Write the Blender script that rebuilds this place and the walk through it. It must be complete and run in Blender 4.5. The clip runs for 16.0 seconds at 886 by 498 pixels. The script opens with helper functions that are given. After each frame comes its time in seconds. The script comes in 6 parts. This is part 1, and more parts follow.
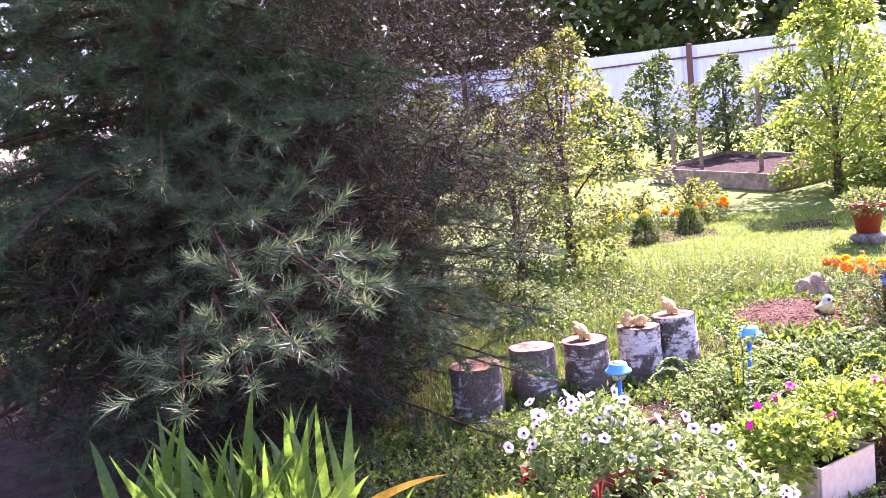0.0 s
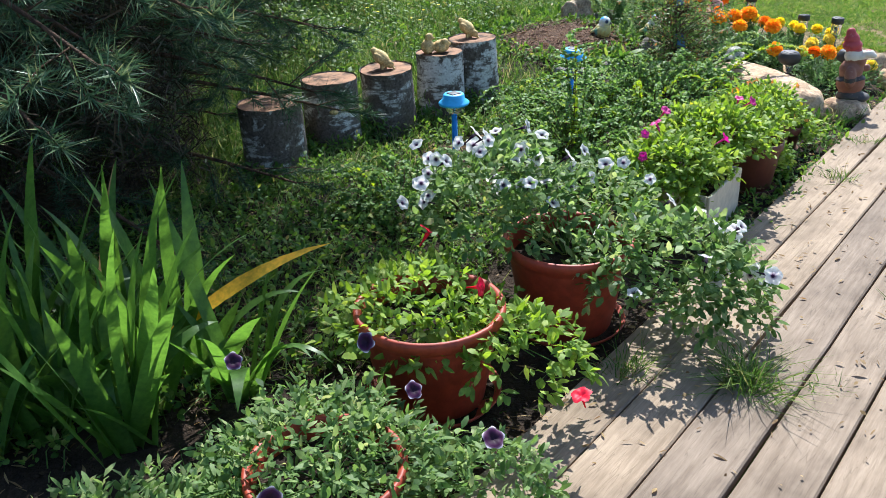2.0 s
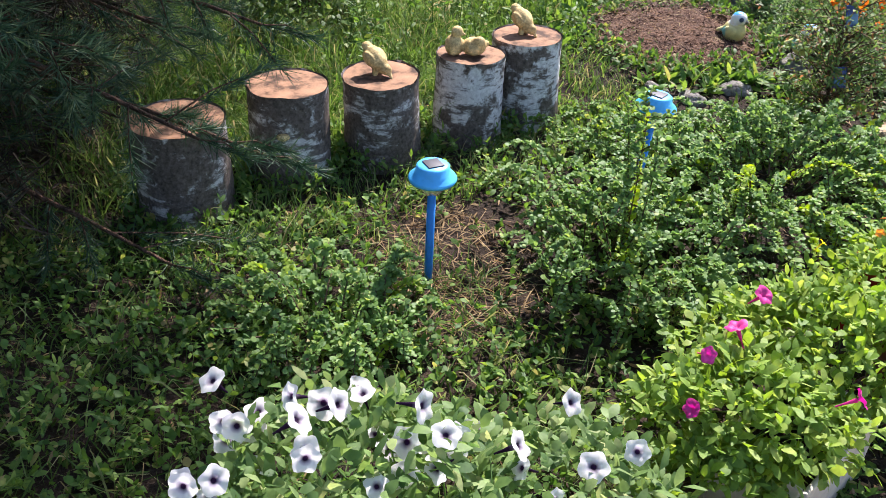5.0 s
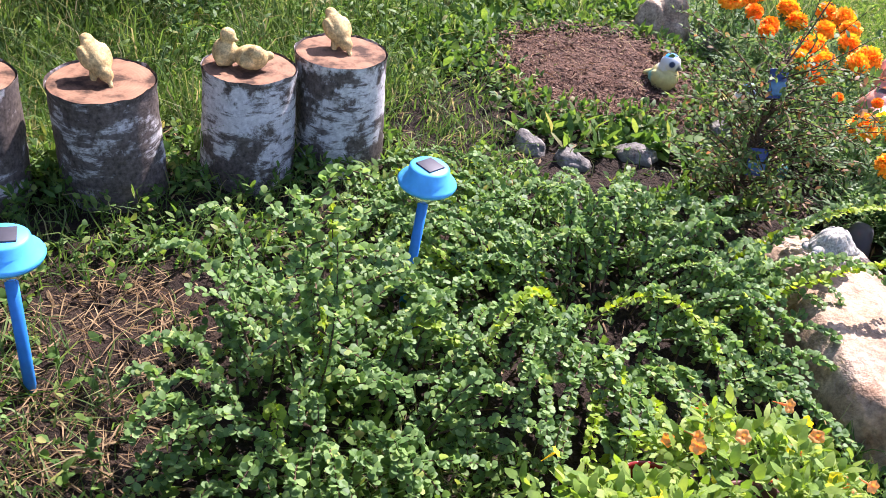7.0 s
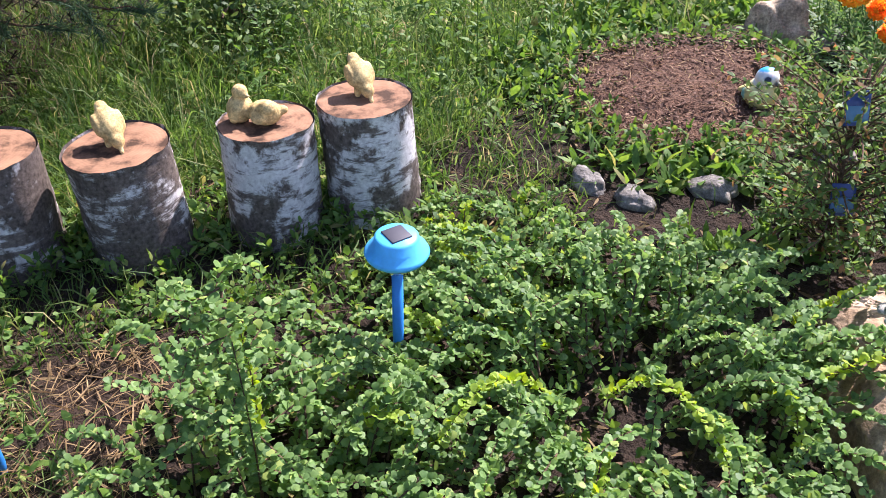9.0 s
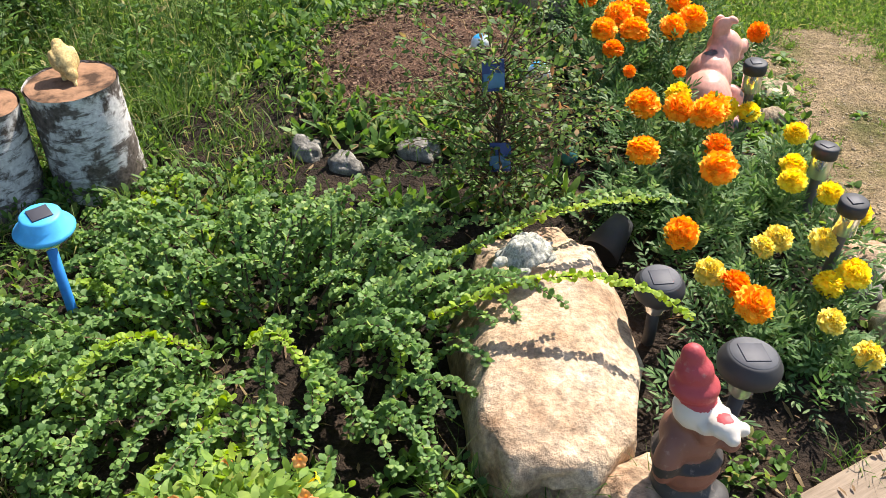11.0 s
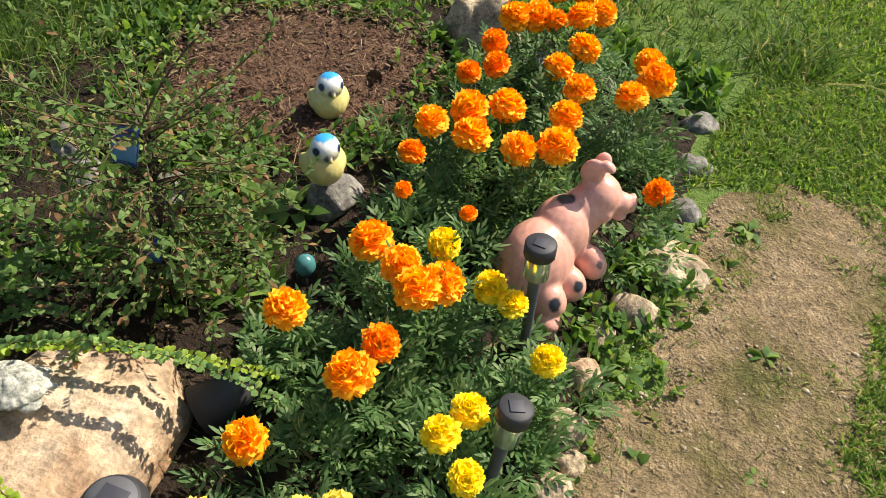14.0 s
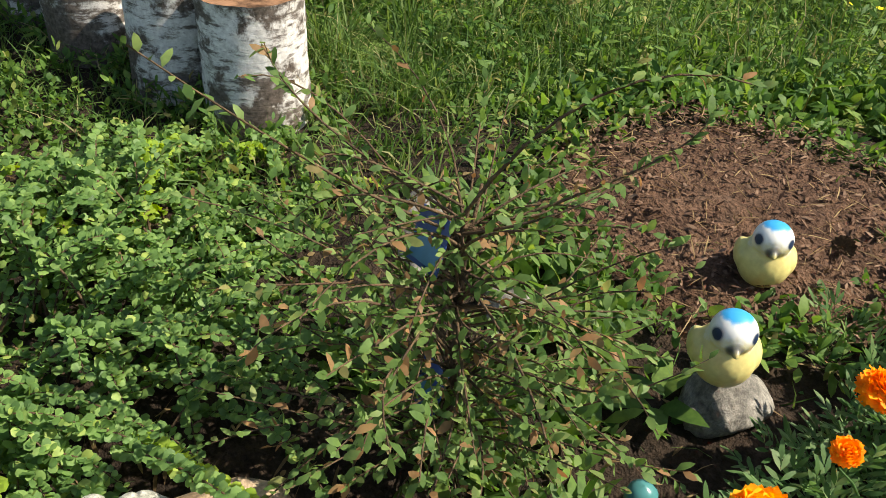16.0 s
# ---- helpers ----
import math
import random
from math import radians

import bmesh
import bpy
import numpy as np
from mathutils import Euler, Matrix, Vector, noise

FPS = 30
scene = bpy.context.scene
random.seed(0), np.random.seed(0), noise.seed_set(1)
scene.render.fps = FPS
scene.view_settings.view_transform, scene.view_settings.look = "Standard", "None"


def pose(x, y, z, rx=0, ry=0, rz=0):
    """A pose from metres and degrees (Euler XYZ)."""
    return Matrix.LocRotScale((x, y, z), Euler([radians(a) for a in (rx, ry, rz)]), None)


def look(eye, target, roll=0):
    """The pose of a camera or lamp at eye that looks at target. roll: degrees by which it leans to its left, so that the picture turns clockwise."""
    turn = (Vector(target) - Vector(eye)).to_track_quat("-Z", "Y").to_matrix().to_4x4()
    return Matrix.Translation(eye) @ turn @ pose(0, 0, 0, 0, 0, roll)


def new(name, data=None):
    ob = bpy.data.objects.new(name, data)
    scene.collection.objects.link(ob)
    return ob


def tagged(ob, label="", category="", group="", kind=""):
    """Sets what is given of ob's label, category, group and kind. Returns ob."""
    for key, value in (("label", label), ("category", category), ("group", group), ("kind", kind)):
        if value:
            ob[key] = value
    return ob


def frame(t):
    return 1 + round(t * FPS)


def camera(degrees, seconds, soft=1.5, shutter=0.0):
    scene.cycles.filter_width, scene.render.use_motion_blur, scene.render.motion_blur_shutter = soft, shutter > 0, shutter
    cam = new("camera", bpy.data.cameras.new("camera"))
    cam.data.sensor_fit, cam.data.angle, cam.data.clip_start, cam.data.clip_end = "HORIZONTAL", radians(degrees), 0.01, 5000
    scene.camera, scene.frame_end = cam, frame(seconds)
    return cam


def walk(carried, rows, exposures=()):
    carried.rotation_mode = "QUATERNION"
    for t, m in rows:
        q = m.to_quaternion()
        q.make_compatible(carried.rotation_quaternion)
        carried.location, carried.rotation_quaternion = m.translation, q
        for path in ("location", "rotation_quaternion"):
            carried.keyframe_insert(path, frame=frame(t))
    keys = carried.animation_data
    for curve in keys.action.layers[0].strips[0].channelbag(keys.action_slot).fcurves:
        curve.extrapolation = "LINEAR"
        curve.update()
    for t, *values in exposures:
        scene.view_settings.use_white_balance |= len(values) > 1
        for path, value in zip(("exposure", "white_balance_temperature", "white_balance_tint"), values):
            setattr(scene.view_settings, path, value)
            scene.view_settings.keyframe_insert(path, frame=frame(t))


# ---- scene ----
cam = camera(54.6, 16.0, 0.8)

EXPOSURES = [(0, 2.7, 6350, 70), (0.5, 1.65, 6200, 36), (1.0, 1.28, 5850, 24), (1.5, 1.0, 5750, 12), (2.5, 1.35, 6000, 9), (3.5, 1.12, 6400, 9), (4, 1.2, 6300, 8), (6.5, 1.72, 6100, 46), (7.2, 1.6, 5950, 30), (8, 1.58, 5900, 34), (10.5, 1.35, 6400, 16), (12.5, 0.96, 6800, 11), (13.5, 1.05, 6800, 10), (14.5, 0.68, 7100, 11), (15.5, 0.7, 7000, 10), (16, 0.95, 7000, 9)]
PATH = [
    (0, (-2.102, -4.79, 1.435), (-2.449, -2.837, 1.183), -6.0),
    (0.5, (-2.268, -4.671, 1.323), (-2.297, -2.749, 0.772), -2.9),
    (1, (-2.428, -4.522, 1.311), (-2.331, -2.642, 0.634), -1.0),
    (1.5, (-2.675, -4.341, 1.294), (-2.488, -2.519, 0.491), -1.3),
    (2, (-2.765, -4.123, 1.285), (-2.402, -2.365, 0.404), -2.3),
    (2.5, (-2.75, -3.767, 1.33), (-2.117, -2.057, 0.507), -1.6),
    (3, (-2.736, -3.511, 1.35), (-1.974, -1.852, 0.533), -2.3),
    (3.5, (-2.699, -3.272, 1.354), (-1.997, -1.649, 0.419), -5.3),
    (4, (-2.516, -3.122, 1.348), (-1.991, -1.477, 0.338), -2.9),
    (4.2, (-2.42, -3.069, 1.34), (-2.004, -1.408, 0.306), -1.7),
    (6.3, (-1.641, -2.303, 1.261), (-1.738, -0.651, 0.139), 7.7),
    (6.5, (-1.55, -2.232, 1.244), (-1.601, -0.571, 0.132), 8.7),
    (7, (-1.334, -2.026, 1.214), (-1.344, -0.374, 0.087), 9.6),
    (7.5, (-1.141, -1.855, 1.191), (-1.429, -0.251, 0.031), 8.8),
    (8, (-1.026, -1.741, 1.2), (-1.64, -0.216, 0.061), 6.9),
    (8.2, (-1.026, -1.713, 1.195), (-1.648, -0.175, 0.077), 5.0),
    (10.3, (-0.622, -1.784, 1.395), (-0.89, -0.264, 0.123), -3.9),
    (10.5, (-0.559, -1.786, 1.394), (-0.813, -0.254, 0.133), -3.1),
    (11, (-0.359, -1.743, 1.38), (-0.643, -0.199, 0.142), -0.3),
    (11.5, (-0.232, -1.611, 1.353), (-0.463, -0.102, 0.061), 3.1),
    (12, (-0.119, -1.396, 1.343), (-0.411, 0.043, -0.015), 3.0),
    (12.5, (0.096, -1.216, 1.339), (-0.226, 0.2, -0.036), 4.0),
    (13, (0.341, -1.043, 1.363), (0.001, 0.368, -0.013), 9.0),
    (13.5, (0.467, -0.838, 1.37), (0.006, 0.526, -0.018), 10.8),
    (14, (0.565, -0.62, 1.413), (-0.199, 0.63, 0.051), 7.3),
    (14.5, (0.626, -0.503, 1.453), (-0.555, 0.453, 0.153), 5.9),
    (15, (0.647, -0.446, 1.394), (-0.673, 0.183, 0.03), 5.8),
    (15.5, (0.385, -0.319, 1.34), (-0.962, 0.198, -0.045), 2.2),
    (16, (0.179, -0.205, 1.06), (-1.271, 0.426, -0.164), 3.7),
]
walk(cam, [(t, look(eye, target, roll)) for t, eye, target, roll in PATH], EXPOSURES)

# ---- light ----
SUN = Vector((0.41, 0.91, 1.12)).normalized()
world = bpy.data.worlds.new("sky")
scene.world = world
world.use_nodes = True
wn = world.node_tree
bg = wn.nodes["Background"]
sky = wn.nodes.new("ShaderNodeTexSky")
sky.sky_type = "NISHITA"
sky.sun_disc = False
sky.sun_elevation = math.asin(SUN.z)
sky.sun_rotation = math.atan2(SUN.x, SUN.y)
wn.links.new(sky.outputs[0], bg.inputs[0])
bg.inputs[1].default_value = 0.11
sun_data = bpy.data.lights.new("sun", "SUN")
sun_data.energy, sun_data.angle, sun_data.color = 4.6, radians(0.5), (1.0, 0.95, 0.86)
sun = new("sun", sun_data)
sun.matrix_world = look(SUN * 20, (0, 0, 0))

rng = np.random.default_rng(7)


# ---- material helpers ----
def material(name, rough=0.6, spec=0.3):
    m = bpy.data.materials.new(name)
    m.use_nodes = True
    b = m.node_tree.nodes["Principled BSDF"]
    b.inputs["Roughness"].default_value = rough
    b.inputs["Specular IOR Level"].default_value = spec
    return m, m.node_tree, b


def node(nt, kind, **values):
    n = nt.nodes.new(kind)
    for k, v in values.items():
        n.inputs[k.replace("_", " ")].default_value = v
    return n


def ramp(nt, fac, stops):
    r = nt.nodes.new("ShaderNodeValToRGB")
    while len(r.color_ramp.elements) < len(stops):
        r.color_ramp.elements.new(0.5)
    for e, (p, c) in zip(r.color_ramp.elements, stops):
        e.position, e.color = p, (*c, 1)
    nt.links.new(fac, r.inputs[0])
    return r.outputs[0]


def coords(nt, scale=(1, 1, 1), kind="Object"):
    tc = nt.nodes.new("ShaderNodeTexCoord")
    mp = nt.nodes.new("ShaderNodeMapping")
    mp.inputs["Scale"].default_value = scale
    nt.links.new(tc.outputs[kind], mp.inputs[0])
    return mp.outputs[0]


def noise_at(nt, vec, scale, detail=4.0, rough=0.6):
    n = node(nt, "ShaderNodeTexNoise", Scale=scale, Detail=detail, Roughness=rough)
    nt.links.new(vec, n.inputs["Vector"])
    return n.outputs[0]


def mixed(nt, fac, a, b, how="MIX"):
    m = nt.nodes.new("ShaderNodeMix")
    m.data_type, m.blend_type = "RGBA", how
    for v, sock in ((fac, m.inputs[0]), (a, m.inputs[6]), (b, m.inputs[7])):
        if isinstance(v, (int, float)):
            sock.default_value = v
        elif isinstance(v, tuple):
            sock.default_value = (*v, 1)
        else:
            nt.links.new(v, sock)
    return m.outputs[2]


def bump(nt, b, height, strength=0.4, dist=0.01):
    n = nt.nodes.new("ShaderNodeBump")
    n.inputs["Strength"].default_value, n.inputs["Distance"].default_value = strength, dist
    nt.links.new(height, n.inputs["Height"])
    nt.links.new(n.outputs[0], b.inputs["Normal"])


def foliage(name, stops, trans=0.4, rough=0.55, spec=0.22):
    """Leaves: each leaf its own shade of the given colours, and light shining through."""
    m, nt, b = material(name, rough, spec)
    geo = nt.nodes.new("ShaderNodeNewGeometry")
    c = ramp(nt, geo.outputs["Random Per Island"], stops)
    blot = noise_at(nt, coords(nt), 60, 2)
    c = mixed(nt, 0.35, c, mixed(nt, 1.0, c, ramp(nt, blot, [(0.35, (0.4, 0.45, 0.4)), (0.65, (1.45, 1.4, 1.2))]), "MULTIPLY"))
    nt.links.new(c, b.inputs["Base Color"])
    t = nt.nodes.new("ShaderNodeBsdfTranslucent")
    hs = node(nt, "ShaderNodeHueSaturation", Saturation=1.15, Value=1.7, Hue=0.485)
    nt.links.new(c, hs.inputs["Color"])
    nt.links.new(hs.outputs[0], t.inputs[0])
    mx = nt.nodes.new("ShaderNodeMixShader")
    mx.inputs[0].default_value = trans
    nt.links.new(b.outputs[0], mx.inputs[1])
    nt.links.new(t.outputs[0], mx.inputs[2])
    nt.links.new(mx.outputs[0], nt.nodes["Material Output"].inputs[0])
    return m


def rough_surface(name, stops, scale=8, fine=80, rough=0.85, strength=0.5, dist=0.01, spec=0.2, stretch=(1, 1, 1)):
    """Mineral, soil, cloth: a broad tone, a fine grain and relief."""
    m, nt, b = material(name, rough, spec)
    v = coords(nt, stretch)
    big, small = noise_at(nt, v, scale, 5), noise_at(nt, v, fine, 4, 0.7)
    c = ramp(nt, big, stops)
    c = mixed(nt, 0.6, c, mixed(nt, 1.0, c, ramp(nt, small, [(0.34, (0.38, 0.38, 0.38)), (0.66, (1.55, 1.52, 1.47))]), "MULTIPLY"))
    mid = noise_at(nt, v, fine * 0.28, 5, 0.65)
    c = mixed(nt, 0.7, c, mixed(nt, 1.0, c, ramp(nt, mid, [(0.32, (0.5, 0.5, 0.5)), (0.68, (1.4, 1.38, 1.35))]), "MULTIPLY"))
    nt.links.new(c, b.inputs["Base Color"])
    h = nt.nodes.new("ShaderNodeMath")
    h.operation = "MULTIPLY_ADD"
    nt.links.new(mid, h.inputs[0])
    h.inputs[1].default_value = 2.0
    nt.links.new(small, h.inputs[2])
    bump(nt, b, h.outputs[0], strength, dist)
    return m


def plain(name, color, rough=0.4, metal=0.0, spec=0.4, grain=0.15):
    m, nt, b = material(name, rough, spec)
    n = noise_at(nt, coords(nt), 35, 5)
    k = grain
    c = mixed(nt, 1.0, color, ramp(nt, n, [(0.3, (1 - k,) * 3), (0.7, (1 + k,) * 3)]), "MULTIPLY")
    nt.links.new(c, b.inputs["Base Color"])
    b.inputs["Metallic"].default_value = metal
    return m


# ---- materials ----
M_LAWN = rough_surface("lawn_turf", [(0.3, (0.085, 0.16, 0.03)), (0.55, (0.15, 0.24, 0.05)), (0.75, (0.21, 0.28, 0.075))], 1.2, 160, 0.9, 0.8, 0.03)
M_SOIL = rough_surface("bed_soil", [(0.3, (0.018, 0.013, 0.009)), (0.6, (0.045, 0.03, 0.02)), (0.8, (0.09, 0.062, 0.04))], 7, 90, 0.95, 0.9, 0.02)
M_MULCH = rough_surface("mulch", [(0.3, (0.09, 0.048, 0.03)), (0.55, (0.155, 0.088, 0.055)), (0.8, (0.22, 0.135, 0.088))], 9, 110, 0.95, 1.0, 0.02)
M_PATH = rough_surface("sandy_soil", [(0.3, (0.13, 0.13, 0.04)), (0.42, (0.22, 0.175, 0.08)), (0.52, (0.31, 0.228, 0.125)), (0.7, (0.42, 0.315, 0.195))], 4.5, 120, 0.95, 1.0, 0.02)
M_ROCK = rough_surface("pale_granite", [(0.3, (0.22, 0.115, 0.058)), (0.43, (0.39, 0.265, 0.165)), (0.6, (0.48, 0.365, 0.25)), (0.75, (0.57, 0.48, 0.37))], 7, 62, 0.8, 0.55, 0.012)
M_STONE = rough_surface("field_stone", [(0.3, (0.2, 0.15, 0.09)), (0.5, (0.37, 0.29, 0.19)), (0.75, (0.5, 0.42, 0.3))], 14, 110, 0.8, 0.5, 0.006)
M_SLATE = rough_surface("grey_stone", [(0.3, (0.11, 0.102, 0.09)), (0.55, (0.21, 0.198, 0.175)), (0.8, (0.33, 0.31, 0.275))], 18, 120, 0.85, 0.6, 0.006)
M_BARKP = rough_surface("pine_bark", [(0.3, (0.04, 0.025, 0.018)), (0.6, (0.11, 0.065, 0.04))], 14, 60, 0.9, 0.9, 0.03, 0.2, (1, 1, 0.3))
M_TWIG = rough_surface("brown_twig", [(0.3, (0.06, 0.04, 0.025)), (0.7, (0.14, 0.09, 0.05))], 40, 200, 0.8)
M_DEAD = foliage("dry_grass", [(0.0, (0.16, 0.1, 0.05)), (1.0, (0.33, 0.24, 0.12))], 0.3, 0.7)
M_GRASS = foliage("grass_blades", [(0.0, (0.07, 0.145, 0.028)), (0.5, (0.135, 0.23, 0.05)), (0.85, (0.2, 0.275, 0.075)), (1.0, (0.34, 0.3, 0.14))], 0.45)
M_ROUGH = foliage("rough_grass_blades", [(0.0, (0.045, 0.1, 0.022)), (0.5, (0.085, 0.155, 0.038)), (0.85, (0.15, 0.21, 0.065)), (1.0, (0.36, 0.3, 0.16))], 0.42)
M_WEED = foliage("weed_leaves", [(0.0, (0.05, 0.115, 0.026)), (0.6, (0.105, 0.195, 0.042)), (0.93, (0.18, 0.27, 0.06)), (1.0, (0.3, 0.26, 0.1))], 0.4)
M_BARB = foliage("barberry_leaves", [(0.0, (0.085, 0.165, 0.05)), (0.6, (0.155, 0.265, 0.078)), (0.9, (0.215, 0.33, 0.1)), (1.0, (0.34, 0.42, 0.11))], 0.4, 0.52, 0.25)
M_LIME = foliage("young_tip_leaves", [(0.0, (0.22, 0.34, 0.04)), (1.0, (0.33, 0.43, 0.07))], 0.45)
M_PET = foliage("petunia_leaves", [(0.0, (0.06, 0.125, 0.038)), (0.5, (0.14, 0.225, 0.07)), (0.85, (0.22, 0.31, 0.12)), (1.0, (0.34, 0.38, 0.17))], 0.42)
M_LIGHTLEAF = foliage("bedding_leaves", [(0.0, (0.11, 0.2, 0.035)), (0.6, (0.2, 0.31, 0.055)), (1.0, (0.32, 0.4, 0.1))], 0.42)
M_MARI = foliage("marigold_leaves", [(0.0, (0.05, 0.115, 0.035)), (0.6, (0.105, 0.19, 0.066)), (1.0, (0.2, 0.28, 0.125))], 0.36)
M_IRIS = foliage("iris_leaves", [(0.0, (0.04, 0.105, 0.028)), (0.6, (0.085, 0.175, 0.04)), (1.0, (0.17, 0.26, 0.055))], 0.5, 0.38, 0.35)
M_IRISY = foliage("yellowing_leaf", [(0.0, (0.68, 0.38, 0.03)), (1.0, (0.72, 0.42, 0.05))], 0.4, 0.45)
M_SAPL = foliage("sapling_leaves", [(0.0, (0.07, 0.13, 0.035)), (0.6, (0.12, 0.2, 0.055)), (0.84, (0.2, 0.27, 0.09)), (0.9, (0.24, 0.15, 0.07)), (1.0, (0.3, 0.17, 0.08))], 0.38)
M_PINE = foliage("pine_needles", [(0.0, (0.02, 0.05, 0.03)), (0.6, (0.04, 0.085, 0.045)), (1.0, (0.085, 0.13, 0.055))], 0.18, 0.45)
# dead needle brown, taken near black to carry the crown's inner shade
M_PINEIN = foliage("shade_dark_dry_needles", [(0.0, (0.02, 0.014, 0.01)), (0.6, (0.035, 0.03, 0.018)), (1.0, (0.07, 0.045, 0.026))], 0.05, 0.7)
# lighter copy of the pine needles, with skylight put into the colour
M_PINEB = foliage("skylit_pine_needles", [(0.0, (0.03, 0.065, 0.04)), (0.6, (0.075, 0.135, 0.075)), (0.9, (0.16, 0.22, 0.11)), (1.0, (0.26, 0.27, 0.13))], 0.2, 0.45, 0.25)
M_TREE = foliage("tree_leaves", [(0.0, (0.11, 0.19, 0.04)), (0.6, (0.19, 0.28, 0.06)), (1.0, (0.3, 0.37, 0.1))], 0.48)
M_HEDGE = foliage("hedge_leaves", [(0.0, (0.04, 0.08, 0.025)), (0.7, (0.08, 0.14, 0.04)), (1.0, (0.19, 0.24, 0.08))], 0.35)
M_YBUSH = foliage("yellow_green_leaves", [(0.0, (0.06, 0.1, 0.03)), (0.55, (0.12, 0.17, 0.045)), (1.0, (0.29, 0.31, 0.08))], 0.5)
M_ORANGE = foliage("orange_petals", [(0.0, (0.88, 0.36, 0.008)), (0.6, (0.94, 0.48, 0.018)), (1.0, (0.96, 0.58, 0.04))], 0.3, 0.6, 0.15)
M_DEEPORANGE = foliage("deep_orange_petals", [(0.0, (0.86, 0.26, 0.005)), (1.0, (0.94, 0.38, 0.01))], 0.3, 0.6, 0.15)
M_YELLOW = foliage("yellow_petals", [(0.0, (0.86, 0.68, 0.015)), (1.0, (0.93, 0.82, 0.06))], 0.3, 0.6, 0.15)
M_CREAM = foliage("pale_yellow_petals", [(0.0, (0.8, 0.66, 0.08)), (1.0, (0.88, 0.78, 0.2))], 0.25, 0.6, 0.15)
M_RED = foliage("red_petals", [(0.0, (0.65, 0.01, 0.02)), (1.0, (0.75, 0.02, 0.06))], 0.25, 0.5, 0.2)
M_PINK = foliage("magenta_petals", [(0.0, (0.5, 0.02, 0.2)), (1.0, (0.62, 0.08, 0.3))], 0.25, 0.5, 0.2)
M_PEACH = foliage("peach_petals", [(0.0, (0.8, 0.33, 0.14)), (1.0, (0.85, 0.45, 0.12))], 0.3, 0.5, 0.2)
M_LILAC = foliage("lilac_petals", [(0.0, (0.5, 0.33, 0.62)), (1.0, (0.66, 0.45, 0.68))], 0.25, 0.5, 0.2)


def petal_white():
    m, nt, b = material("white_petals", 0.55, 0.2)
    v = coords(nt, (1, 1, 0))
    ln = nt.nodes.new("ShaderNodeVectorMath")
    ln.operation = "LENGTH"
    nt.links.new(v, ln.inputs[0])
    c = ramp(nt, ln.outputs["Value"], [(0.004, (0.03, 0.008, 0.04)), (0.0065, (0.22, 0.13, 0.27)), (0.0095, (0.84, 0.79, 0.82)), (0.018, (0.94, 0.9, 0.87))])
    nt.links.new(c, b.inputs["Base Color"])
    t = nt.nodes.new("ShaderNodeBsdfTranslucent")
    nt.links.new(c, t.inputs[0])
    mx = nt.nodes.new("ShaderNodeMixShader")
    mx.inputs[0].default_value = 0.55
    nt.links.new(b.outputs[0], mx.inputs[1])
    nt.links.new(t.outputs[0], mx.inputs[2])
    nt.links.new(mx.outputs[0], nt.nodes["Material Output"].inputs[0])
    return m


M_WHITE = petal_white()


def birch_bark(name, share):
    """Birch bark; share: the level above which it is dark and rough."""
    m, nt, b = material(name, 0.75, 0.25)
    v = coords(nt)
    streak = noise_at(nt, coords(nt, (9, 9, 36)), 1.0, 7, 0.72)
    blotch = noise_at(nt, coords(nt, (8, 8, 7)), 1.0, 6, 0.7)
    fine = noise_at(nt, v, 90, 4)
    pale = ramp(nt, fine, [(0.3, (0.46, 0.43, 0.4)), (0.7, (0.72, 0.69, 0.65))])
    dark = ramp(nt, fine, [(0.3, (0.045, 0.034, 0.027)), (0.7, (0.17, 0.135, 0.11))])
    c = mixed(nt, ramp(nt, streak, [(share, (0, 0, 0)), (share + 0.08, (0.95, 0.95, 0.95))]), pale, dark)
    c = mixed(nt, ramp(nt, blotch, [(share - 0.02, (0, 0, 0)), (share + 0.05, (1, 1, 1))]), c, dark)
    nt.links.new(c, b.inputs["Base Color"])
    bump(nt, b, streak, 0.7, 0.006)
    return m


def cut_wood(name, tone):
    m, nt, b = material(name, 0.8, 0.2)
    v = coords(nt)
    w = node(nt, "ShaderNodeTexWave", Scale=38.0, Distortion=3.5, Detail=3.0, Detail_Scale=2.0)
    w.wave_type, w.rings_direction = "RINGS", "Z"
    nt.links.new(v, w.inputs["Vector"])
    patch = noise_at(nt, v, 14, 5)
    c = ramp(nt, patch, [(0.38, tuple(t * 0.22 for t in tone)), (0.52, tone), (0.74, tuple(min(t * 1.45, 0.7) for t in tone))])
    c = mixed(nt, 0.1, c, mixed(nt, 1.0, c, ramp(nt, w.outputs[1], [(0.2, (0.5, 0.45, 0.4)), (0.8, (1.3, 1.3, 1.3))]), "MULTIPLY"))
    nt.links.new(c, b.inputs["Base Color"])
    bump(nt, b, patch, 0.4, 0.006)
    return m


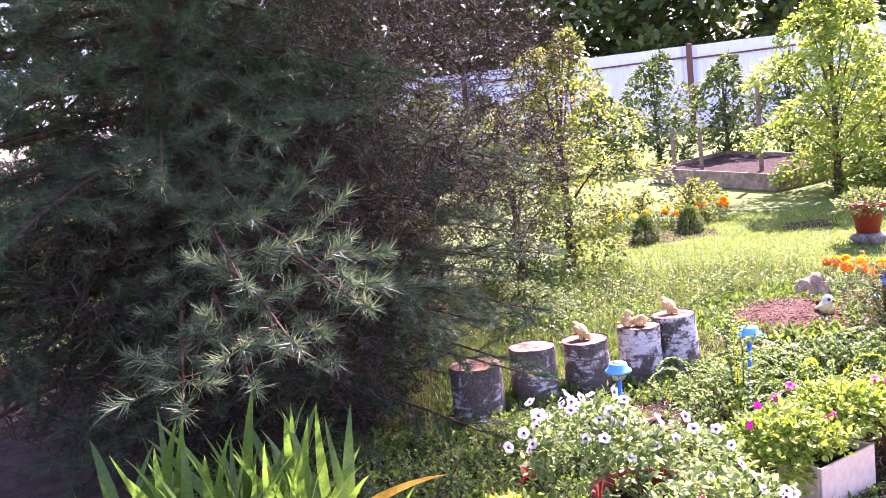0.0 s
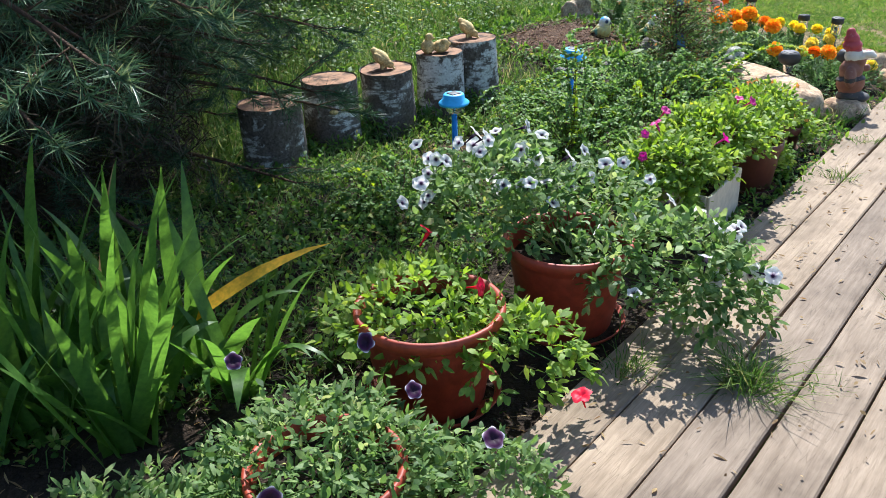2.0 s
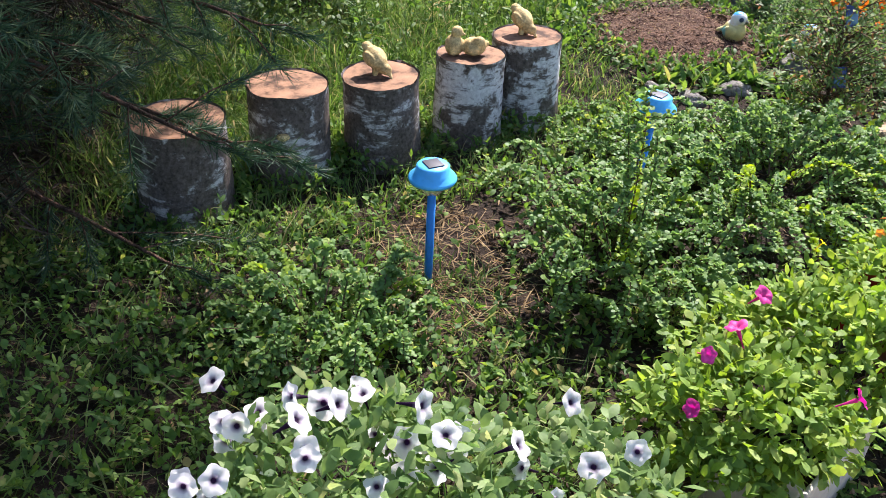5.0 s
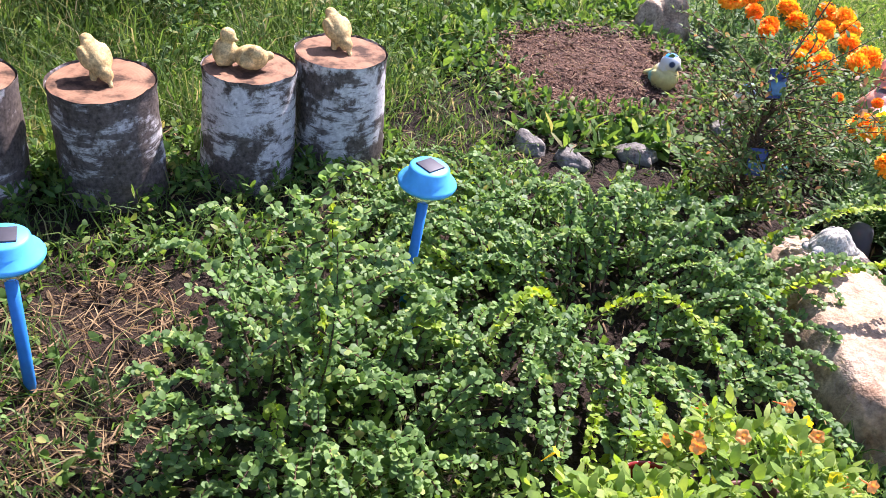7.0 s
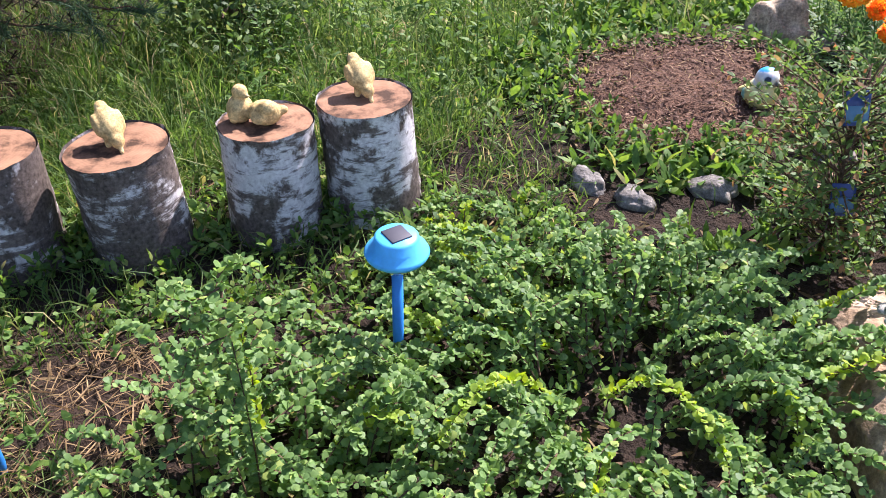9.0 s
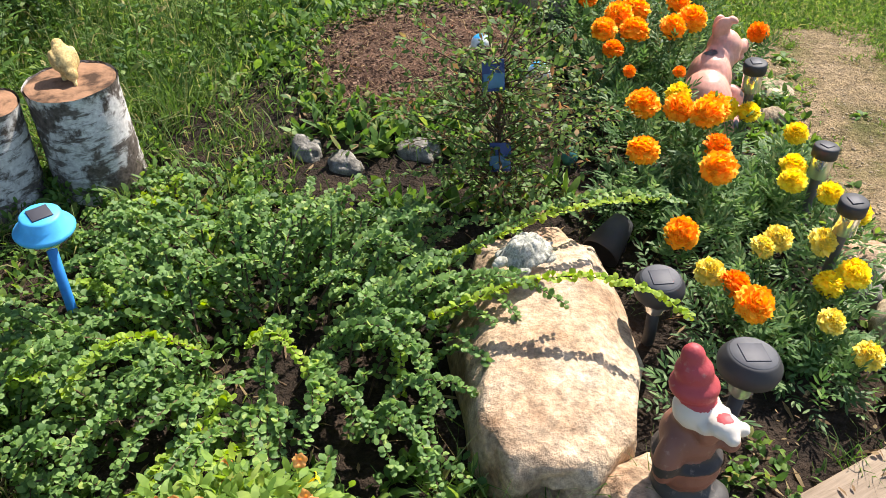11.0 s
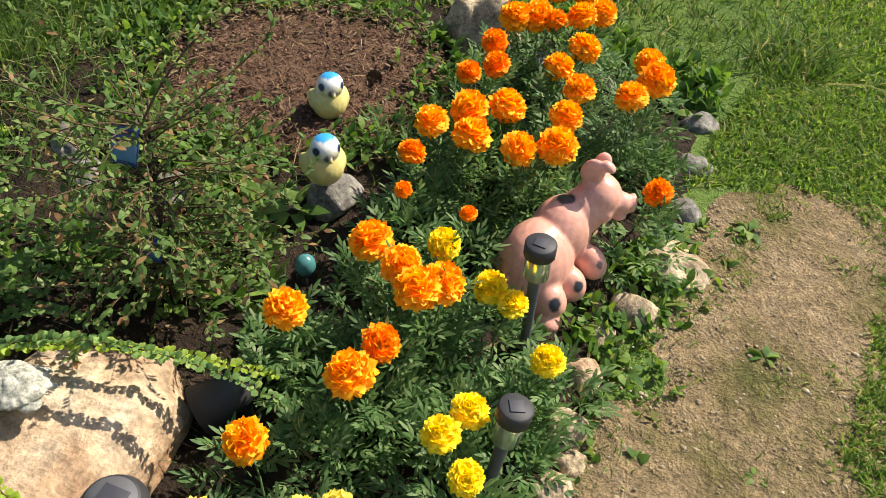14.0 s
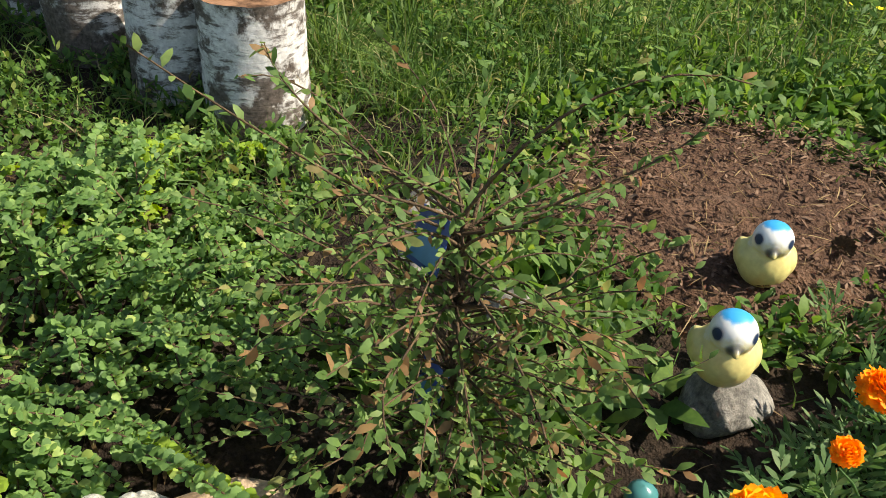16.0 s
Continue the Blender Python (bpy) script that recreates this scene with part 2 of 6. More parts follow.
def board_wood():
    m, nt, b = material("weathered_boards", 0.8, 0.2)
    v = coords(nt, (1.2, 14, 14))
    info = nt.nodes.new("ShaderNodeObjectInfo")
    off = nt.nodes.new("ShaderNodeVectorMath")
    nt.links.new(v, off.inputs[0])
    sc = nt.nodes.new("ShaderNodeMath")
    sc.operation = "MULTIPLY"
    sc.inputs[1].default_value = 50
    nt.links.new(info.outputs["Random"], sc.inputs[0])
    nt.links.new(sc.outputs[0], off.inputs[1])
    grain = noise_at(nt, off.outputs[0], 5, 6, 0.65)
    stain = noise_at(nt, coords(nt), 3.5, 4)
    c = ramp(nt, grain, [(0.25, (0.185, 0.14, 0.1)), (0.5, (0.262, 0.205, 0.152)), (0.75, (0.33, 0.265, 0.2))])
    c = mixed(nt, 0.7, c, mixed(nt, 1.0, c, ramp(nt, stain, [(0.32, (0.42, 0.39, 0.36)), (0.48, (0.85, 0.82, 0.78)), (0.65, (1.18, 1.16, 1.12))]), "MULTIPLY"))
    fibre = noise_at(nt, off.outputs[0], 19, 4, 0.7)
    c = mixed(nt, 0.24, c, mixed(nt, 1.0, c, ramp(nt, fibre, [(0.34, (0.55, 0.53, 0.5)), (0.5, (1.0, 1.0, 1.0)), (0.68, (1.3, 1.28, 1.25))]), "MULTIPLY"))
    crack = noise_at(nt, off.outputs[0], 3.1, 2, 0.5)
    c = mixed(nt, ramp(nt, crack, [(0.488, (0, 0, 0)), (0.5, (0.4, 0.4, 0.4)), (0.512, (0, 0, 0))]), c, (0.09, 0.065, 0.045))
    dust = noise_at(nt, coords(nt), 40, 5, 0.75)
    c = mixed(nt, ramp(nt, dust, [(0.62, (0, 0, 0)), (0.7, (0.6, 0.6, 0.6))]), c, (0.16, 0.125, 0.09))
    tone = ramp(nt, info.outputs["Random"], [(0.0, (0.82, 0.82, 0.84)), (1.0, (1.12, 1.1, 1.05))])
    c = mixed(nt, 1.0, c, tone, "MULTIPLY")
    nt.links.new(c, b.inputs["Base Color"])
    bump(nt, b, grain, 0.4, 0.004)
    return m


M_BIRCH = birch_bark("pale_birch_bark", 0.495)
M_BIRCHDARK = birch_bark("dark_birch_bark", 0.44)
M_CUT = cut_wood("cut_birch_end", (0.25, 0.138, 0.078))
M_BOARD = board_wood()
M_TERRA = plain("terracotta", (0.29, 0.04, 0.017), 0.55, grain=0.3)
M_BROWNPOT = plain("brown_plastic", (0.10, 0.03, 0.018), 0.5)
M_GLAZE = plain("red_glaze", (0.24, 0.02, 0.012), 0.12)
M_OFFWHITE = plain("white_plastic_planter", (0.55, 0.48, 0.38), 0.5)
M_BLUE = plain("blue_painted_plastic", (0.07, 0.42, 0.78), 0.5)
M_BLUEPOST = plain("blue_plastic_post", (0.02, 0.2, 0.55), 0.5)
M_PANEL = plain("solar_cell", (0.04, 0.04, 0.05), 0.6)
M_BLACK = plain("black_plastic", (0.03, 0.03, 0.032), 0.6)
M_DARKTOP = plain("faded_black_plastic", (0.09, 0.09, 0.095), 0.6)
M_CHICK = rough_surface("pale_yellow_plaster", [(0.3, (0.4, 0.27, 0.1)), (0.6, (0.6, 0.45, 0.2))], 30, 140, 0.7, 0.4, 0.004)
M_FENCE = plain("pale_painted_metal", (0.62, 0.66, 0.76), 0.4, grain=0.05)
M_RUST = plain("brown_painted_steel", (0.13, 0.05, 0.035), 0.6)
M_FRAMEWOOD = rough_surface("old_bed_boards", [(0.3, (0.15, 0.11, 0.075)), (0.7, (0.3, 0.24, 0.17))], 6, 60, 0.85)
M_LABEL = plain("blue_printed_card", (0.025, 0.05, 0.17), 0.35)
M_LABELPIC = plain("pale_blue_print", (0.06, 0.16, 0.27), 0.35)
M_TURTLE = rough_surface("grey_cast_stone", [(0.3, (0.19, 0.2, 0.155)), (0.6, (0.46, 0.45, 0.38))], 40, 160, 0.8, 0.4, 0.002)


def clear_plastic():
    m, nt, b = material("clear_plastic", 0.12, 0.5)
    b.inputs["Base Color"].default_value = (0.85, 0.87, 0.85, 1)
    b.inputs["Transmission Weight"].default_value = 0.85
    return m


M_CLEAR = clear_plastic()


# ---- mesh helpers ----
class Shape:
    """Gathers points and faces for one mesh."""

    def __init__(self):
        self.v, self.f, self.n = [], [], 0

    def add(self, verts, faces, mat=0):
        verts = np.asarray(verts, float).reshape(-1, 3)
        for fs in faces if isinstance(faces, list) else [faces]:
            fs = np.asarray(fs, int)
            if len(fs):
                self.f.append((fs + self.n, mat))
        self.v.append(verts)
        self.n += len(verts)
        return self

    def mesh(self, name, smooth=True):
        me = bpy.data.meshes.new(name)
        v = np.concatenate(self.v)
        me.vertices.add(len(v))
        me.vertices.foreach_set("co", v.astype(np.float32).ravel())
        loops = np.concatenate([fs.ravel() for fs, _ in self.f])
        sizes = np.concatenate([np.full(len(fs), fs.shape[1]) for fs, _ in self.f])
        mats = np.concatenate([np.full(len(fs), k) for fs, k in self.f])
        me.loops.add(len(loops))
        me.loops.foreach_set("vertex_index", loops.astype(np.int32))
        me.polygons.add(len(sizes))
        me.polygons.foreach_set("loop_start", np.concatenate([[0], np.cumsum(sizes)[:-1]]).astype(np.int32))
        me.polygons.foreach_set("material_index", mats.astype(np.int32))
        me.polygons.foreach_set("use_smooth", np.full(len(sizes), smooth))
        me.update(calc_edges=True)
        return me


def put(name, shape, mats, m=None, parent=None, smooth=True, label=""):
    """Links a shape as one mesh object, under parent if given."""
    me = shape if isinstance(shape, bpy.types.Mesh) else shape.mesh(name, smooth)
    if not me.materials:
        for k in mats if isinstance(mats, (list, tuple)) else [mats]:
            me.materials.append(k)
    ob = new(name, me)
    if parent is not None:
        ob.parent = parent
    if m is not None:
        ob.matrix_basis = m
    if label:
        ob["label"] = label
    return ob


def thing(name, m, label, category, group="", kind=""):
    e = new(name)
    e.empty_display_size = 0.05
    e.matrix_basis = m
    return tagged(e, label, category, group, kind)


def unit(v):
    return v / np.maximum(np.linalg.norm(v, axis=-1, keepdims=True), 1e-9)


def leaves(sh, p, d, length, width, droop=0.15, up=None, mat=0, wide=0.4, blunt=0.36):
    """Leaf blades at points p along directions d; length and width may be arrays."""
    p, d = np.asarray(p, float), unit(np.asarray(d, float))
    n = len(p)
    if n == 0:
        return
    length = np.broadcast_to(length, n)[:, None]
    width = np.broadcast_to(width, n)[:, None]
    if up is None:
        up = np.array([0, 0, 1.0]) + rng.normal(0, 0.45, (n, 3))
    s = unit(np.cross(d, up))
    u = np.cross(s, d)
    drop = u * length * droop
    a = p + d * length * wide
    b = p + d * length * (0.78 if blunt < 0.4 else 0.87)
    v = np.stack([p, a + s * width * 0.5 + u * width * 0.1, a - s * width * 0.5 + u * width * 0.1,
                  b + s * width * blunt - drop * 0.5, b - s * width * blunt - drop * 0.5, p + d * length - drop], 1).reshape(-1, 3)
    i = np.arange(n)[:, None] * 6
    sh.add(v, [i + np.array([0, 2, 1]), i + np.array([3, 4, 5]), i + np.array([1, 2, 4, 3])], mat)


def blades(sh, p, d, length, width, bend=0.3, mat=0):
    """Narrow grass blades that bend over."""
    n = len(p)
    d = unit(d)
    length = np.broadcast_to(length, n)[:, None]
    side = unit(np.cross(d, rng.normal(0, 1, (n, 3)))) * np.broadcast_to(width, n)[:, None] * 0.5
    out = rng.normal(0, 1, (n, 3)) * [1, 1, 0]
    out = unit(out) * length * bend
    mid = p + d * length * 0.55 + out * 0.3
    tip = p + d * length * 0.95 + out - [0, 0, 1] * length * bend * 0.35
    v = np.stack([p - side, p + side, mid + side * 0.8, mid - side * 0.8, tip], 1).reshape(-1, 3)
    i = np.arange(n)[:, None] * 5
    sh.add(v, [i + np.array([0, 1, 2, 3]), i + np.array([3, 2, 4])], mat)


def tube(sh, pts, radii, sides=6, mat=0, cap=True):
    pts = np.asarray(pts, float)
    n = len(pts)
    radii = np.broadcast_to(radii, n)
    t = unit(np.gradient(pts, axis=0))
    ref = np.array([0.0, 0.0, 1.0]) if abs(t[0][2]) < 0.9 else np.array([1.0, 0, 0])
    a = unit(np.cross(t, ref))
    b = np.cross(t, a)
    ang = np.linspace(0, 2 * math.pi, sides, endpoint=False)
    ring = pts[:, None] + radii[:, None, None] * (a[:, None] * np.cos(ang)[None, :, None] + b[:, None] * np.sin(ang)[None, :, None])
    i = np.arange(n - 1)[:, None] * sides
    j = np.arange(sides)[None]
    k = (j + 1) % sides
    q = np.stack([i + j, i + k, i + sides + k, i + sides + j], -1).reshape(-1, 4)
    fs = [q]
    if cap:
        fs.append(np.array([np.arange(sides)[::-1], np.arange(sides) + (n - 1) * sides]))
    sh.add(ring.reshape(-1, 3), fs, mat)


def lathe(sh, profile, seg=24, mat=0, wob=0.0):
    """Turns a profile of (radius, height) about the z axis; ends at radius 0 are closed."""
    prof = np.asarray(profile, float)
    ang = np.linspace(0, 2 * math.pi, seg, endpoint=False)
    w = 1 + wob * (np.sin(ang * 2 + 1) + 0.6 * np.sin(ang * 3 + 2) + 0.4 * np.sin(5 * ang))
    v = np.stack([prof[:, 0, None] * np.cos(ang) * w, prof[:, 0, None] * np.sin(ang) * w, np.repeat(prof[:, 1, None], seg, 1)], -1)
    n = len(prof)
    i = np.arange(n - 1)[:, None] * seg
    j = np.arange(seg)[None]
    k = (j + 1) % seg
    sh.add(v.reshape(-1, 3), np.stack([i + j, i + k, i + seg + k, i + seg + j], -1).reshape(-1, 4), mat)


def ball(sh, c, r, seg=20, rings=12, mat=0, turn=None):
    """An ellipsoid; turn: a rotation matrix."""
    th = np.linspace(0, math.pi, rings + 1)
    ph = np.linspace(0, 2 * math.pi, seg, endpoint=False)
    v = np.stack([np.sin(th)[:, None] * np.cos(ph), np.sin(th)[:, None] * np.sin(ph), np.repeat(np.cos(th)[:, None], seg, 1)], -1).reshape(-1, 3) * np.asarray(r)
    if turn is not None:
        v = v @ np.array(turn.to_3x3()).T
    i = np.arange(rings)[:, None] * seg
    j = np.arange(seg)[None]
    k = (j + 1) % seg
    sh.add(v + np.asarray(c), np.stack([i + seg + j, i + seg + k, i + k, i + j], -1).reshape(-1, 4), mat)


def box(sh, c, size, mat=0, bevel=0.0):
    bm = bmesh.new()
    bmesh.ops.create_cube(bm, size=1)
    for v in bm.verts:
        v.co = Vector([v.co[i] * size[i] for i in range(3)])
    if bevel:
        bmesh.ops.bevel(bm, geom=bm.edges[:], offset=bevel, segments=2, affect="EDGES", profile=0.5)
    bm.verts.index_update()
    vs = np.array([v.co[:] for v in bm.verts]) + np.asarray(c)
    groups = {}
    for f in bm.faces:
        groups.setdefault(len(f.verts), []).append([v.index for v in f.verts])
    sh.add(vs, [np.array(g) for g in groups.values()], mat)
    bm.free()


def boulder(sh, size, seed, detail=4, rough=0.18, flat=0.0, freq=1.3):
    """A stone: a ball pushed about by broad and fine noise; flat: how much its top is levelled."""
    bm = bmesh.new()
    bmesh.ops.create_icosphere(bm, subdivisions=detail, radius=1)
    off = Vector((seed * 3.7, seed * 1.9, seed * 5.3))
    for v in bm.verts:
        d = v.co.normalized()
        r = 1 + rough * noise.noise(d * freq + off) * 1.6 + rough * 0.5 * noise.noise(d * freq * 3 + off) + rough * 0.15 * noise.noise(d * 9 + off)
        co = d * r
        # chipped facets
        for k in range(5):
            nrm = Vector((math.sin(seed + k * 2.1), math.cos(seed * 2 + k * 1.7), math.sin(k * 3.1 + seed) * 0.6)).normalized()
            over = co.dot(nrm) - 0.82
            if over > 0:
                co -= nrm * over * 0.8
        if flat and co.z > 1 - flat:
            co.z = 1 - flat + (co.z - 1 + flat) * 0.25
        v.co = Vector([co[i] * size[i] for i in range(3)])
    bm.verts.index_update()
    sh.add(np.array([v.co[:] for v in bm.verts]), np.array([[v.index for v in f.verts] for f in bm.faces]))
    bm.free()


def ground_height(x, y):
    """The garden is level but for a low mound at the mulch; the lawn beyond it climbs gently to the fence."""
    far = np.clip(np.asarray(y, float) - 2.5, 0, 24)
    return 0.055 * np.where(far < 1, far * far * 0.5, far - 0.5) + 0.006 * np.sin(np.asarray(x) * 3.1) * np.sin(np.asarray(y) * 2.7 + 1) + 0.085 * np.exp(-((np.asarray(x) + 0.85) ** 2 + (np.asarray(y, float) - 1.0) ** 2) / 0.5)


def inside(x, y, poly):
    """Which of the points lie inside the polygon."""
    poly = np.asarray(poly)
    hit = np.zeros(len(x), bool)
    for (x1, y1), (x2, y2) in zip(poly, np.roll(poly, -1, 0)):
        c = (y1 > y) != (y2 > y)
        with np.errstate(divide="ignore", invalid="ignore"):
            hit ^= c & (x < (x2 - x1) * (y - y1) / (y2 - y1 + 1e-12) + x1)
    return hit


def scatter(poly, count):
    poly = np.asarray(poly, float)
    lo, hi = poly.min(0), poly.max(0)
    out = np.zeros((0, 2))
    while len(out) < count:
        q = rng.uniform(lo, hi, (count * 2, 2))
        out = np.concatenate([out, q[inside(q[:, 0], q[:, 1], poly)]])
    out = out[:count]
    return np.column_stack([out, ground_height(out[:, 0], out[:, 1])])


def sheet(name, poly, mat, label, category, lift, step=0.05, mound=0.0, relief=0.01, ragged=0.03):
    """A patch of soil lying on the ground, with a ragged edge that dips under it."""
    poly = np.asarray(poly, float)
    lo, hi = poly.min(0) - step, poly.max(0) + step
    nx, ny = int((hi[0] - lo[0]) / step) + 2, int((hi[1] - lo[1]) / step) + 2
    xs, ys = np.linspace(lo[0], hi[0], nx), np.linspace(lo[1], hi[1], ny)
    gx, gy = np.meshgrid(xs, ys)
    x, y = gx.ravel(), gy.ravel()
    d = np.full(len(x), 9.0)
    for (x1, y1), (x2, y2) in zip(poly, np.roll(poly, -1, 0)):
        ex, ey = x2 - x1, y2 - y1
        t = np.clip(((x - x1) * ex + (y - y1) * ey) / (ex * ex + ey * ey), 0, 1)
        d = np.minimum(d, np.hypot(x - x1 - t * ex, y - y1 - t * ey))
    d = np.where(inside(x, y, poly), d, -d)
    jit = np.array([noise.noise(Vector((a * 4, b * 4, lift * 100))) for a, b in zip(x, y)])
    fine = np.array([noise.noise(Vector((a * 17, b * 17, 3))) for a, b in zip(x, y)])
    d = d + jit * ragged
    z = ground_height(x, y) + np.clip(d / 0.05, -1, 1) * lift + relief * fine * (d > 0) + mound * np.clip(d / 0.3, 0, 1)
    i = np.arange(ny - 1)[:, None] * nx + np.arange(nx - 1)[None]
    q = np.stack([i, i + 1, i + nx + 1, i + nx], -1).reshape(-1, 4)
    q = q[(d[q] > -0.06).any(1)]
    ob = put(name, Shape().add(np.column_stack([x, y, z]), q), mat)
    return tagged(ob, label, category, kind="structure")
ALONG, ACROSS = Vector((0.742, 0.670, 0)), Vector((0.670, -0.742, 0))
TURN = math.degrees(math.atan2(ALONG.y, ALONG.x))

# ---- ground and soil ----
def spaced(lo, hi, n, core):
    """Grid lines, close together round the garden and wide apart far off."""
    t = np.linspace(-1, 1, n)
    s = np.sign(t) * np.abs(t) ** 3
    return core + np.where(s < 0, (core - lo) * s, (hi - core) * s)


def make_ground():
    xs, ys = spaced(-400, 400, 121, -1.0), spaced(-300, 600, 121, 0.0)
    gx, gy = np.meshgrid(xs, ys)
    x, y = gx.ravel(), gy.ravel()
    i = np.arange(120)[:, None] * 121 + np.arange(120)[None]
    q = np.stack([i, i + 1, i + 122, i + 121], -1).reshape(-1, 4)
    ob = put("ground", Shape().add(np.column_stack([x, y, ground_height(x, y) - 0.004]), q), M_LAWN)
    tagged(ob, "sunlit short green lawn with worn patches", "lawn", kind="structure")


BED = [(0.36, -0.42), (0.36, 0.2), (0.22, 0.7), (0.2, 1.1), (0.02, 1.65), (-0.5, 1.75), (-0.95, 1.6), (-1.5, 1.25), (-1.45, 0.7), (-2.6, -0.2),
       (-3.3, -0.6), (-3.9, -1.6), (-3.9, -3.2), (-3.0, -3.6), (-1.45, -2.05), (0.6, -0.3)]
PATH_EDGE = [(0.5, -0.5), (0.36, 0.3), (0.24, 0.9), (0.24, 1.35), (0.45, 1.68), (0.8, 1.6), (0.92, 1.2), (1.02, 0.92), (1.3, 0.95), (1.7, 1.5), (2.6, 1.8),
             (4.5, 1.9), (4.5, 0.2), (2.2, -0.4), (1.1, -1.2), (0.2, -1.6)]
MULCH = [(-1.1, 0.47), (-1.26, 0.68), (-1.36, 1.05), (-1.2, 1.22), (-0.95, 1.34), (-0.75, 1.34), (-0.58, 1.15), (-0.48, 0.87), (-0.6, 0.66), (-0.83, 0.52)]

make_ground()
sheet("soil_bed", BED, M_SOIL, "dark damp soil of the flower bed", "soil", 0.008, 0.045, 0.0, 0.012)
sheet("dirt_path", PATH_EDGE, M_PATH, "trodden sandy dirt path with moss and small pebbles", "path", 0.012, 0.04, 0.0, 0.012, 0.16)
sheet("mulch_patch", MULCH, M_MULCH, "round patch of reddish brown bark mulch", "mulch", 0.016, 0.03, 0.03, 0.02, 0.12)


def make_chips():
    p = scatter(MULCH, 3600) + [0, 0, 0.048]
    p[:, 2] += rng.uniform(-0.006, 0.006, len(p))
    d = rng.normal(0, 1, (len(p), 3)) * [1, 1, 0.22]
    sh = Shape()
    leaves(sh, p, d, rng.uniform(0.008, 0.026, len(p)), rng.uniform(0.003, 0.007, len(p)), 0.05)
    ob = put("bark_chips", sh, foliage("bark_chip", [(0.0, (0.06, 0.03, 0.019)), (0.7, (0.12, 0.066, 0.042)), (1.0, (0.22, 0.14, 0.095))], 0.0, 0.85))
    p = scatter(MULCH, 420) + [0, 0, 0.053]
    dry = Shape()
    leaves(dry, p, rng.normal(0, 1, (len(p), 3)) * [1, 1, 0.06], rng.uniform(0.02, 0.075, len(p)), rng.uniform(0.0012, 0.003, len(p)), 0.1)
    tagged(put("needle_litter", dry, M_DEAD), "dry pale stalks and needles on the mulch", "leaf litter", kind="stuff")
    tagged(ob, "loose reddish brown bark chips on the mulch", "bark chips", kind="stuff")
    p = scatter([(0.36, -0.3), (0.3, 0.4), (0.2, 1.3), (0.45, 1.6), (0.75, 1.5), (1.1, 0.7), (1.0, -0.2)], 3000)
    p = np.concatenate([p, scatter(PATH_EDGE, 900)]) + [0, 0, 0.011]
    sh = Shape()
    for q in p:
        r = rng.uniform(0.0018, 0.005) * (2.0 if rng.random() < 0.06 else 1)
        ball(sh, q, (r, r * 0.8, r * 0.55), 6, 4)
    ob = put("path_pebbles", sh, M_STONE)
    tagged(ob, "small pale pebbles scattered on the dirt path", "pebbles", kind="stuff")
    # clods and litter in the bed
    p = scatter(BED, 2600) + [0, 0, 0.008]
    sh = Shape()
    for q in p:
        r = rng.uniform(0.003, 0.011)
        ball(sh, q, (r, r * rng.uniform(0.6, 1), r * 0.6), 6, 4)
    tagged(put("soil_clods", sh, M_SOIL), "dark crumbly clods lying on the bed", "soil", kind="stuff")
    # scraps of leaf and earth blown onto the boards
    n = 900
    u, w = rng.uniform(-3.4, 0.7, n), 0.42 + 1.0 * rng.random(n) ** 2.4
    p = np.stack([ALONG.x * u + ACROSS.x * w, ALONG.y * u + ACROSS.y * w, np.full(n, 0.042)], 1)
    sh = Shape()
    leaves(sh, p, rng.normal(0, 1, (n, 3)) * [1, 1, 0.1], rng.uniform(0.006, 0.028, n), rng.uniform(0.002, 0.009, n), 0.1)
    tagged(put("leaf_litter", sh, M_DEAD), "dry scraps of leaf blown onto the planks", "leaf litter", kind="stuff")
    p = scatter(BED, 2500) + [0, 0, 0.014]
    sh = Shape()
    leaves(sh, p, rng.normal(0, 1, (len(p), 3)) * [1, 1, 0.15], rng.uniform(0.015, 0.06, len(p)), rng.uniform(0.002, 0.009, len(p)), 0.1)
    p = scatter([(-2.25, -0.75), (-2.0, -0.5), (-1.75, -0.75), (-1.75, -1.15), (-2.05, -1.25)], 900) + [0, 0, 0.016]
    leaves(sh, p, rng.normal(0, 1, (len(p), 3)) * [1, 1, 0.12], rng.uniform(0.03, 0.11, len(p)), rng.uniform(0.0015, 0.004, len(p)), 0.1)
    tagged(put("leaf_litter", sh, M_DEAD), "dry fallen needles, stalks and leaf scraps", "leaf litter", kind="stuff")


make_chips()
sheet("needle_litter", [(-3.4, -3.0), (-3.0, -0.6), (-3.3, 1.4), (-5.0, 2.2), (-7.0, 1.0), (-7.0, -3.4), (-5.0, -4.2), (-3.9, -4.0)], rough_surface("needle_litter", [(0.3, (0.03, 0.022, 0.013)), (0.55, (0.075, 0.05, 0.03)), (0.8, (0.14, 0.095, 0.055))], 6, 120, 0.95, 1.0, 0.02),
      "brown fallen needles under the pine", "leaf litter", 0.005, 0.08)


# ---- boardwalk ----


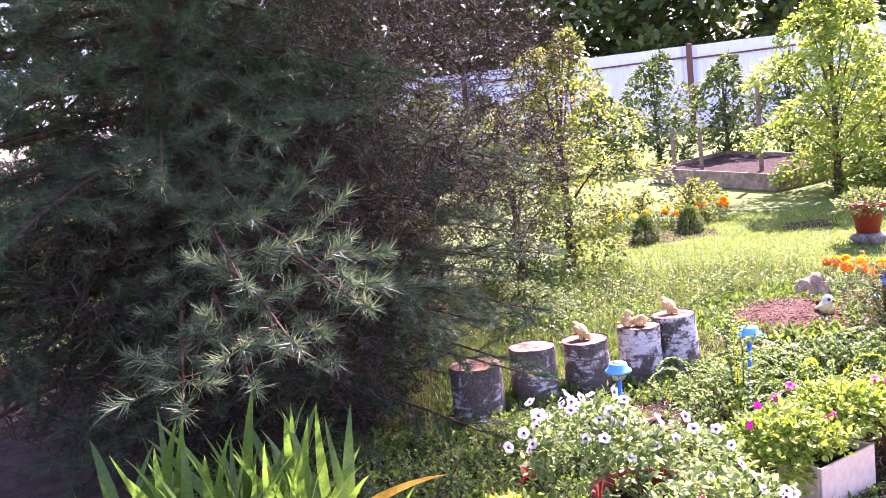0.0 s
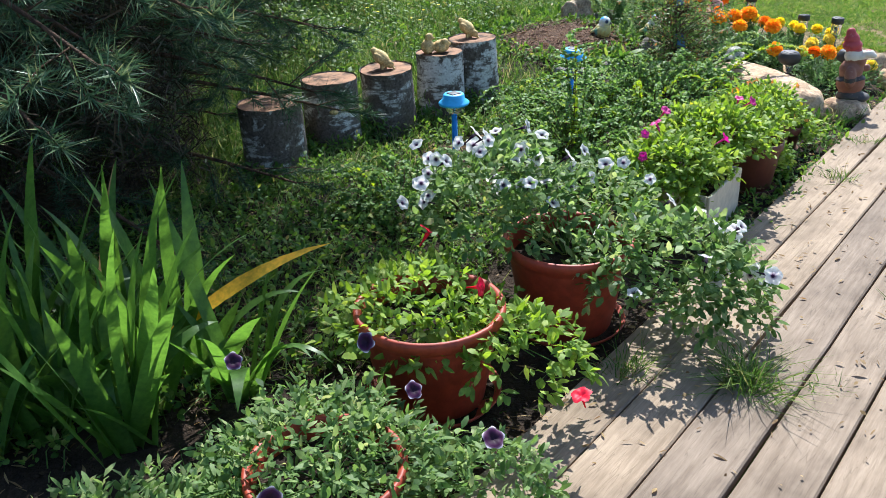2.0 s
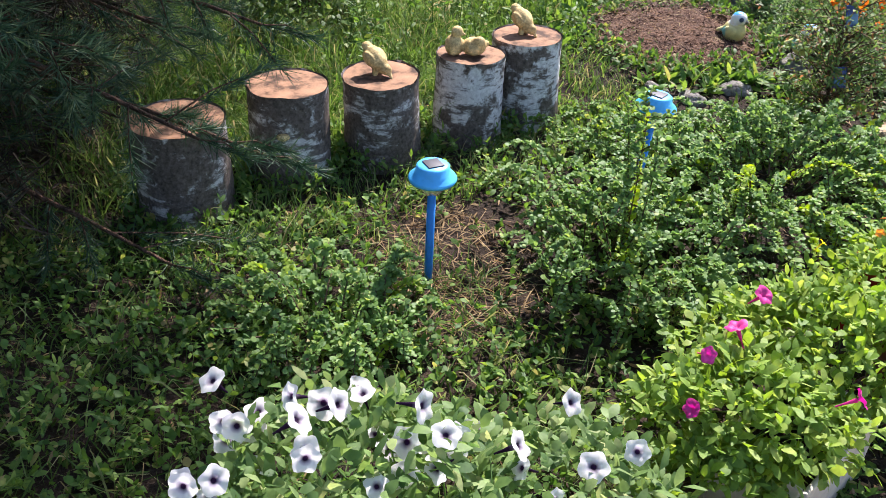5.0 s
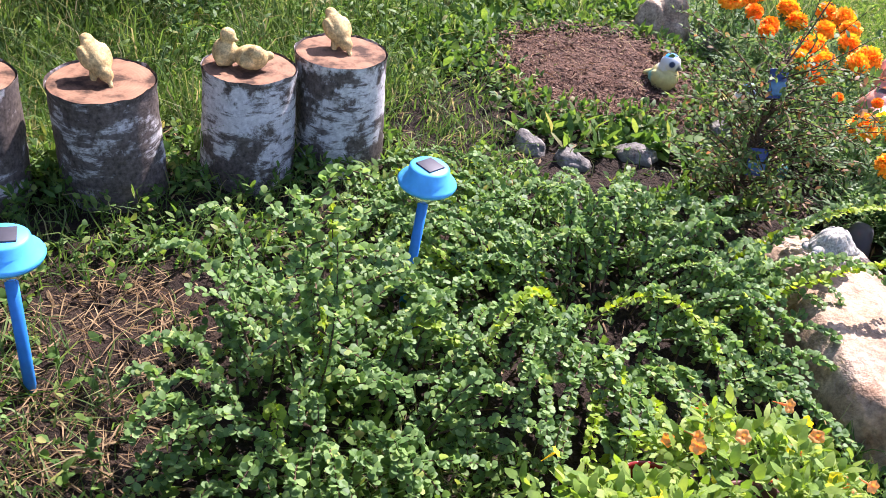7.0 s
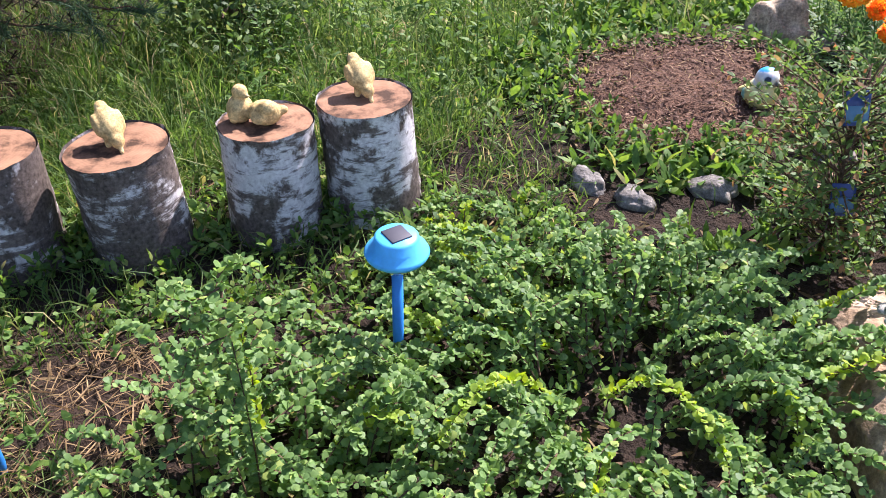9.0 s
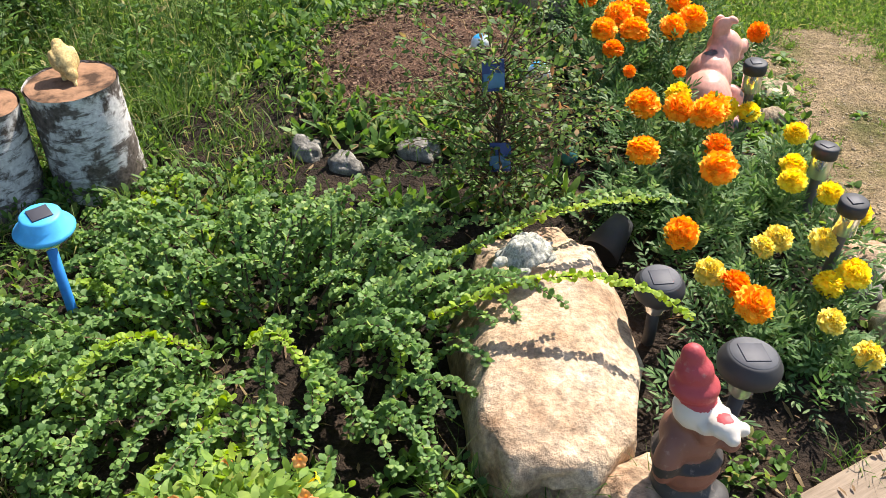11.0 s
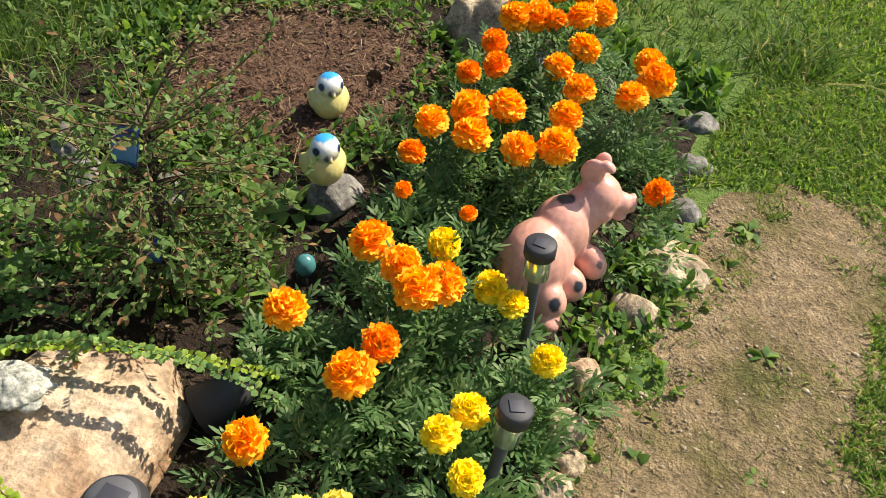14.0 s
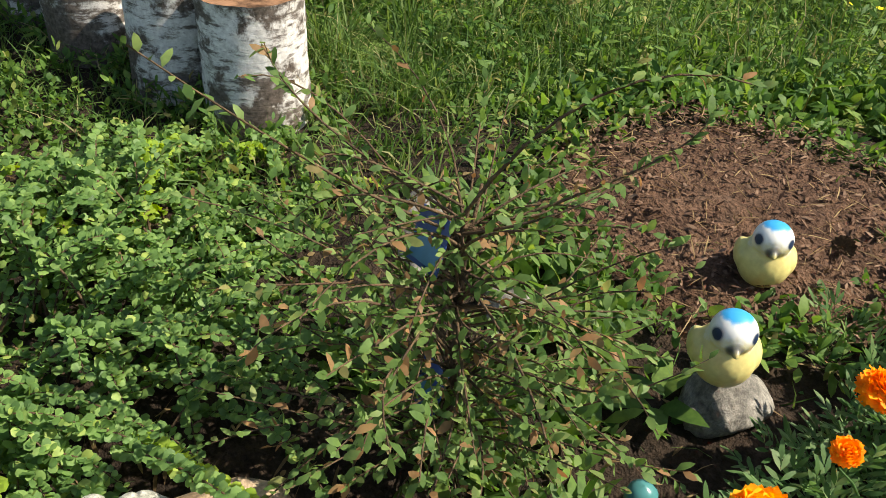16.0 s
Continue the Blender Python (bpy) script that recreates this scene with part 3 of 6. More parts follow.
def make_boards():
    walkway = thing("boardwalk", pose(0, 0, 0), "low boardwalk of weathered grey-brown wooden planks on the ground", "boardwalk", kind="structure")
    edges = [0.475, 0.62, 0.77, 0.925, 1.075, 1.22, 1.37, 1.51]
    turn = TURN - 3.1
    along, across = Vector((math.cos(radians(turn)), math.sin(radians(turn)), 0)), Vector((math.sin(radians(turn)), -math.cos(radians(turn)), 0))
    for k, (a, b) in enumerate(zip(edges, edges[1:])):
        starts = [(0.87 - 0.05 * (k % 3)), -4.3 - 0.3 * ((k * 2) % 3), -5.9]
        for s0, s1 in zip(starts, starts[1:]):
            n = 26
            xs = np.linspace(s1 + 0.004, s0 - 0.004, n)
            w = b - a - 0.006
            v, top = [], 0.036 + rng.uniform(-0.003, 0.003)
            prof = [(-0.5, -0.03), (-0.5, -0.004), (-0.47, 0.0), (0.47, 0.0), (0.5, -0.004), (0.5, -0.03)]
            mid = (xs[0] + xs[-1]) / 2
            for x in xs:
                wob = 0.004 * noise.noise(Vector((x * 1.3, k * 5.0, 1)))
                for py, pz in prof:
                    v.append((x - mid, py * (w + 0.006 * noise.noise(Vector((x * 3, k * 7.0, py)))) + wob, pz + 0.003 * noise.noise(Vector((x, k * 3.0, 9)))))
            i = np.arange(n - 1)[:, None] * 6
            q = np.stack([i + np.arange(6)[None], i + 6 + np.arange(6)[None], i + 6 + (np.arange(6)[None] + 1) % 6, i + (np.arange(6)[None] + 1) % 6], -1).reshape(-1, 4)
            sh = Shape().add(v, [q, np.array([np.arange(6), np.arange(5, -1, -1) + (n - 1) * 6])])
            c = ALONG * -2.2 + along * (mid + 2.2) + across * ((a + b) / 2)
            put("plank", sh, M_BOARD, pose(c.x, c.y, top, 0, 0, turn + rng.uniform(-0.12, 0.12)), walkway, smooth=False)


make_boards()


# ---- birch stumps ----
def make_stump(x, y, h, r, seed, label):
    st = thing("birch_stump", pose(x, y, 0.0, rng.uniform(-2, 2), rng.uniform(-2, 2), seed * 77), label, "stump", "row of birch stumps")
    seg, n = 40, 16
    zs = np.linspace(-0.01, h, n)
    ang = np.linspace(0, 2 * math.pi, seg, endpoint=False)
    v = []
    for z in zs:
        for t in ang:
            rr = r * (1 + 0.05 * (1 - z / h) ** 2) + 0.008 * noise.noise(Vector((math.cos(t) * 1.4, math.sin(t) * 1.4, seed + z * 2)))
            rr += 0.0035 * noise.noise(Vector((math.cos(t) * 4, math.sin(t) * 4, seed + z * 45)))
            rr += 0.003 if z > h - 0.02 else 0
            v.append((rr * math.cos(t), rr * math.sin(t), z + (0.004 * noise.noise(Vector((math.cos(t) * 3, math.sin(t) * 3, seed * 9))) if z == h else 0)))
    i = np.arange(n - 1)[:, None] * seg
    j = np.arange(seg)[None]
    q = np.stack([i + j, i + (j + 1) % seg, i + seg + (j + 1) % seg, i + seg + j], -1).reshape(-1, 4)
    put("bark", Shape().add(v, q), M_BIRCHDARK if seed < 4 else M_BIRCH, None, st)
    rings = 6
    v = [(0, 0, h - 0.004)]
    for a in range(1, rings + 1):
        for t in ang:
            rr = (r * a / rings - (0.002 if a == rings else 0)) * (1 + 0.06 * noise.noise(Vector((math.cos(t) * 1.4, math.sin(t) * 1.4, seed + h * 2))))
            v.append((rr * math.cos(t), rr * math.sin(t), h - 0.004 + 0.003 * noise.noise(Vector((rr * 40 * math.cos(t), rr * 40 * math.sin(t), seed)))))
    tri = np.array([[0, 1 + k, 1 + (k + 1) % seg] for k in range(seg)])
    i = 1 + np.arange(rings - 1)[:, None] * seg
    q = np.stack([i + j, i + seg + j, i + seg + (j + 1) % seg, i + (j + 1) % seg], -1).reshape(-1, 4)
    put("cut_top", Shape().add(v, [tri, q]), M_CUT, None, st, label="sawn brown end grain")
    return st


STUMPS = [(-2.742, -0.602, 0.298, 0.13, 1), (-2.472, -0.36, 0.31, 0.121, 2), (-2.186, -0.228, 0.3, 0.123, 3), (-1.903, -0.052, 0.31, 0.117, 4), (-1.684, 0.1, 0.33, 0.121, 5)]
for k, (x, y, h, r, s) in enumerate(STUMPS):
    st = make_stump(x, y, h, r, s, ["sawn birch stump with peeling bark beneath pine boughs", "dark barked birch stump with a pale bracket fungus",
                                   "birch stump carrying a pecking duckling figure", "birch stump carrying two duckling figures", "pale birch stump with a duckling figure on top"][k])
    if k == 1:
        sh = Shape()
        ball(sh, (0, 0, 0), (0.02, 0.017, 0.011), 14, 8)
        a = radians(-2 * 77)
        put("bracket_fungus", sh, M_CHICK, Matrix.Rotation(a, 4, "Z") @ pose(0.0, -0.127, 0.19), st, label="small pale bracket fungus")


# ---- figures ----
def figure(name, balls, mat, m, label, category, group="", voxel=0.004, soft=4):
    """A cast figure: rounded volumes melted together into one skin."""
    sh = Shape()
    for c, r, *turn in balls:
        ball(sh, c, r, 20, 14, 0, Euler([radians(t) for t in turn[0]]).to_matrix() if turn else None)
    ob = put(name, sh, mat, m)
    re = ob.modifiers.new("skin", "REMESH")
    re.mode, re.voxel_size, re.use_smooth_shade = "VOXEL", voxel, True
    sm = ob.modifiers.new("soften", "SMOOTH")
    sm.iterations, sm.factor = soft, 0.5
    return tagged(ob, label, category, group)


PECK = [((-0.008, 0, 0.052), (0.052, 0.03, 0.029), (0, 38, 0)), ((0.034, 0, 0.026), (0.02, 0.017, 0.018)), ((0.053, 0, 0.009), (0.013, 0.006, 0.006), (0, 50, 0)),
        ((-0.045, 0, 0.083), (0.018, 0.016, 0.015)), ((-0.012, 0.028, 0.055), (0.03, 0.009, 0.02), (0, 35, 0)), ((-0.012, -0.028, 0.055), (0.03, 0.009, 0.02), (0, 35, 0)),
        ((0.0, 0.014, 0.014), (0.012, 0.008, 0.02)), ((0.0, -0.014, 0.014), (0.012, 0.008, 0.02))]
PAIR = [((-0.03, 0, 0.036), (0.032, 0.036, 0.036)), ((-0.022, -0.004, 0.082), (0.02, 0.019, 0.02)), ((-0.004, -0.012, 0.076), (0.012, 0.007, 0.005)),
        ((0.036, -0.004, 0.033), (0.042, 0.034, 0.031)), ((0.05, -0.02, 0.052), (0.022, 0.02, 0.02)), ((0.03, -0.034, 0.03), (0.02, 0.01, 0.016)), ((-0.035, -0.03, 0.03), (0.014, 0.01, 0.022)),
        ((0.075, 0.01, 0.038), (0.016, 0.012, 0.012))]
figure("duckling_figure", PECK, M_CHICK, pose(-2.205, -0.225, 0.293, 0, 0, -38), "pale yellow duckling figure bending down to peck on a stump", "figurine", "duckling figures on stumps")
figure("duckling_figure", PAIR, M_CHICK, pose(-1.93, -0.05, 0.303, 0, 0, 4), "pair of pale yellow duckling figures huddled on a stump", "figurine", "duckling figures on stumps")
figure("duckling_figure", PECK, M_CHICK, pose(-1.71, 0.125, 0.323, 0, 0, -45), "pale yellow duckling figure leaning forward on a birch stump", "figurine", "duckling figures on stumps")


def spotted(name, base, spots, rough=0.4):
    """Paint with round spots: (centre, radius, colour) in the figure's own metres, laid over one another."""
    m, nt, b = material(name, rough, 0.4)
    v = coords(nt)
    n = noise_at(nt, v, 60, 4)
    c = mixed(nt, 1.0, base, ramp(nt, n, [(0.3, (0.85, 0.82, 0.8)), (0.7, (1.1, 1.1, 1.1))]), "MULTIPLY")
    for p, r, col in spots:
        d = nt.nodes.new("ShaderNodeVectorMath")
        d.operation = "DISTANCE"
        nt.links.new(v, d.inputs[0])
        d.inputs[1].default_value = p
        wob = nt.nodes.new("ShaderNodeMath")
        wob.operation = "MULTIPLY_ADD"
        nt.links.new(n, wob.inputs[0])
        wob.inputs[1].default_value = r * 0.5
        nt.links.new(d.outputs["Value"], wob.inputs[2])
        c = mixed(nt, ramp(nt, wob.outputs[0], [(r * 1.13, (1, 1, 1)), (r * 1.35, (0, 0, 0))]), c, col)
    nt.links.new(c, b.inputs["Base Color"])
    return m


BLACKSPOT = (0.03, 0.03, 0.035)
M_PIG = spotted("pink_painted_plaster", (0.66, 0.33, 0.25), [((-0.03, 0.055, 0.235), 0.024, BLACKSPOT), ((0.1, -0.115, 0.085), 0.022, BLACKSPOT), ((0.112, -0.025, 0.095), 0.021, BLACKSPOT),
                                                          ((0.118, 0.06, 0.115), 0.02, BLACKSPOT), ((-0.1, -0.07, 0.15), 0.022, BLACKSPOT), ((0.058, 0.128, 0.243), 0.009, BLACKSPOT), ((0.01, 0.19, 0.25), 0.008, BLACKSPOT)])
PIG = [((-0.025, -0.04, 0.105), (0.095, 0.115, 0.105)), ((-0.02, 0.05, 0.15), (0.08, 0.09, 0.088)), ((0.0, 0.1, 0.19), (0.06, 0.055, 0.06)), ((0.018, 0.14, 0.225), (0.062, 0.058, 0.056)), ((0.05, 0.12, 0.205), (0.028, 0.03, 0.028)),
       ((0.07, 0.172, 0.215), (0.03, 0.03, 0.027)), ((0.09, 0.195, 0.213), (0.013, 0.024, 0.026), (0, 0, 40)), ((0.075, 0.165, 0.188), (0.022, 0.022, 0.012)),
       ((-0.005, 0.118, 0.292), (0.032, 0.016, 0.04), (12, 18, 20)), ((0.03, 0.128, 0.318), (0.022, 0.016, 0.011), (0, 25, 20)), ((-0.012, 0.175, 0.28), (0.026, 0.014, 0.034), (-14, 10, 30)),
       ((0.055, -0.085, 0.055), (0.056, 0.046, 0.05)), ((0.085, -0.11, 0.022), (0.04, 0.036, 0.024)), ((0.065, -0.005, 0.065), (0.052, 0.04, 0.045), (0, 10, 0)), ((0.07, 0.08, 0.085), (0.052, 0.036, 0.042), (0, 15, 0)),
       ((-0.115, -0.085, 0.06), (0.032, 0.03, 0.025)), ((-0.04, -0.155, 0.11), (0.012, 0.018, 0.012))]
figure("pig_figure", PIG, M_PIG, pose(0.03, 0.73, -0.005, 0, 0, -4) @ Matrix.Diagonal((0.86, 0.88, 1.0, 1)), "pink plaster pig figure with black spots among marigolds", "figurine", voxel=0.005, soft=3)

M_TIT = spotted("painted_tit_bird", (0.6, 0.53, 0.2), [((0.0, 0.0, 0.125), 0.05, (0.75, 0.75, 0.7)), ((0.0, 0.0, 0.145), 0.03, (0.03, 0.3, 0.6)), ((0.045, 0.0, 0.1), 0.013, (0.02, 0.03, 0.06)), ((0.03, 0.03, 0.115), 0.012, (0.015, 0.03, 0.07)), ((0.03, -0.03, 0.115), 0.012, (0.015, 0.03, 0.07)),
                                                         ((-0.05, 0.045, 0.05), 0.03, (0.16, 0.42, 0.34)), ((-0.05, -0.045, 0.05), 0.03, (0.16, 0.42, 0.34))])
TIT = [((0, 0, 0.05), (0.055, 0.052, 0.055)), ((0.01, 0, 0.108), (0.038, 0.038, 0.036)), ((0.05, 0, 0.1), (0.014, 0.008, 0.008)), ((-0.055, 0, 0.05), (0.035, 0.018, 0.012), (0, -25, 0)),
       ((-0.01, 0.045, 0.055), (0.035, 0.014, 0.026)), ((-0.01, -0.045, 0.055), (0.035, 0.014, 0.026))]
for x, y, z, a in ((-0.705, 0.80, 0.098, -35), (-0.5, 0.553, 0.137, -30)):
    figure("bird_figure", TIT, M_TIT, pose(x, y, z, 0, 0, a) @ Matrix.Scale(0.92, 4), "round yellow bird figure with a blue and white head", "figurine", "painted bird figures", voxel=0.004)

def painted_bands(name, bands):
    """Paint that changes with the height on the figure."""
    m, nt, b = material(name, 0.55, 0.35)
    v = coords(nt)
    sx = nt.nodes.new("ShaderNodeSeparateXYZ")
    nt.links.new(v, sx.inputs[0])
    n = noise_at(nt, v, 25, 4)
    h = nt.nodes.new("ShaderNodeMath")
    h.operation = "MULTIPLY_ADD"
    nt.links.new(n, h.inputs[0])
    h.inputs[1].default_value = 0.02
    nt.links.new(sx.outputs[2], h.inputs[2])
    r = ramp(nt, h.outputs[0], bands)
    r.node.color_ramp.interpolation = "CONSTANT"
    wear = noise_at(nt, v, 70, 5)
    c = mixed(nt, ramp(nt, wear, [(0.6, (0, 0, 0)), (0.74, (0.35, 0.35, 0.35))]), r, (0.45, 0.34, 0.26))
    nt.links.new(c, b.inputs["Base Color"])
    bump(nt, b, wear, 0.4, 0.004)
    return m


M_GNOME = painted_bands("worn_gnome_paint", [(0.0, (0.05, 0.045, 0.04)), (0.06, (0.2, 0.08, 0.05)), (0.115, (0.035, 0.028, 0.024)), (0.135, (0.2, 0.085, 0.055)), (0.208, (0.6, 0.54, 0.46)), (0.25, (0.36, 0.05, 0.055))])
GNOME = [((0, 0, 0.03), (0.06, 0.055, 0.035)), ((0, 0, 0.09), (0.062, 0.058, 0.055)), ((0, 0, 0.15), (0.052, 0.048, 0.05)), ((0.0, 0.055, 0.13), (0.025, 0.025, 0.05), (20, 0, 0)), ((0.0, -0.055, 0.13), (0.025, 0.025, 0.05), (-20, 0, 0)),
         ((0.01, 0, 0.215), (0.042, 0.04, 0.04)), ((0.04, 0, 0.195), (0.022, 0.034, 0.035)), ((0.055, 0.0, 0.222), (0.012, 0.011, 0.011)), ((0.045, 0.02, 0.212), (0.014, 0.018, 0.01)), ((0.045, -0.02, 0.212), (0.014, 0.018, 0.01)),
         ((0, 0, 0.262), (0.043, 0.041, 0.025)), ((-0.003, 0, 0.29), (0.033, 0.031, 0.03)), ((-0.008, 0, 0.318), (0.021, 0.02, 0.024)), ((0.06, 0.03, 0.15), (0.02, 0.018, 0.018)), ((0.045, 0.0, 0.02), (0.04, 0.05, 0.022)),
         ((0.068, -0.01, 0.222), (0.028, 0.026, 0.02)), ((0.088, 0.012, 0.212), (0.013, 0.013, 0.013)), ((0.09, -0.02, 0.215), (0.014, 0.013, 0.012)), ((0, 0, 0.108), (0.066, 0.06, 0.012))]
figure("garden_gnome", GNOME, M_GNOME, pose(-0.108, -0.735, 0.072, 0, -6, -38), "weathered garden gnome with a red hat and pale beard", "figurine", voxel=0.005, soft=2)

# turtle figure on the rock
def make_turtle():
    sh = Shape()
    seg, rings = 88, 26
    v = [(0, 0, 0.062)]
    for a in range(1, rings + 1):
        u = a / rings
        for b in range(seg):
            ang = 2 * math.pi * b / seg
            z = 0.018 + 0.044 * (1 - min(u / 0.97, 1) ** 2.3)
            wide = 1.0
            if u > 0.74:
                groove = abs(math.sin(ang * 11))
                z += 0.0045 * min(groove * 2.5, 1) * (u - 0.74) / 0.26 - 0.002
                wide += 0.03 * min(groove * 2, 1) * (u - 0.74) / 0.26
            elif u > 0.34:
                groove = abs(math.sin(ang * 4))
                z += 0.005 * min(groove * 1.6, 1) * math.sin(math.pi * (u - 0.34) / 0.4) ** 0.6
            else:
                z += 0.0035 * math.cos(math.pi * u / 0.68)
            if u == 1:
                z -= 0.004
            z += 0.001 * noise.noise(Vector((40 * u * math.cos(ang) / 4, 10 * u * math.sin(ang), 3)))
            v.append((0.064 * u * wide * math.cos(ang), 0.052 * u * wide * math.sin(ang), z))
    v.append((0, 0, 0.008))
    tri = np.array([[0, 1 + b, 1 + (b + 1) % seg] for b in range(seg)])
    i, j = 1 + np.arange(rings - 1)[:, None] * seg, np.arange(seg)[None]
    q = np.stack([i + j, i + seg + j, i + seg + (j + 1) % seg, i + (j + 1) % seg], -1).reshape(-1, 4)
    last = 1 + (rings - 1) * seg
    under = np.array([[len(v) - 1, last + (b + 1) % seg, last + b] for b in range(seg)])
    sh.add(v, [tri, q, under])
    for c, s in (((0.072, 0.004, 0.028), (0.018, 0.0135, 0.0125)), ((0.056, 0.002, 0.021), (0.02, 0.011, 0.01)), ((0.086, 0.005, 0.026), (0.008, 0.009, 0.008)), ((0.036, 0.038, 0.009), (0.022, 0.018, 0.01)), ((0.036, -0.038, 0.009), (0.022, 0.018, 0.01)),
                 ((-0.037, 0.036, 0.008), (0.021, 0.017, 0.009)), ((-0.037, -0.036, 0.008), (0.021, 0.017, 0.009)), ((-0.062, 0, 0.012), (0.016, 0.006, 0.006))):
        ball(sh, c, s, 14, 8)
    tagged(put("turtle_figure", sh, M_TURTLE, pose(-0.445, -0.27, 0.196, 4, 3, 222) @ Matrix.Scale(0.95, 4)), "grey cast stone turtle figure lying on the rock", "figurine")


make_turtle()


# ---- stones ----
def stone(name, x, y, z, size, seed, mat, label, rz=0, category="stone", group="", flat=0.0, detail=3, rough=0.18, freq=1.3):
    sh = Shape()
    boulder(sh, size, seed, detail, rough, flat, freq)
    return tagged(put(name, sh, mat, pose(x, y, z, 0, 0, rz)), label, category, group)


def make_large_rock():
    """A blocky slab, narrower at its far end and stepped along one side."""
    sh = Shape()
    boulder(sh, (0.205, 0.405, 0.15), 3.3, 5, 0.12, 0.25, 1.5)
    for v in sh.v:
        u, w = v[:, 0] / 0.205, v[:, 1] / 0.405
        square = np.hypot(u, w) / np.maximum(np.maximum(np.abs(u), np.abs(w)), 1e-6)
        k = 1 + 0.42 * (square - 1)
        v[:, 0] *= k * (1.02 - 0.09 * np.clip(w, -1, 1))
        v[:, 1] *= k
        v[:, 2] -= 0.03 * np.clip((np.abs(u) - 0.55) / 0.45, 0, 1) * (u < 0)
    tagged(put("large_rock", sh, M_ROCK, pose(-0.39, -0.395, 0.035, 0, 0, 10)), "large flat pale tan rock under creeping branches", "rock")


make_large_rock()
stone("base_stone", -0.14, -0.75, 0.03, (0.13, 0.10, 0.075), 5.1, M_ROCK, "tan stone carrying the garden gnome", 10, "stone", "", 0.2, 4)
BORDER = [(0.43, -0.2, 0.05, (0.085, 0.10, 0.075), 1.2, M_STONE, "rounded tan boulder edging the bed"), (0.36, 0.075, 0.018, (0.09, 0.075, 0.045), 7.7, M_ROCK, "flat pale block stone edging the bed"),
          (0.345, -0.045, 0.02, (0.05, 0.05, 0.04), 2.4, M_SLATE, "small grey stone edging the bed"), (0.275, 0.40, 0.02, (0.045, 0.05, 0.04), 3.9, M_STONE, "small rounded stone edging the bed"),
          (0.32, 0.345, 0.012, (0.033, 0.03, 0.025), 4.4, M_STONE, "small round cobble edging the bed"), (0.325, 0.27, 0.015, (0.042, 0.04, 0.03), 6.1, M_STONE, "small rounded stone edging the bed"),
          (0.235, 0.55, 0.015, (0.04, 0.045, 0.03), 8.2, M_ROCK, "small pale stone edging the bed"), (0.23, 0.79, 0.012, (0.05, 0.065, 0.045), 9.4, M_STONE, "rough whitish stone beside the pig figure"),
          (0.24, 1.0, 0.008, (0.085, 0.085, 0.035), 11.3, M_STONE, "flat grey stone edging the bed"), (0.2, 0.68, 0.0, (0.045, 0.04, 0.035), 10.7, M_STONE, "low grey stone edging the bed"),
          (0.17, 1.22, -0.005, (0.05, 0.05, 0.035), 12.5, M_SLATE, "grey stone edging the bed"), (0.1, 1.42, 0.0, (0.05, 0.06, 0.035), 13.6, M_SLATE, "grey stone edging the bed"),
          (0.03, 1.62, 0.005, (0.06, 0.05, 0.04), 14.8, M_SLATE, "grey stone at the end of the border"), (0.39, -0.39, 0.035, (0.085, 0.075, 0.06), 15.5, M_ROCK, "angular pale stone edging the bed")]
for x, y, z, size, seed, mat, label in BORDER:
    stone("border_stone", x, y, z, size, seed, mat, label, seed * 50, group="stones edging the bed", detail=4 if max(size) > 0.07 else 3, rough=0.2)
for x, y, size, seed, label in ((-1.145, 0.32, (0.06, 0.045, 0.048), 21, "dark grey block of slate beside the mulch"), (-1.02, 0.27, (0.055, 0.045, 0.034), 22, "brown angular stone beside the mulch"),
                                (-0.815, 0.365, (0.07, 0.05, 0.042), 23, "flat grey stone beside the mulch"), (-0.64, 1.43, (0.12, 0.11, 0.15), 24, "large pitted grey rock behind the mulch"),
                                (-0.46, 1.38, (0.09, 0.08, 0.07), 25, "dark grey stone beside the large rock"), (-0.495, 0.59, (0.075, 0.06, 0.05), 26, "grey stone carrying a bird figure")):
    stone("garden_stone", x, y, float(ground_height(x, y)) + (0.006 if seed < 24 else 0.026), size, seed, M_STONE if seed == 24 else M_SLATE, label, seed * 31, group="stones round the mulch", detail=4, rough=0.24)


# ---- garden lamps ----
def blue_lamp(x, y, z, tilt, label):
    t = thing("solar_lamp", pose(x, y, 0), label, "solar lamp", "blue solar lamps")
    m = pose(0, 0, 0, *tilt)
    sh = Shape()
    lathe(sh, [(0, z), (0.036, z), (0.041, z - 0.004), (0.044, z - 0.022), (0.058, z - 0.032), (0.061, z - 0.037), (0.058, z - 0.044), (0.0, z - 0.042)], 28)
    cap = put("cap", sh, M_BLUE, m, t)
    sh = Shape()
    box(sh, (0, 0, z + 0.001), (0.042, 0.042, 0.004), 0, 0.001)
    put("solar_panel", sh, M_PANEL, pose(0, 0, 0, 0, 0, 20), cap, label="dark square solar cell")
    sh = Shape()
    lathe(sh, [(0.036, z - 0.043), (0.034, z - 0.062), (0.022, z - 0.078), (0.016, z - 0.08)], 20)
    put("lens", sh, M_CLEAR, m, t, label="clear plastic lens")
    sh = Shape()
    tube(sh, [(0, 0, z - 0.08), (0, 0, 0.03), (0, 0, -0.03)], [0.011, 0.011, 0.003], 10)
    put("post", sh, M_BLUEPOST, m, t)


blue_lamp(-2.042, -0.945, 0.357, (0, 0, 5), "blue solar garden lamp on a stake, its round cap sun-bleached")
blue_lamp(-1.41, -0.52, 0.385, (2.2, 1.2, 30), "blue solar garden lamp leaning above the low shrubs")


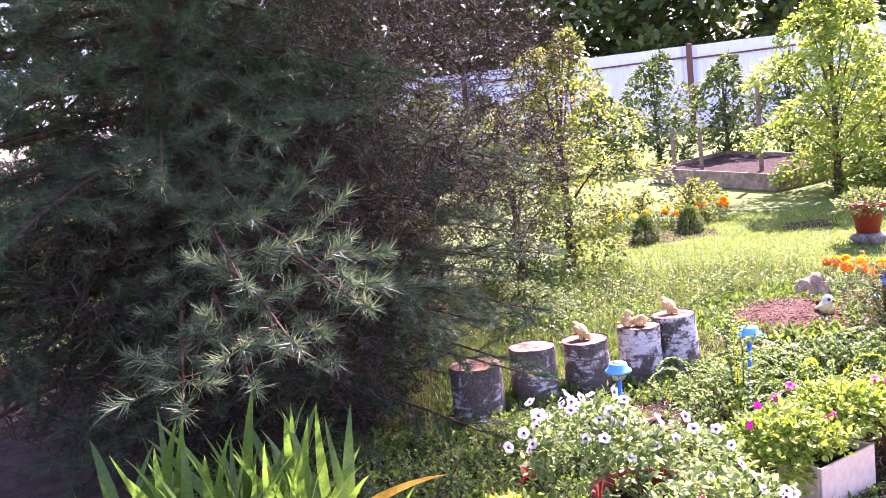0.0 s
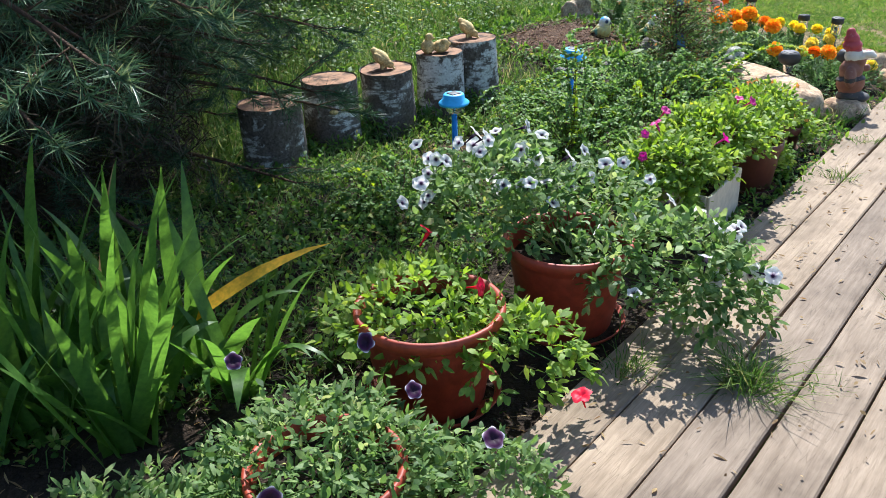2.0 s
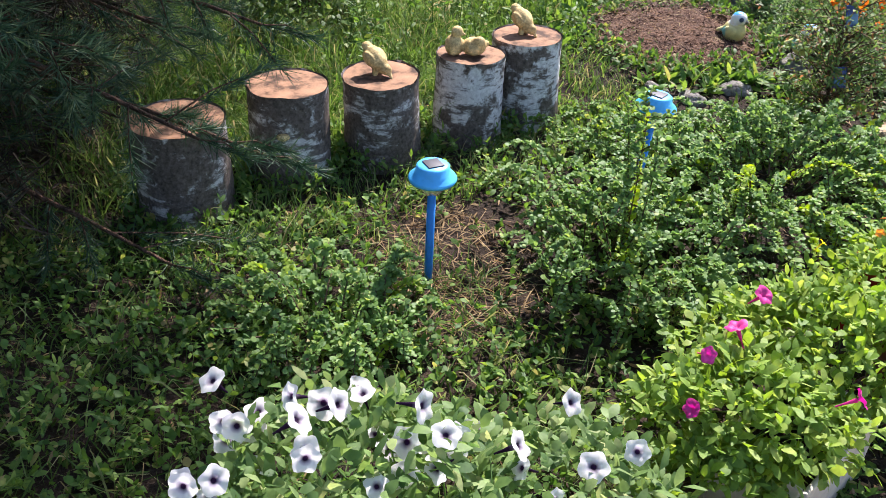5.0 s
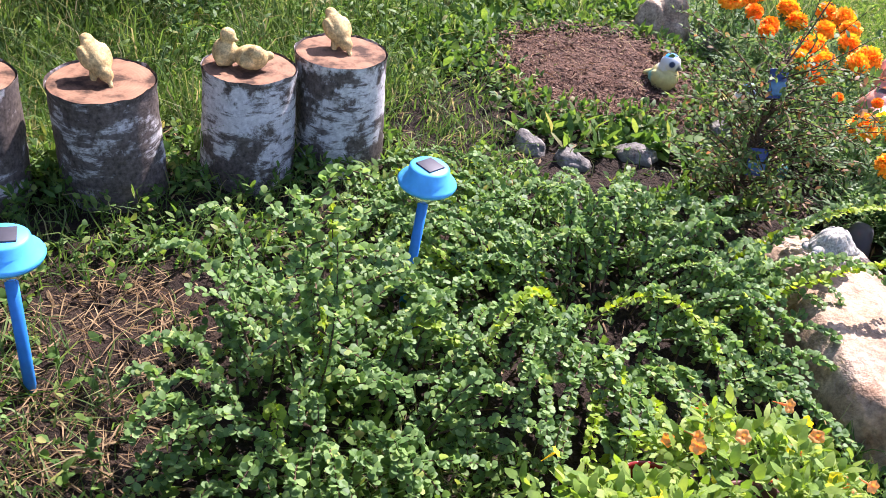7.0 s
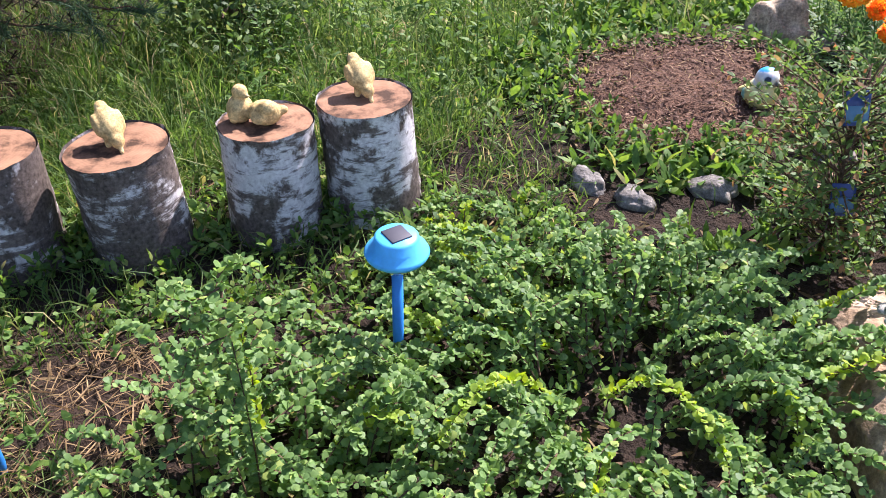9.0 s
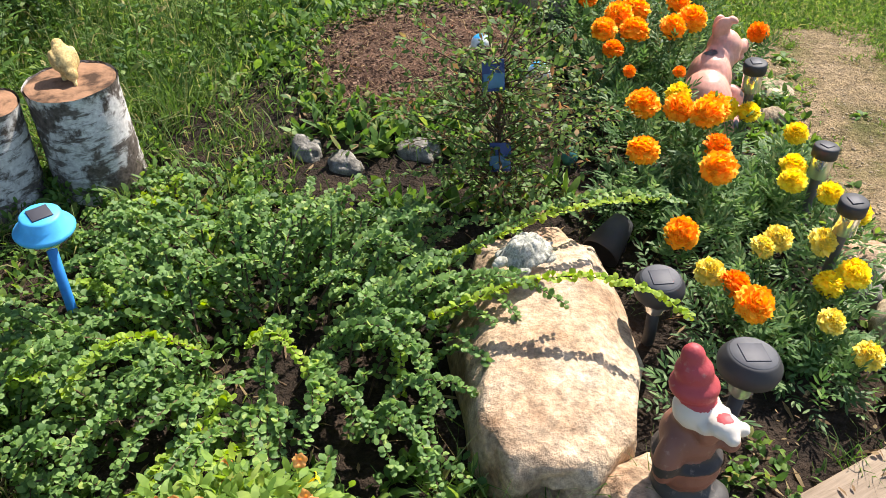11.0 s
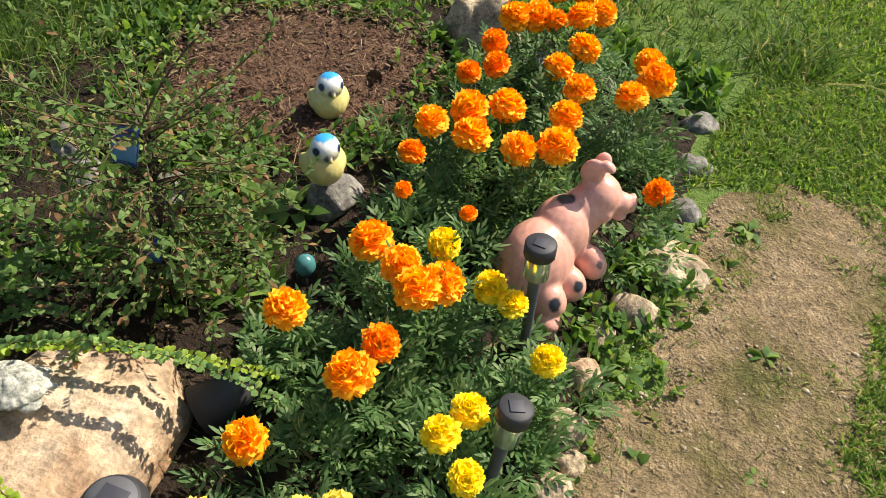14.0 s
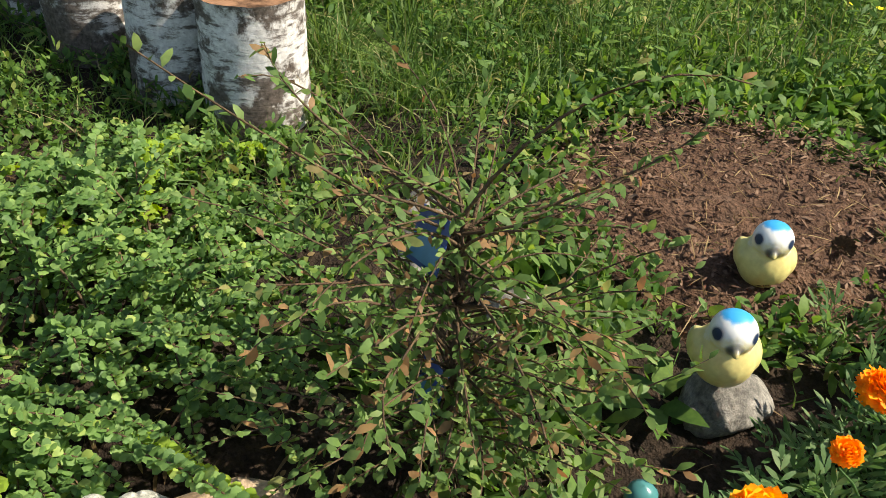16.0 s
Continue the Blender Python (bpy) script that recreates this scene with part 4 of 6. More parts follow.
def black_lamp(x, y, z, r, tilt):
    t = thing("solar_lamp", pose(x, y, 0), "black mushroom-shaped solar lamp standing in the bed", "solar lamp", "black solar lamps")
    m = pose(0, 0, 0, *tilt)
    sh = Shape()
    lathe(sh, [(0, z), (r * 0.78, z), (r * 0.82, z - 0.003), (r * 0.98, z - 0.018), (r, z - 0.028), (r * 0.93, z - 0.045), (r * 0.6, z - 0.058), (0, z - 0.06)], 30)
    cap = put("cap", sh, M_BLACK, m, t)
    sh = Shape()
    lathe(sh, [(0, z + 0.002), (r * 0.72, z + 0.002), (r * 0.74, z - 0.001)], 30)
    put("top_disc", sh, M_DARKTOP, None, cap)
    sh = Shape()
    box(sh, (0, 0, z + 0.0025), (r * 0.8, r * 0.8, 0.003), 0, 0.001)
    put("solar_panel", sh, M_PANEL, pose(0, 0, 0, 0, 0, 15), cap)
    sh = Shape()
    lathe(sh, [(r * 0.5, z - 0.058), (r * 0.42, z - 0.09), (r * 0.3, z - 0.1)], 20)
    put("lens", sh, M_CLEAR, m, t)
    sh = Shape()
    tube(sh, [(0, 0, z - 0.09), (0, 0, 0.02), (0, 0, -0.03)], [0.014, 0.014, 0.004], 10)
    put("stake", sh, M_BLACK, m, t)


black_lamp(-0.157, -0.29, 0.21, 0.055, (3, 0, 0))
black_lamp(-0.022, -0.57, 0.262, 0.06, (-4, 4, 0))


def stake_lamp(x, y, z, tilt):
    t = thing("solar_lamp", pose(x, y, 0), "small stake lamp with a black cap and clear cylinder", "solar lamp", "stake lamps along the border")
    m = pose(0, 0, 0, *tilt)
    sh = Shape()
    lathe(sh, [(0, z), (0.028, z), (0.031, z - 0.003), (0.031, z - 0.03), (0.027, z - 0.031), (0, z - 0.031)], 24)
    cap = put("cap", sh, M_BLACK, m, t)
    sh = Shape()
    box(sh, (0, 0, z + 0.001), (0.026, 0.026, 0.003), 0, 0.001)
    put("solar_panel", sh, M_PANEL, None, cap)
    sh = Shape()
    lathe(sh, [(0.026, z - 0.031), (0.026, z - 0.085), (0.016, z - 0.09)], 22)
    put("lens", sh, M_CLEAR, m, t, label="clear plastic cylinder")
    sh = Shape()
    lathe(sh, [(0, z - 0.06), (0.011, z - 0.06), (0.013, z - 0.09), (0.012, z - 0.15), (0.010, 0.03), (0.002, -0.03)], 14)
    put("stake", sh, M_DARKTOP, m, t)


stake_lamp(0.1, 0.52, 0.338, (2, -2, 10))
stake_lamp(0.23, 0.18, 0.275, (-2, 5, 40))
stake_lamp(0.237, -0.075, 0.312, (3, 0, 20))


def spot_lamp():
    t = thing("spot_lamp", pose(-0.25, 0.01, 0), "black garden spotlight on a spike beside the rock", "spotlight")
    sh = Shape()
    lathe(sh, [(0, 0.05), (0.03, 0.05), (0.036, 0.02), (0.05, -0.06), (0.046, -0.06), (0.03, 0.0), (0, 0.0)], 20)
    put("housing", sh, M_BLACK, pose(0, 0, 0.075, 68, 0, 150), t)
    sh = Shape()
    tube(sh, [(0.01, 0.01, 0.1), (0.03, 0.02, 0.05), (0.035, 0.02, -0.03)], [0.009, 0.01, 0.003], 8)
    put("spike", sh, M_BLACK, None, t)


spot_lamp()


# ---- leaf work ----
def dome(n, c, r, low=0.0):
    """Points in the shell of a mound, and their outward directions."""
    d = unit(rng.normal(0, 1, (n, 3)))
    d[:, 2] = np.abs(d[:, 2]) - low
    k = rng.uniform(0.35, 1.0, n) ** 0.45
    lump = np.array([1 + 0.3 * noise.noise(Vector(tuple(q * 2.3)) + Vector(c) * 3) for q in d])
    p = np.asarray(c) + d * np.asarray(r) * (k * lump)[:, None]
    return p, unit(d + rng.normal(0, 0.45, (n, 3)) + [0, 0, 0.25])


def sprays(sh, p, d, stem_len, count, leaf, width, mat=0, droop=0.15):
    """Short shoots at points p, each with leaves round it."""
    n = len(p)
    d = unit(d)
    for k in range(count):
        t = (k + 0.5) / count
        out = unit(np.cross(d, rng.normal(0, 1, (n, 3))))
        leaves(sh, p + d * stem_len * t, d * (0.35 + 0.6 * t) + out * (1.1 - 0.7 * t), leaf * rng.uniform(0.4, 1.25, n), width * rng.uniform(0.55, 1.2, n), droop, None, mat)


def trumpet(r=0.03, seed=0):
    """A petunia: a flared trumpet with five ruffled lobes."""
    seg, rings = 25, 5
    v = [(0, 0, -0.012)]
    for a in range(1, rings + 1):
        k = a / rings
        for j in range(seg):
            t = j / seg * 2 * math.pi
            rr = r * k * (1 + 0.1 * k * math.cos(5 * t)) + 0.0015 * k * noise.noise(Vector((math.cos(t) * 3, math.sin(t) * 3, seed)))
            z = -0.012 * (1 - k) ** 2 + 0.0018 * k * math.sin(5 * t + seed) + 0.0022 * k * noise.noise(Vector((math.cos(t) * 2, math.sin(t) * 2, seed + 5))) - 0.004 * k * k
            v.append((rr * math.cos(t), rr * math.sin(t), z))
    n0 = len(v)
    for rr, z in ((r * 0.22, -0.012), (r * 0.1, -0.035), (r * 0.06, -0.05)):
        for j in range(seg):
            t = j / seg * 2 * math.pi
            v.append((rr * math.cos(t), rr * math.sin(t), z))
    tri = np.array([[0, 1 + k, 1 + (k + 1) % seg] for k in range(seg)])
    j = np.arange(seg)[None]
    i = 1 + np.arange(rings - 1)[:, None] * seg
    q = np.stack([i + j, i + seg + j, i + seg + (j + 1) % seg, i + (j + 1) % seg], -1).reshape(-1, 4)
    i = n0 + np.arange(2)[:, None] * seg
    q2 = np.stack([i + j, i + seg + j, i + seg + (j + 1) % seg, i + (j + 1) % seg], -1).reshape(-1, 4)
    sh = Shape().add(v, [tri, q, q2])
    return sh


def petal_edge():
    """Near-black velvet petals with a white rim."""
    m, nt, b = material("white_rimmed_purple_petals", 0.6, 0.2)
    ln = nt.nodes.new("ShaderNodeVectorMath")
    ln.operation = "LENGTH"
    nt.links.new(coords(nt, (1, 1, 0)), ln.inputs[0])
    c = ramp(nt, ln.outputs["Value"], [(0.01, (0.015, 0.002, 0.015)), (0.0232, (0.05, 0.004, 0.045)), (0.0256, (0.7, 0.6, 0.66))])
    nt.links.new(c, b.inputs["Base Color"])
    return m


FLOWERS = {}
for key, mat, r in (("white", M_WHITE, 0.024), ("pink", M_PINK, 0.019), ("red", M_RED, 0.026), ("purple", petal_edge(), 0.026), ("lilac", M_LILAC, 0.026), ("peach", M_PEACH, 0.016), ("lemon", M_YELLOW, 0.015)):
    FLOWERS[key] = []
    for k in range(3):
        me = trumpet(r, k * 3 + 1).mesh("flower")
        me.materials.append(mat)
        FLOWERS[key].append(me)


def facing(d):
    return Vector(d).to_track_quat("Z", "Y").to_matrix().to_4x4()


def set_flowers(parent, key, spots, size=1.0):
    """Flowers at places (x, y, z) in the parent's space, turned up and outwards."""
    base = parent.matrix_basis.translation
    for q in spots:
        d = unit(np.array([rng.normal(0, 0.5), rng.normal(-0.6, 0.45), rng.uniform(0.2, 1.0)]))
        s = size * rng.uniform(0.8, 1.15)
        me = FLOWERS[key][int(rng.integers(0, 3))]
        put("flower", me, [], Matrix.Translation(Vector(tuple(q)) - base) @ facing(d) @ Matrix.Diagonal((s, s, s, 1)), parent)


def flower_pot(name, x, y, r, h, mat, label, tilt=(0, 0), group="flower pots along the boardwalk"):
    t = thing(name, pose(x, y, 0.0, tilt[0], tilt[1], 0), label, "flower pot", group)
    sh = Shape()
    lathe(sh, [(0.0, 0.0), (r * 0.66, 0.0), (r * 0.7, 0.006), (r * 0.9, h * 0.8), (r * 0.93, h - 0.035), (r * 0.98, h - 0.03), (r * 1.0, h - 0.012), (r * 0.99, h - 0.002), (r * 0.95, h), (r * 0.9, h - 0.006),
               (r * 0.86, h * 0.8), (r * 0.8, h * 0.55)], 40)
    put("body", sh, mat, None, t)
    sh = Shape()
    lathe(sh, [(0, h * 0.8), (r * 0.4, h * 0.79), (r * 0.86, h * 0.78)], 24, 0, 0.01)
    put("potting_soil", sh, M_SOIL, None, t)
    sh = Shape()
    lathe(sh, [(r * 0.62, 0.004), (r * 0.82, 0.004), (r * 0.9, 0.022), (r * 0.93, 0.022), (r * 0.84, 0.0), (0, -0.001)], 36)
    put("saucer", sh, mat, None, t)
    return t


def plant(name, x, y, z, label, category, group=""):
    return thing(name, pose(x, y, z), label, category, group)


def foliage_part(parent, name, builder, mat, label=""):
    """One leafy mesh; builder fills it in world places."""
    sh = Shape()
    builder(sh)
    b = parent.matrix_basis.translation
    sh.v = [v - np.array(b) for v in sh.v]
    return tagged(put(name, sh, mat, None, parent, label=label), kind="stuff")


def stems(sh, root, tips, r=0.002, mat=0):
    root = np.asarray(root, float)
    for q in tips:
        q = np.asarray(q, float)
        mid = (root + q) / 2 + rng.normal(0, 0.03, 3) + [0, 0, 0.05]
        s = np.linspace(0, 1, 6)[:, None]
        tube(sh, (1 - s) ** 2 * root + 2 * s * (1 - s) * mid + s * s * q, np.linspace(r, r * 0.5, 6), 5, mat, False)


# pots and their plants
flower_pot("flower_pot", -2.44, -2.36, 0.185, 0.26, M_TERRA, "terracotta pot with rolled rim beside the boardwalk")
flower_pot("flower_pot", -2.0, -2.12, 0.18, 0.27, M_TERRA, "large terracotta pot overgrown with white petunias")
flower_pot("flower_pot", -2.74, -2.8, 0.16, 0.2, M_TERRA, "terracotta pot half hidden under dark petunias")
flower_pot("flower_pot", -0.99, -1.39, 0.10, 0.2, M_BROWNPOT, "brown plastic pot beside the boardwalk")
flower_pot("flower_pot", -0.78, -1.13, 0.10, 0.19, M_BROWNPOT, "small brown plastic pot of trailing flowers")
flower_pot("flower_pot", -0.65, -1.06, 0.07, 0.12, M_BROWNPOT, "small dark pot of yellow flowers")
flower_pot("flower_pot", -0.96, -1.12, 0.065, 0.22, M_GLAZE, "glossy dark red glazed pot among flowers")

wb = thing("planter_box", pose(-1.34, -1.63, 0, 0, 0, TURN), "off-white plastic planter box beside the boardwalk", "planter")
sh = Shape()
for y0 in (-0.085, 0.085):
    box(sh, (0, y0, 0.09), (0.32, 0.012, 0.18), 0, 0.004)
for x0 in (-0.154, 0.154):
    box(sh, (x0, 0, 0.09), (0.012, 0.158, 0.18), 0, 0.004)
box(sh, (0, 0, 0.008), (0.296, 0.158, 0.014), 0, 0.002)
put("body", sh, M_OFFWHITE, None, wb, smooth=False)
sh = Shape()
box(sh, (0, 0, 0.08), (0.294, 0.156, 0.13), 0, 0.005)
put("potting_soil", sh, M_SOIL, None, wb)


def petunia(x, y, z, mounds, key, spots, mat, label, leaf=0.034, wide=0.017, size=1.0, extra=()):
    p = plant("petunia", x, y, z, label, "petunia", "potted petunias")

    def build(sh):
        for c, r, n in mounds:
            q, d = dome(n, c, r, 0.35)
            sprays(sh, q, d, 0.03, 4, leaf, wide)
    foliage_part(p, "foliage", build, mat)

    def stalks(sh):
        for c, r, n in mounds:
            q, d = dome(max(n // 40, 6), c, r, 0.3)
            stems(sh, (x, y, z), q, 0.0022)
    foliage_part(p, "stem_work", stalks, M_WEED)
    set_flowers(p, key, spots, size)
    for k2, s2 in extra:
        set_flowers(p, k2, s2, size)
    return p


def around(c, r, n):
    q, _ = dome(n, c, np.asarray(r) * 1.12, 0.05)
    q[:, 2] = np.maximum(q[:, 2], 0.06)
    return q


petunia(-2.0, -2.12, 0.2, [((-2.16, -1.98, 0.35), (0.25, 0.2, 0.24), 430), ((-1.80, -2.28, 0.24), (0.25, 0.2, 0.17), 360), ((-1.67, -2.36, 0.15), (0.15, 0.14, 0.14), 160), ((-1.90, -1.92, 0.27), (0.25, 0.2, 0.18), 260)], "white",
        np.concatenate([around((-2.2, -2.0, 0.37), (0.21, 0.17, 0.21), 40), around((-1.75, -2.3, 0.26), (0.22, 0.2, 0.15), 13), around((-1.63, -2.42, 0.2), (0.1, 0.1, 0.06), 8), around((-1.90, -1.9, 0.3), (0.22, 0.16, 0.16), 12)]),
        M_PET, "bushy white petunias with dark throats spilling from a pot", size=0.86, extra=())
petunia(-2.38, -2.36, 0.2, [((-2.46, -2.32, 0.22), (0.22, 0.21, 0.11), 260), ((-2.26, -2.5, 0.19), (0.15, 0.14, 0.12), 150), ((-2.45, -2.12, 0.15), (0.22, 0.16, 0.12), 180)], "red", np.array([(-2.315, -2.385, 0.3), (-2.19, -2.72, 0.2), (-2.375, -2.08, 0.325)]),
        M_LIGHTLEAF, "sparse light green petunia with crimson flowers in a pot", 0.036, 0.018)
petunia(-2.74, -2.8, 0.15, [((-2.74, -2.76, 0.14), (0.26, 0.27, 0.17), 900), ((-3.1, -2.9, 0.12), (0.28, 0.26, 0.14), 560), ((-2.45, -2.85, 0.1), (0.16, 0.16, 0.13), 280)], "purple",
        np.array([(-2.84, -2.98, 0.29), (-2.42, -2.86, 0.24), (-2.9, -2.5, 0.27), (-2.62, -2.55, 0.3), (-2.55, -2.75, 0.3)]), M_PET, "dark purple petunias with white-rimmed petals over a pot", 0.03, 0.0125, 0.85,
        extra=[("lilac", np.array([(-3.3, -2.95, 0.24), (-3.16, -3.0, 0.24), (-3.05, -3.02, 0.25)]))])
petunia(-1.3, -1.62, 0.15, [((-1.48, -1.68, 0.26), (0.2, 0.15, 0.12), 520), ((-1.24, -1.5, 0.28), (0.22, 0.17, 0.12), 640), ((-1.35, -1.4, 0.18), (0.2, 0.14, 0.14), 160), ((-1.55, -1.78, 0.17), (0.13, 0.12, 0.13), 220)], "pink",
        np.array([(-1.57, -1.66, 0.37), (-1.5, -1.58, 0.38), (-1.42, -1.5, 0.39), (-1.1, -1.42, 0.38), (-1.06, -1.45, 0.37), (-1.33, -1.75, 0.36), (-1.62, -1.75, 0.33)]), M_LIGHTLEAF, "light green petunias with magenta flowers in a box", 0.03, 0.017)
petunia(-0.85, -1.12, 0.13, [((-1.0, -1.28, 0.25), (0.18, 0.16, 0.1), 330), ((-0.8, -1.08, 0.22), (0.18, 0.15, 0.11), 330), ((-0.68, -1.08, 0.14), (0.1, 0.07, 0.07), 110), ((-0.93, -1.33, 0.12), (0.12, 0.1, 0.11), 150), ((-0.62, -1.05, 0.1), (0.12, 0.09, 0.09), 130)], "peach",
        np.concatenate([around((-0.8, -1.08, 0.22), (0.17, 0.14, 0.11), 14), around((-0.68, -1.08, 0.14), (0.1, 0.07, 0.06), 6)]), M_LIGHTLEAF, "trailing plants with small peach and yellow flowers", 0.03, 0.015, 0.72,
        extra=[("lemon", np.concatenate([around((-1.0, -1.22, 0.24), (0.18, 0.16, 0.11), 7), around((-0.72, -1.06, 0.2), (0.13, 0.1, 0.1), 4)]))])


# ---- irises ----
def sword(length, width, bend, seed):
    """A sword leaf: a folded blade that tapers and bends over."""
    n = 12
    t = np.linspace(0, 1, n)
    ang = bend * t ** 2.2
    ds = length / (n - 1)
    x = np.concatenate([[0], np.cumsum(np.sin(ang[:-1]) * ds)])
    z = np.concatenate([[0], np.cumsum(np.cos(ang[:-1]) * ds)])
    w = width * 0.5 * np.minimum(1, (1 - t) * 2.6) ** 0.8 * (0.75 + 0.25 * np.minimum(1, t * 4))
    fold = 0.0035 * (1 - t)
    tw = seed * 0.25 * t
    v = []
    for k in range(n):
        c, s = math.cos(tw[k]), math.sin(tw[k])
        for side, off in ((-1, 0), (0, fold[k]), (1, 0)):
            v.append((x[k] + off + side * w[k] * s, side * w[k] * c, z[k]))
    i = np.arange(n - 1)[:, None] * 3
    q = np.concatenate([np.stack([i + j, i + j + 1, i + j + 4, i + j + 3], -1).reshape(-1, 4) for j in (0, 1)])
    return Shape().add(v, q)


def make_irises():
    clump = plant("iris_clump", -3.28, -2.2, 0, "clump of tall sword-shaped green iris leaves, some yellowing", "iris")
    for k in range(170):
        fan = k % 14
        cx, cy = 0.28 * math.cos(fan * 2.4) * (0.3 + 0.1 * fan) - 0.06, 0.2 * math.sin(fan * 2.4) * (0.3 + 0.08 * fan)
        length, width = rng.uniform(0.25, 0.72), rng.uniform(0.024, 0.052)
        az, lean = rng.uniform(0, 360), rng.uniform(3, 34)
        bend = rng.uniform(0.1, 0.7)
        if rng.random() < 0.24:
            bend, lean, length = rng.uniform(1.6, 2.4), 25, 0.4
        ob = put("leaf", sword(length, width, bend, rng.normal()), M_IRIS, pose(cx + rng.normal(0, 0.03), cy + rng.normal(0, 0.03), -0.01, 0, 0, az) @ pose(0, 0, 0, 0, lean, 0) @ pose(0, 0, 0, 0, 0, rng.uniform(-60, 60)), clump)
    put("leaf", sword(0.68, 0.04, 0.62, -3.6), M_IRISY, pose(0.04, 0.02, 0.04, 0, 0, 6) @ pose(0, 0, 0, 0, 54, 0), clump, label="yellow and orange dying leaf")
    put("leaf", sword(0.66, 0.026, 0.25, 0.3), M_IRIS, pose(0.06, 0.05, 0.0, 0, 0, 10) @ pose(0, 0, 0, 0, 18, 0), clump)
    put("leaf", sword(0.62, 0.02, 0.25, -0.4), M_DEAD, pose(0.0, 0.08, 0.0, 0, 0, 30) @ pose(0, 0, 0, 0, 12, 0), clump, label="dry brown leaf")


make_irises()


# ---- low shrubs ----
def barberry(x, y, label, count, reach, high, aims=(), spike=0.0):
    """Arching shoots set with little bunches of leaves; they start from stems spread over the plant's foot."""
    s = plant("barberry_shrub", x, y, 0, label, "shrub", "low spreading shrubs")
    wood, leaf, lime = Shape(), Shape(), Shape()
    lines = []
    for k in range(count):
        a = rng.uniform(0, 2 * math.pi)
        r0 = reach * 0.75 * math.sqrt(rng.random())
        root = np.array([r0 * math.cos(a), r0 * math.sin(a), rng.uniform(0.0, 0.12) * high / 0.3])
        b = a + rng.normal(0, 0.9)
        l = reach * rng.uniform(0.25, 0.6)
        top = high * (1.05 - 0.45 * r0 / reach) * rng.uniform(0.45, 1.05)
        tip = root + [l * math.cos(b), l * math.sin(b), 0]
        tip[2] = max(top * rng.uniform(0.45, 1.0), 0.03)
        lines.append((root, tip, top))
    for q in aims:
        tip = np.array(q) - [x, y, 0]
        lines.append((tip * [0.35, 0.35, 0] + [0, 0, 0.1], tip, q[2] + 0.1))
    if spike:
        for k in range(3):
            lines.append((np.array([0, 0, 0.05]), np.array([rng.normal(0, 0.02), rng.normal(0, 0.02), spike * rng.uniform(0.75, 1.0)]), spike * 0.5))
        for k in range(22):
            h, a = spike * (0.25 + 0.7 * k / 22), k * 2.4
            l = 0.27 * (1.05 - h / spike) + 0.03
            lines.append((np.array([0, 0, h]), np.array([l * math.cos(a), l * math.sin(a), h + l * rng.uniform(-0.1, 0.45)]), h * 0.8))
    for root, tip, top in lines:
        mid = (root + tip) / 2
        mid[2] = max(top * 1.25, mid[2]) if not spike or tip[2] < spike * 0.75 else mid[2]
        mid = mid + rng.normal(0, 0.02, 3)
        n = 12
        t = np.linspace(0, 1, n)[:, None]
        pts = (1 - t) ** 2 * root + 2 * t * (1 - t) * mid + t * t * tip
        tube(wood, pts, np.linspace(0.0028, 0.001, n), 4, 0, False)
        length = np.linalg.norm(np.diff(pts, axis=0), axis=1).sum()
        m = max(int(length / 0.0115), 6)
        u = np.linspace(0.08, 1.0, m)
        p = np.stack([np.interp(u, t[:, 0], pts[:, i]) for i in range(3)], 1)
        d = unit(np.stack([np.interp(u, t[:, 0], np.gradient(pts[:, i])) for i in range(3)], 1))
        side = unit(np.cross(d, [0, 0, 1.0]) + 1e-6)
        young = rng.random() < 0.05
        for sgn in (-1, 1, -0.5, 0.5):
            out = side * sgn + d * 0.5 + rng.normal(0, 0.35, (m, 3)) + [0, 0, 0.35]
            size = rng.uniform(0.011, 0.021, m) * (1.1 - 0.35 * u)
            leaves(lime if young else leaf, p, out, size, size * 0.82, 0.1, None, 0, 0.5, 0.44)
    tagged(put("twig_work", wood, M_TWIG, None, s), kind="stuff")
    tagged(put("foliage", leaf, M_BARB, None, s), kind="stuff")
    if lime.n:
        tagged(put("new_growth", lime, M_LIME, None, s, label="bright yellow-green young shoots"), kind="stuff")
    return s


barberry(-1.53, -0.90, "low shrub with small green leaves and one upright leader", 72, 0.34, 0.26, [(-1.62, -1.28, 0.08), (-1.5, -1.32, 0.07), (-1.4, -1.25, 0.09), (-1.75, -1.2, 0.1), (-1.3, -1.15, 0.1), (-1.9, -0.75, 0.2), (-1.85, -0.6, 0.22)], 0.58)
barberry(-0.98, -0.48, "spreading shrub whose arching branches reach over the rock", 185, 0.52, 0.28,
         [(-0.1, 0.0, 0.2), (-0.16, 0.05, 0.17), (-0.1, -0.4, 0.2), (-0.35, -0.42, 0.21), (-0.62, -0.8, 0.1), (-0.8, -0.98, 0.08), (-0.95, -1.02, 0.08), (-1.1, -1.0, 0.1)])
barberry(-2.28, -1.2, "small low shrub with pale green leaves beside the lamp", 70, 0.26, 0.22)
barberry(-1.3, -0.12, "creeping green shrub between the stumps and the mulch", 70, 0.33, 0.11)


